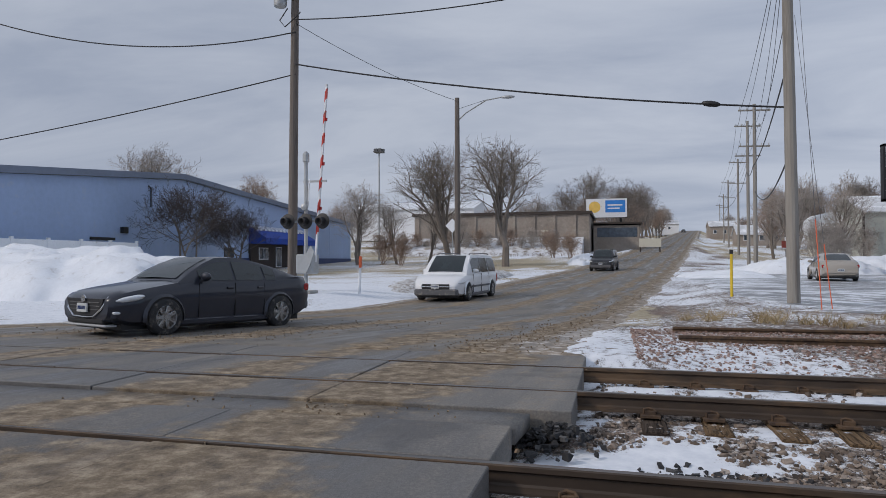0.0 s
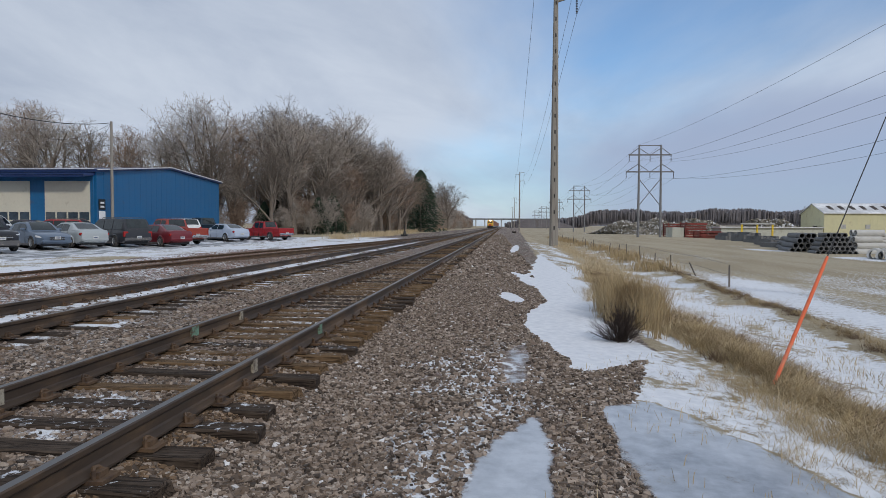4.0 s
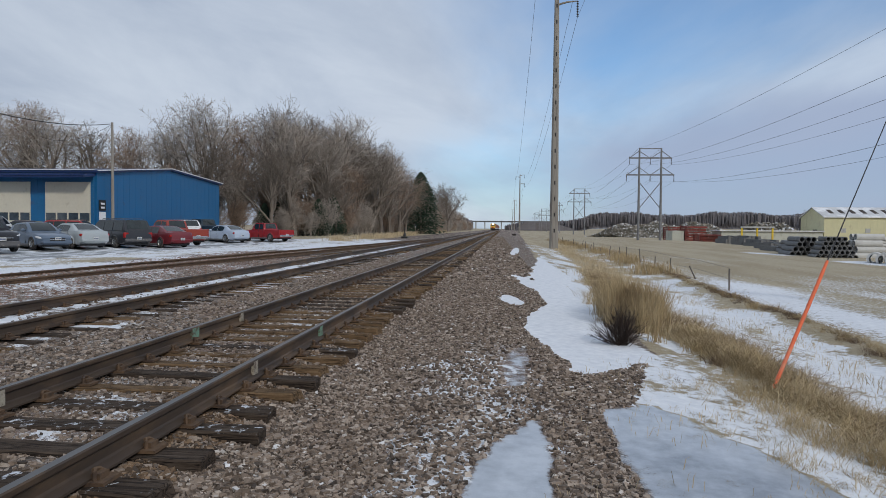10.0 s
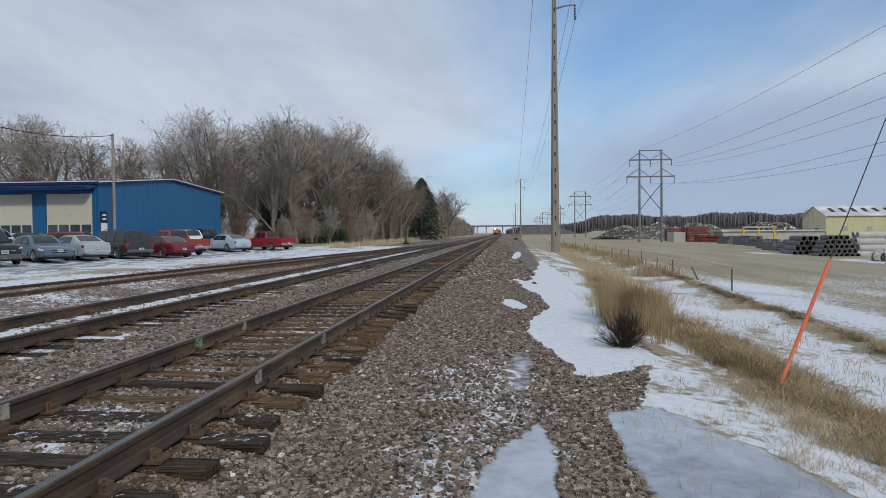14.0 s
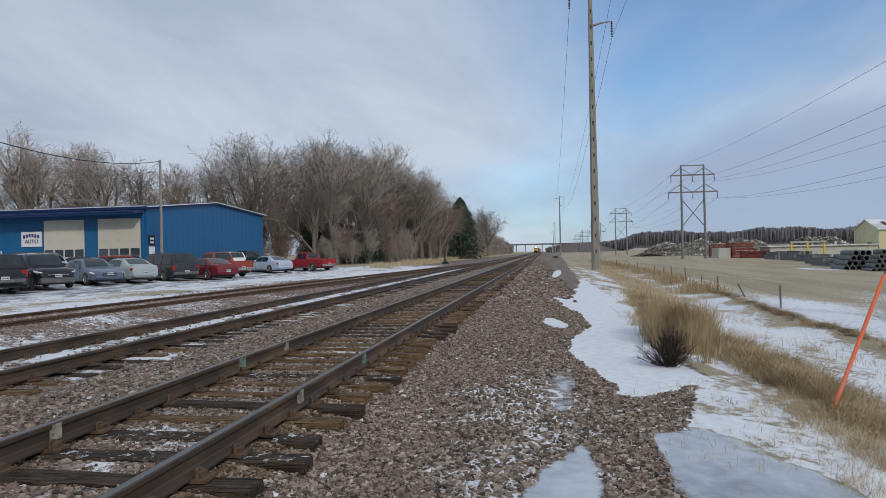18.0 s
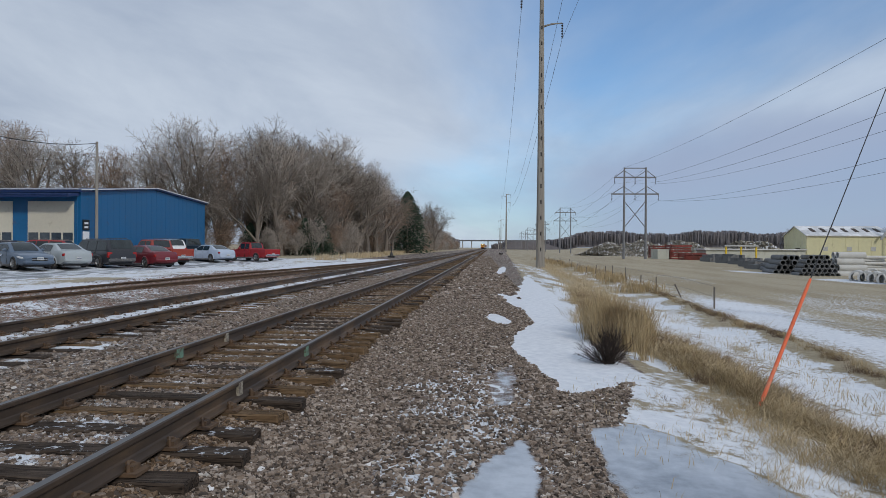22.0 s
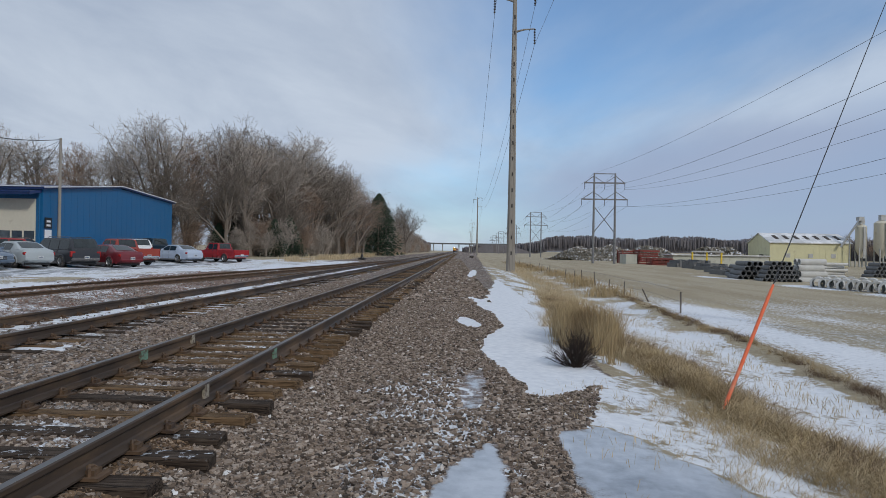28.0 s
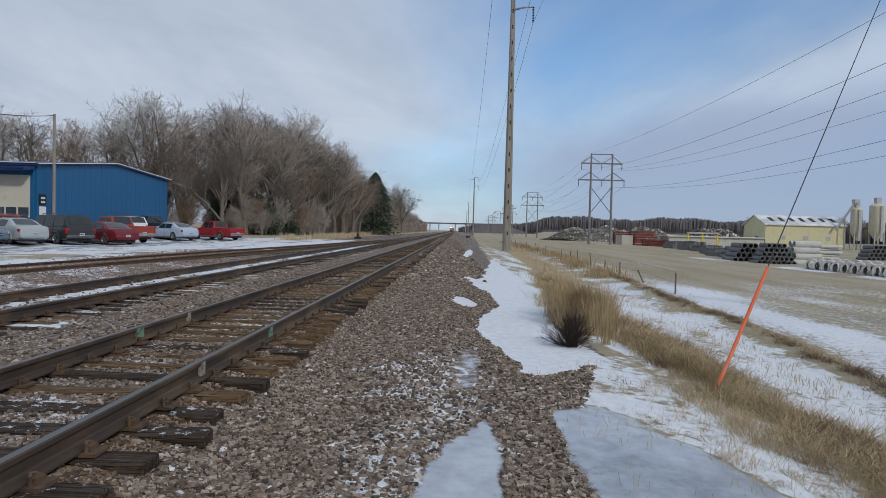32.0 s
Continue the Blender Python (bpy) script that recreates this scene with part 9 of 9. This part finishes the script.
yel = thing("yellow_marker_post", pose(3.25, 23.6, float(land(3.25, 23.6))), "yellow pipeline marker post with a black cap", "marker post")
part("post", tubed([(0, 0, -0.2), (0, 0, 1.42)], 0.045, 8), "yellow", yel)
part("cap", tubed([(0, 0, 1.42), (0, 0, 1.56)], 0.06, 8), "black", yel)
for x, y, hgt, mats in ((8.0, 18.0, 1.15, ("white", "guard")), (7.75, 18.2, 1.35, ("rust", "rust"))):
    mk = thing("marker_post", pose(x, y, float(land(x, y))), "white stake with an orange top" if mats[0] == "white" else "thin rusty sign stake", "marker post")
    part("post", tubed([(0, 0, -0.2), (0.05, 0, hgt * 0.68)], 0.022, 8), mats[0], mk)
    part("band", tubed([(0.05, 0, hgt * 0.66), (0.075, 0, hgt)], 0.025, 8), mats[1], mk)

# billboard
bb = thing("billboard", pose(-2.0, 125, float(land(-2, 125))), "billboard with a yellow picture and a blue panel on posts", "billboard")
bz = -float(land(-2, 125))
part("board", boxed(-3.7, 3.5, -0.2, 0.2, 9.0 + bz, 12.4 + bz), "white", bb)
part("blue_panel", boxed(-0.3, 3.2, -0.23, -0.2, 9.9 + bz, 12.1 + bz), plain("poster_blue", (0.03, 0.22, 0.62), 0.5), bb)
part("yellow_figure", lathe(bmesh.new(), [(0.01, 0), (1.05, 0), (1.05, 0.03), (0.01, 0.03)], 12, pose(-2.2, -0.2, 10.9 + bz, 90)), plain("poster_yellow", (0.85, 0.55, 0.12), 0.5), bb)
part("print_bar", boxed(0.1, 2.7, -0.24, -0.23, 11.1 + bz, 11.35 + bz), "white", bb)
part("print_bar", boxed(0.1, 2.2, -0.24, -0.23, 10.5 + bz, 10.75 + bz), "white", bb)
for x in (-2.6, 2.4):
    part("post", boxed(x - 0.2, x + 0.2, 0.2, 0.6, -0.3, 12.0 + bz), "black", bb)
part("catwalk", boxed(-3.7, 3.5, -0.7, -0.2, 8.85 + bz, 8.95 + bz), "brown", bb)
low = thing("low_sign", pose(4.5, 105, float(land(4.5, 105))), "low cream business sign beside the hill road", "sign")
part("board", boxed(-1.6, 1.6, -0.1, 0.1, 0.9, 2.2), "cream", low)
for x in (-1.4, 1.4):
    part("post", boxed(x - 0.1, x + 0.1, -0.1, 0.1, -0.2, 0.9), "brown", low)
warn = thing("warning_sign", pose(-9.7, 37.5, float(land(-9.7, 37.5))), "white diamond sign seen from behind on a thin post", "sign")
part("post", tubed([(0, 0, -0.2), (0, 0, 3.5)], 0.03, 6), "grey_metal", warn)
bm = boxed(-0.29, 0.29, -0.01, 0.01, -0.29, 0.29)
bm.transform(pose(0, -0.04, 3.2, 0, 45, 0))
part("board", bm, "white", warn)
mastl = thing("light_mast", pose(-32.5, 88, float(land(-32.5, 88))), "tall thin light mast with floodlights on top", "light mast")
part("shaft", tubed([(0, 0, -0.2), (0, 0, 15.4)], [0.16, 0.10], 8), "grey_metal", mastl)
for a in range(0, 360, 60):
    part("floodlight", boxed(-0.2, 0.2, -0.2, 0.2, 0, 0.35), "trim", mastl).matrix_basis = pose(0.55 * math.cos(radians(a)), 0.55 * math.sin(radians(a)), 15.2)
part("ring", boxed(-0.65, 0.65, -0.65, 0.65, 15.05, 15.15), "trim", mastl)
red_sign = thing("red_sign", pose(18.5, 84, float(land(18.5, 84))), "small red business sign by the hill road", "sign")
part("board", boxed(-0.5, 0.5, -0.1, 0.1, 1.4, 2.2), "rack_red", red_sign)
part("post", boxed(-0.1, 0.1, -0.1, 0.1, -0.2, 1.2), "brown", red_sign)

# switch stand where the siding joins
sw = thing("switch_stand", pose(85.2, 11.4, float(land(85.2, 11.4))), "black switch stand beside the joining tracks", "switch stand")
part("base", boxed(-0.5, 0.5, -0.4, 0.4, 0, 0.25), "black", sw)
part("stand", lathe(bmesh.new(), [(0.25, 0.2), (0.12, 0.7), (0.05, 0.8), (0.04, 1.9)], 8), "black", sw)
part("target", boxed(-0.03, 0.03, -0.14, 0.14, 1.5, 1.75), "rust", sw)
box2 = thing("relay_case", pose(74.5, 26.5, float(land(74.5, 26.5))), "pale relay case in the grass", "relay case")
part("case", boxed(-0.5, 0.5, -0.4, 0.4, 0.1, 1.3, 0.04), "pale_metal", box2)

# field fence
fnc = thing("field_fence", None, "sagging wire fence on dark wooden posts along the field", "fence")
fr = random.Random(8)
last = None
for k in range(26):
    x = 26 + k * 4.4
    y = -8.9 - 0.022 * (x - 26) + fr.uniform(-0.15, 0.15)
    z = float(land(x, y))
    lx, ly, hh = fr.gauss(0, 0.10), fr.gauss(0, 0.10), fr.uniform(0.5, 0.95)
    part("post", tubed([(x, y, z - 0.2), (x + lx, y + ly, z + hh)], 0.036, 6), "dark_pole", fnc)
    if last:
        for f in (0.45, 0.85):
            part("strand", tubed([Vector(last) + Vector((0, 0, f)), Vector((x, y, z + f))], 0.006, 4), "wire", fnc)
    last = (x, y, z)

# snowbanks: ploughed heaps
def snow_heap(name, x, y, rx, ry, h, seed, label, dirt="snow"):
    bm = bmesh.new()
    bmesh.ops.create_grid(bm, x_segments=64, y_segments=44, size=1.0)
    spots_h = []
    for v in bm.verts:
        u = v.co.x, v.co.y
        d = math.sqrt(u[0] ** 2 + u[1] ** 2)
        top = max(0.0, 1 - d * d) ** 0.7
        n = noise.fractal(Vector((u[0] * rx * 0.5 + seed, u[1] * ry * 0.8, seed * 0.7)), 0.75, 2.1, 6)
        wx, wy = x + u[0] * rx * (1 + 0.1 * n), y + u[1] * ry * (1 + 0.1 * n)
        spots_h.append((wx, wy, h * top * (1 + 0.16 * n) + 0.10 * min(1, h) * top * n - 0.08))
    spots_h = np.array(spots_h)
    spots_h[:, 2] += land(spots_h[:, 0], spots_h[:, 1])
    for v, co in zip(bm.verts, spots_h):
        v.co = co
    ob = thing(name, None, label, "snow pile", "ploughed snow heaps")
    part("snow", bm, dirt, ob, "", 180)
    return ob


snow_heap("snowbank", -20.5, 20.5, 8.5, 3.0, 1.75, 1.0, "large ploughed snowbank beside the road")
snow_heap("snowbank", -25.5, 24.5, 9.0, 3.0, 1.9, 4.0, "large ploughed snowbank before the fence")
snow_heap("snowbank", -9.0, 45, 1.5, 6.0, 0.55, 2.0, "dirty snow ridge along the road edge", "dirty_snow")
snow_heap("snowbank", -9.8, 33, 1.3, 6.0, 0.40, 2.6, "dirty snow ridge along the road edge", "dirty_snow")
snow_heap("snowbank", -4.0, 78, 1.8, 12.0, 0.9, 3.3, "snow ridge along the hill road")
snow_heap("snowbank", 12.5, 52.5, 5.5, 2.4, 1.15, 5.0, "ploughed snow heap at the back of the lot")
snow_heap("snowbank", 20.0, 58, 5.0, 2.4, 1.3, 6.0, "ploughed snow heap near the office")
snow_heap("snowbank", 9.2, 19.8, 3.6, 0.9, 0.32, 7.0, "low snow ridge at the lot's edge")
snow_heap("snowbank", 6.5, 46, 3.0, 3.0, 0.5, 8.0, "low snow heap by the driveway")

# ---- the train running away down the main line ----
train = thing("freight_train", None, "freight train with a yellow rear locomotive running away down the line", "train")


TRAIN_TURN = -math.degrees(math.atan(SKEW))


def bogie(parent, x):
    b = part("bogie", boxed(x - 1.5, x + 1.5, -1.1, 1.1, 0.35, 0.95, 0.1), "black", parent)
    for dx in (-0.95, 0.95):
        for s in (-1, 1):
            part("wheel", tubed([(x + dx, s * 0.70, 0.5), (x + dx, s * 0.82, 0.5)], 0.5, 14), "rail", b)


loco = part("locomotive", prismed([(-1.5, 1.0), (1.5, 1.0), (1.5, 3.9), (0.9, 4.5), (-0.9, 4.5), (-1.5, 3.9)], "x", 4.5, 20.5), "loco_yellow", train, "yellow locomotive hood")
part("nose", boxed(0.4, 2.2, -1.3, 1.3, 1.4, 2.9, 0.15), "loco_yellow", loco)
part("cab", prismed([(-1.5, 1.4), (1.5, 1.4), (1.5, 3.9), (1.0, 4.45), (-1.0, 4.45), (-1.5, 3.9)], "x", 2.0, 4.6), "loco_yellow", loco)
part("cab_window", boxed(1.96, 2.02, -1.2, 1.2, 3.0, 3.7), "window", loco)
part("frame", boxed(0, 21, -1.5, 1.5, 0.95, 1.4), "black", loco)
part("pilot", boxed(-0.2, 0.2, -1.4, 1.4, 0.15, 1.2), "black", loco)
part("red_front", boxed(0.30, 0.42, -0.6, 0.6, 1.5, 2.2), "red", loco)
for s in (-0.3, 0.3):
    part("headlight", lathe(bmesh.new(), [(0.02, 0), (0.26, 0), (0.26, 0.08), (0.02, 0.1)], 12, pose(1.98, s, 4.15, 0, -90)), "bulb", loco, "lit headlight")
for x in (3.5, 17.5):
    bogie(loco, x)
for k in range(24):
    x0 = 22 + k * 17.2
    wagon = part("hopper_wagon", prismed([(-1.5, 1.3), (1.5, 1.3), (1.6, 4.4), (-1.6, 4.4)], "x", x0, x0 + 16.2), "wagon", train, "rust brown hopper wagon")
    for xx in (x0 + 2.2, x0 + 14):
        bogie(wagon, xx)


def drive(y, lane):
    """A pose on the oncoming lane, heading down the road."""
    def spot(v):
        return Vector((float(road_x(v)) + lane - 0.35 * float(bend(v)), v, float(road_z(v)) - 0.02))
    a, b, p = spot(y + 1.3), spot(y - 1.3), spot(y)
    d = b - a
    pitch = math.degrees(math.atan2(d.z, math.hypot(d.x, d.y)))
    return pose(p.x, p.y, (a.z + b.z) / 2, 0, -pitch, math.degrees(math.atan2(d.y, d.x)))


def motions():
    """All that moves besides the camera."""
    def run(y0, speed, lane):
        return [(t, drive(y0 - speed * t, lane)) for t in (0.0, 0.5, 1.0, 1.5, 2.0, 3.0, 4.0, 6.0, 8.0, 12.0, 16.0, 20.0, 24.0, 28.0, 32.0)]
    walk(grey_sedan, run(11.4, 8.5, -1.92))
    walk(minivan, run(26.0, 8.8, -2.85))
    walk(crossover, run(57.5, 11.0, -1.3))
    walk(far_car, [(t, drive(330 - 8 * t, -2.0)) for t in (0.0, 4.0, 8.0, 16.0, 24.0, 32.0)])
    # rolling wheels
    for car, speed, radius in ((grey_sedan, 8.5, 0.325), (minivan, 8.8, 0.335), (crossover, 11.0, 0.37)):
        for wheel in [o for o in car.children if o.name.split(".")[0] == "wheel"]:
            rest = wheel.matrix_basis.copy()
            walk(wheel, [(0.05 * k, rest @ Matrix.Rotation(speed * 0.05 * k / radius, 4, "Y")) for k in range(61)] + [(32.0, rest)])

    # the train's tail, metres down the line
    walk(train, [(t, pose(298 + 13.9 * t, TRACK_SECOND - SKEW * (298 + 13.9 * t), 0.0, 0, 0, TRAIN_TURN)) for t in (0.0, 4.0, 8.0, 12.0, 16.0, 20.0, 24.0, 28.0, 32.0)])


motions()
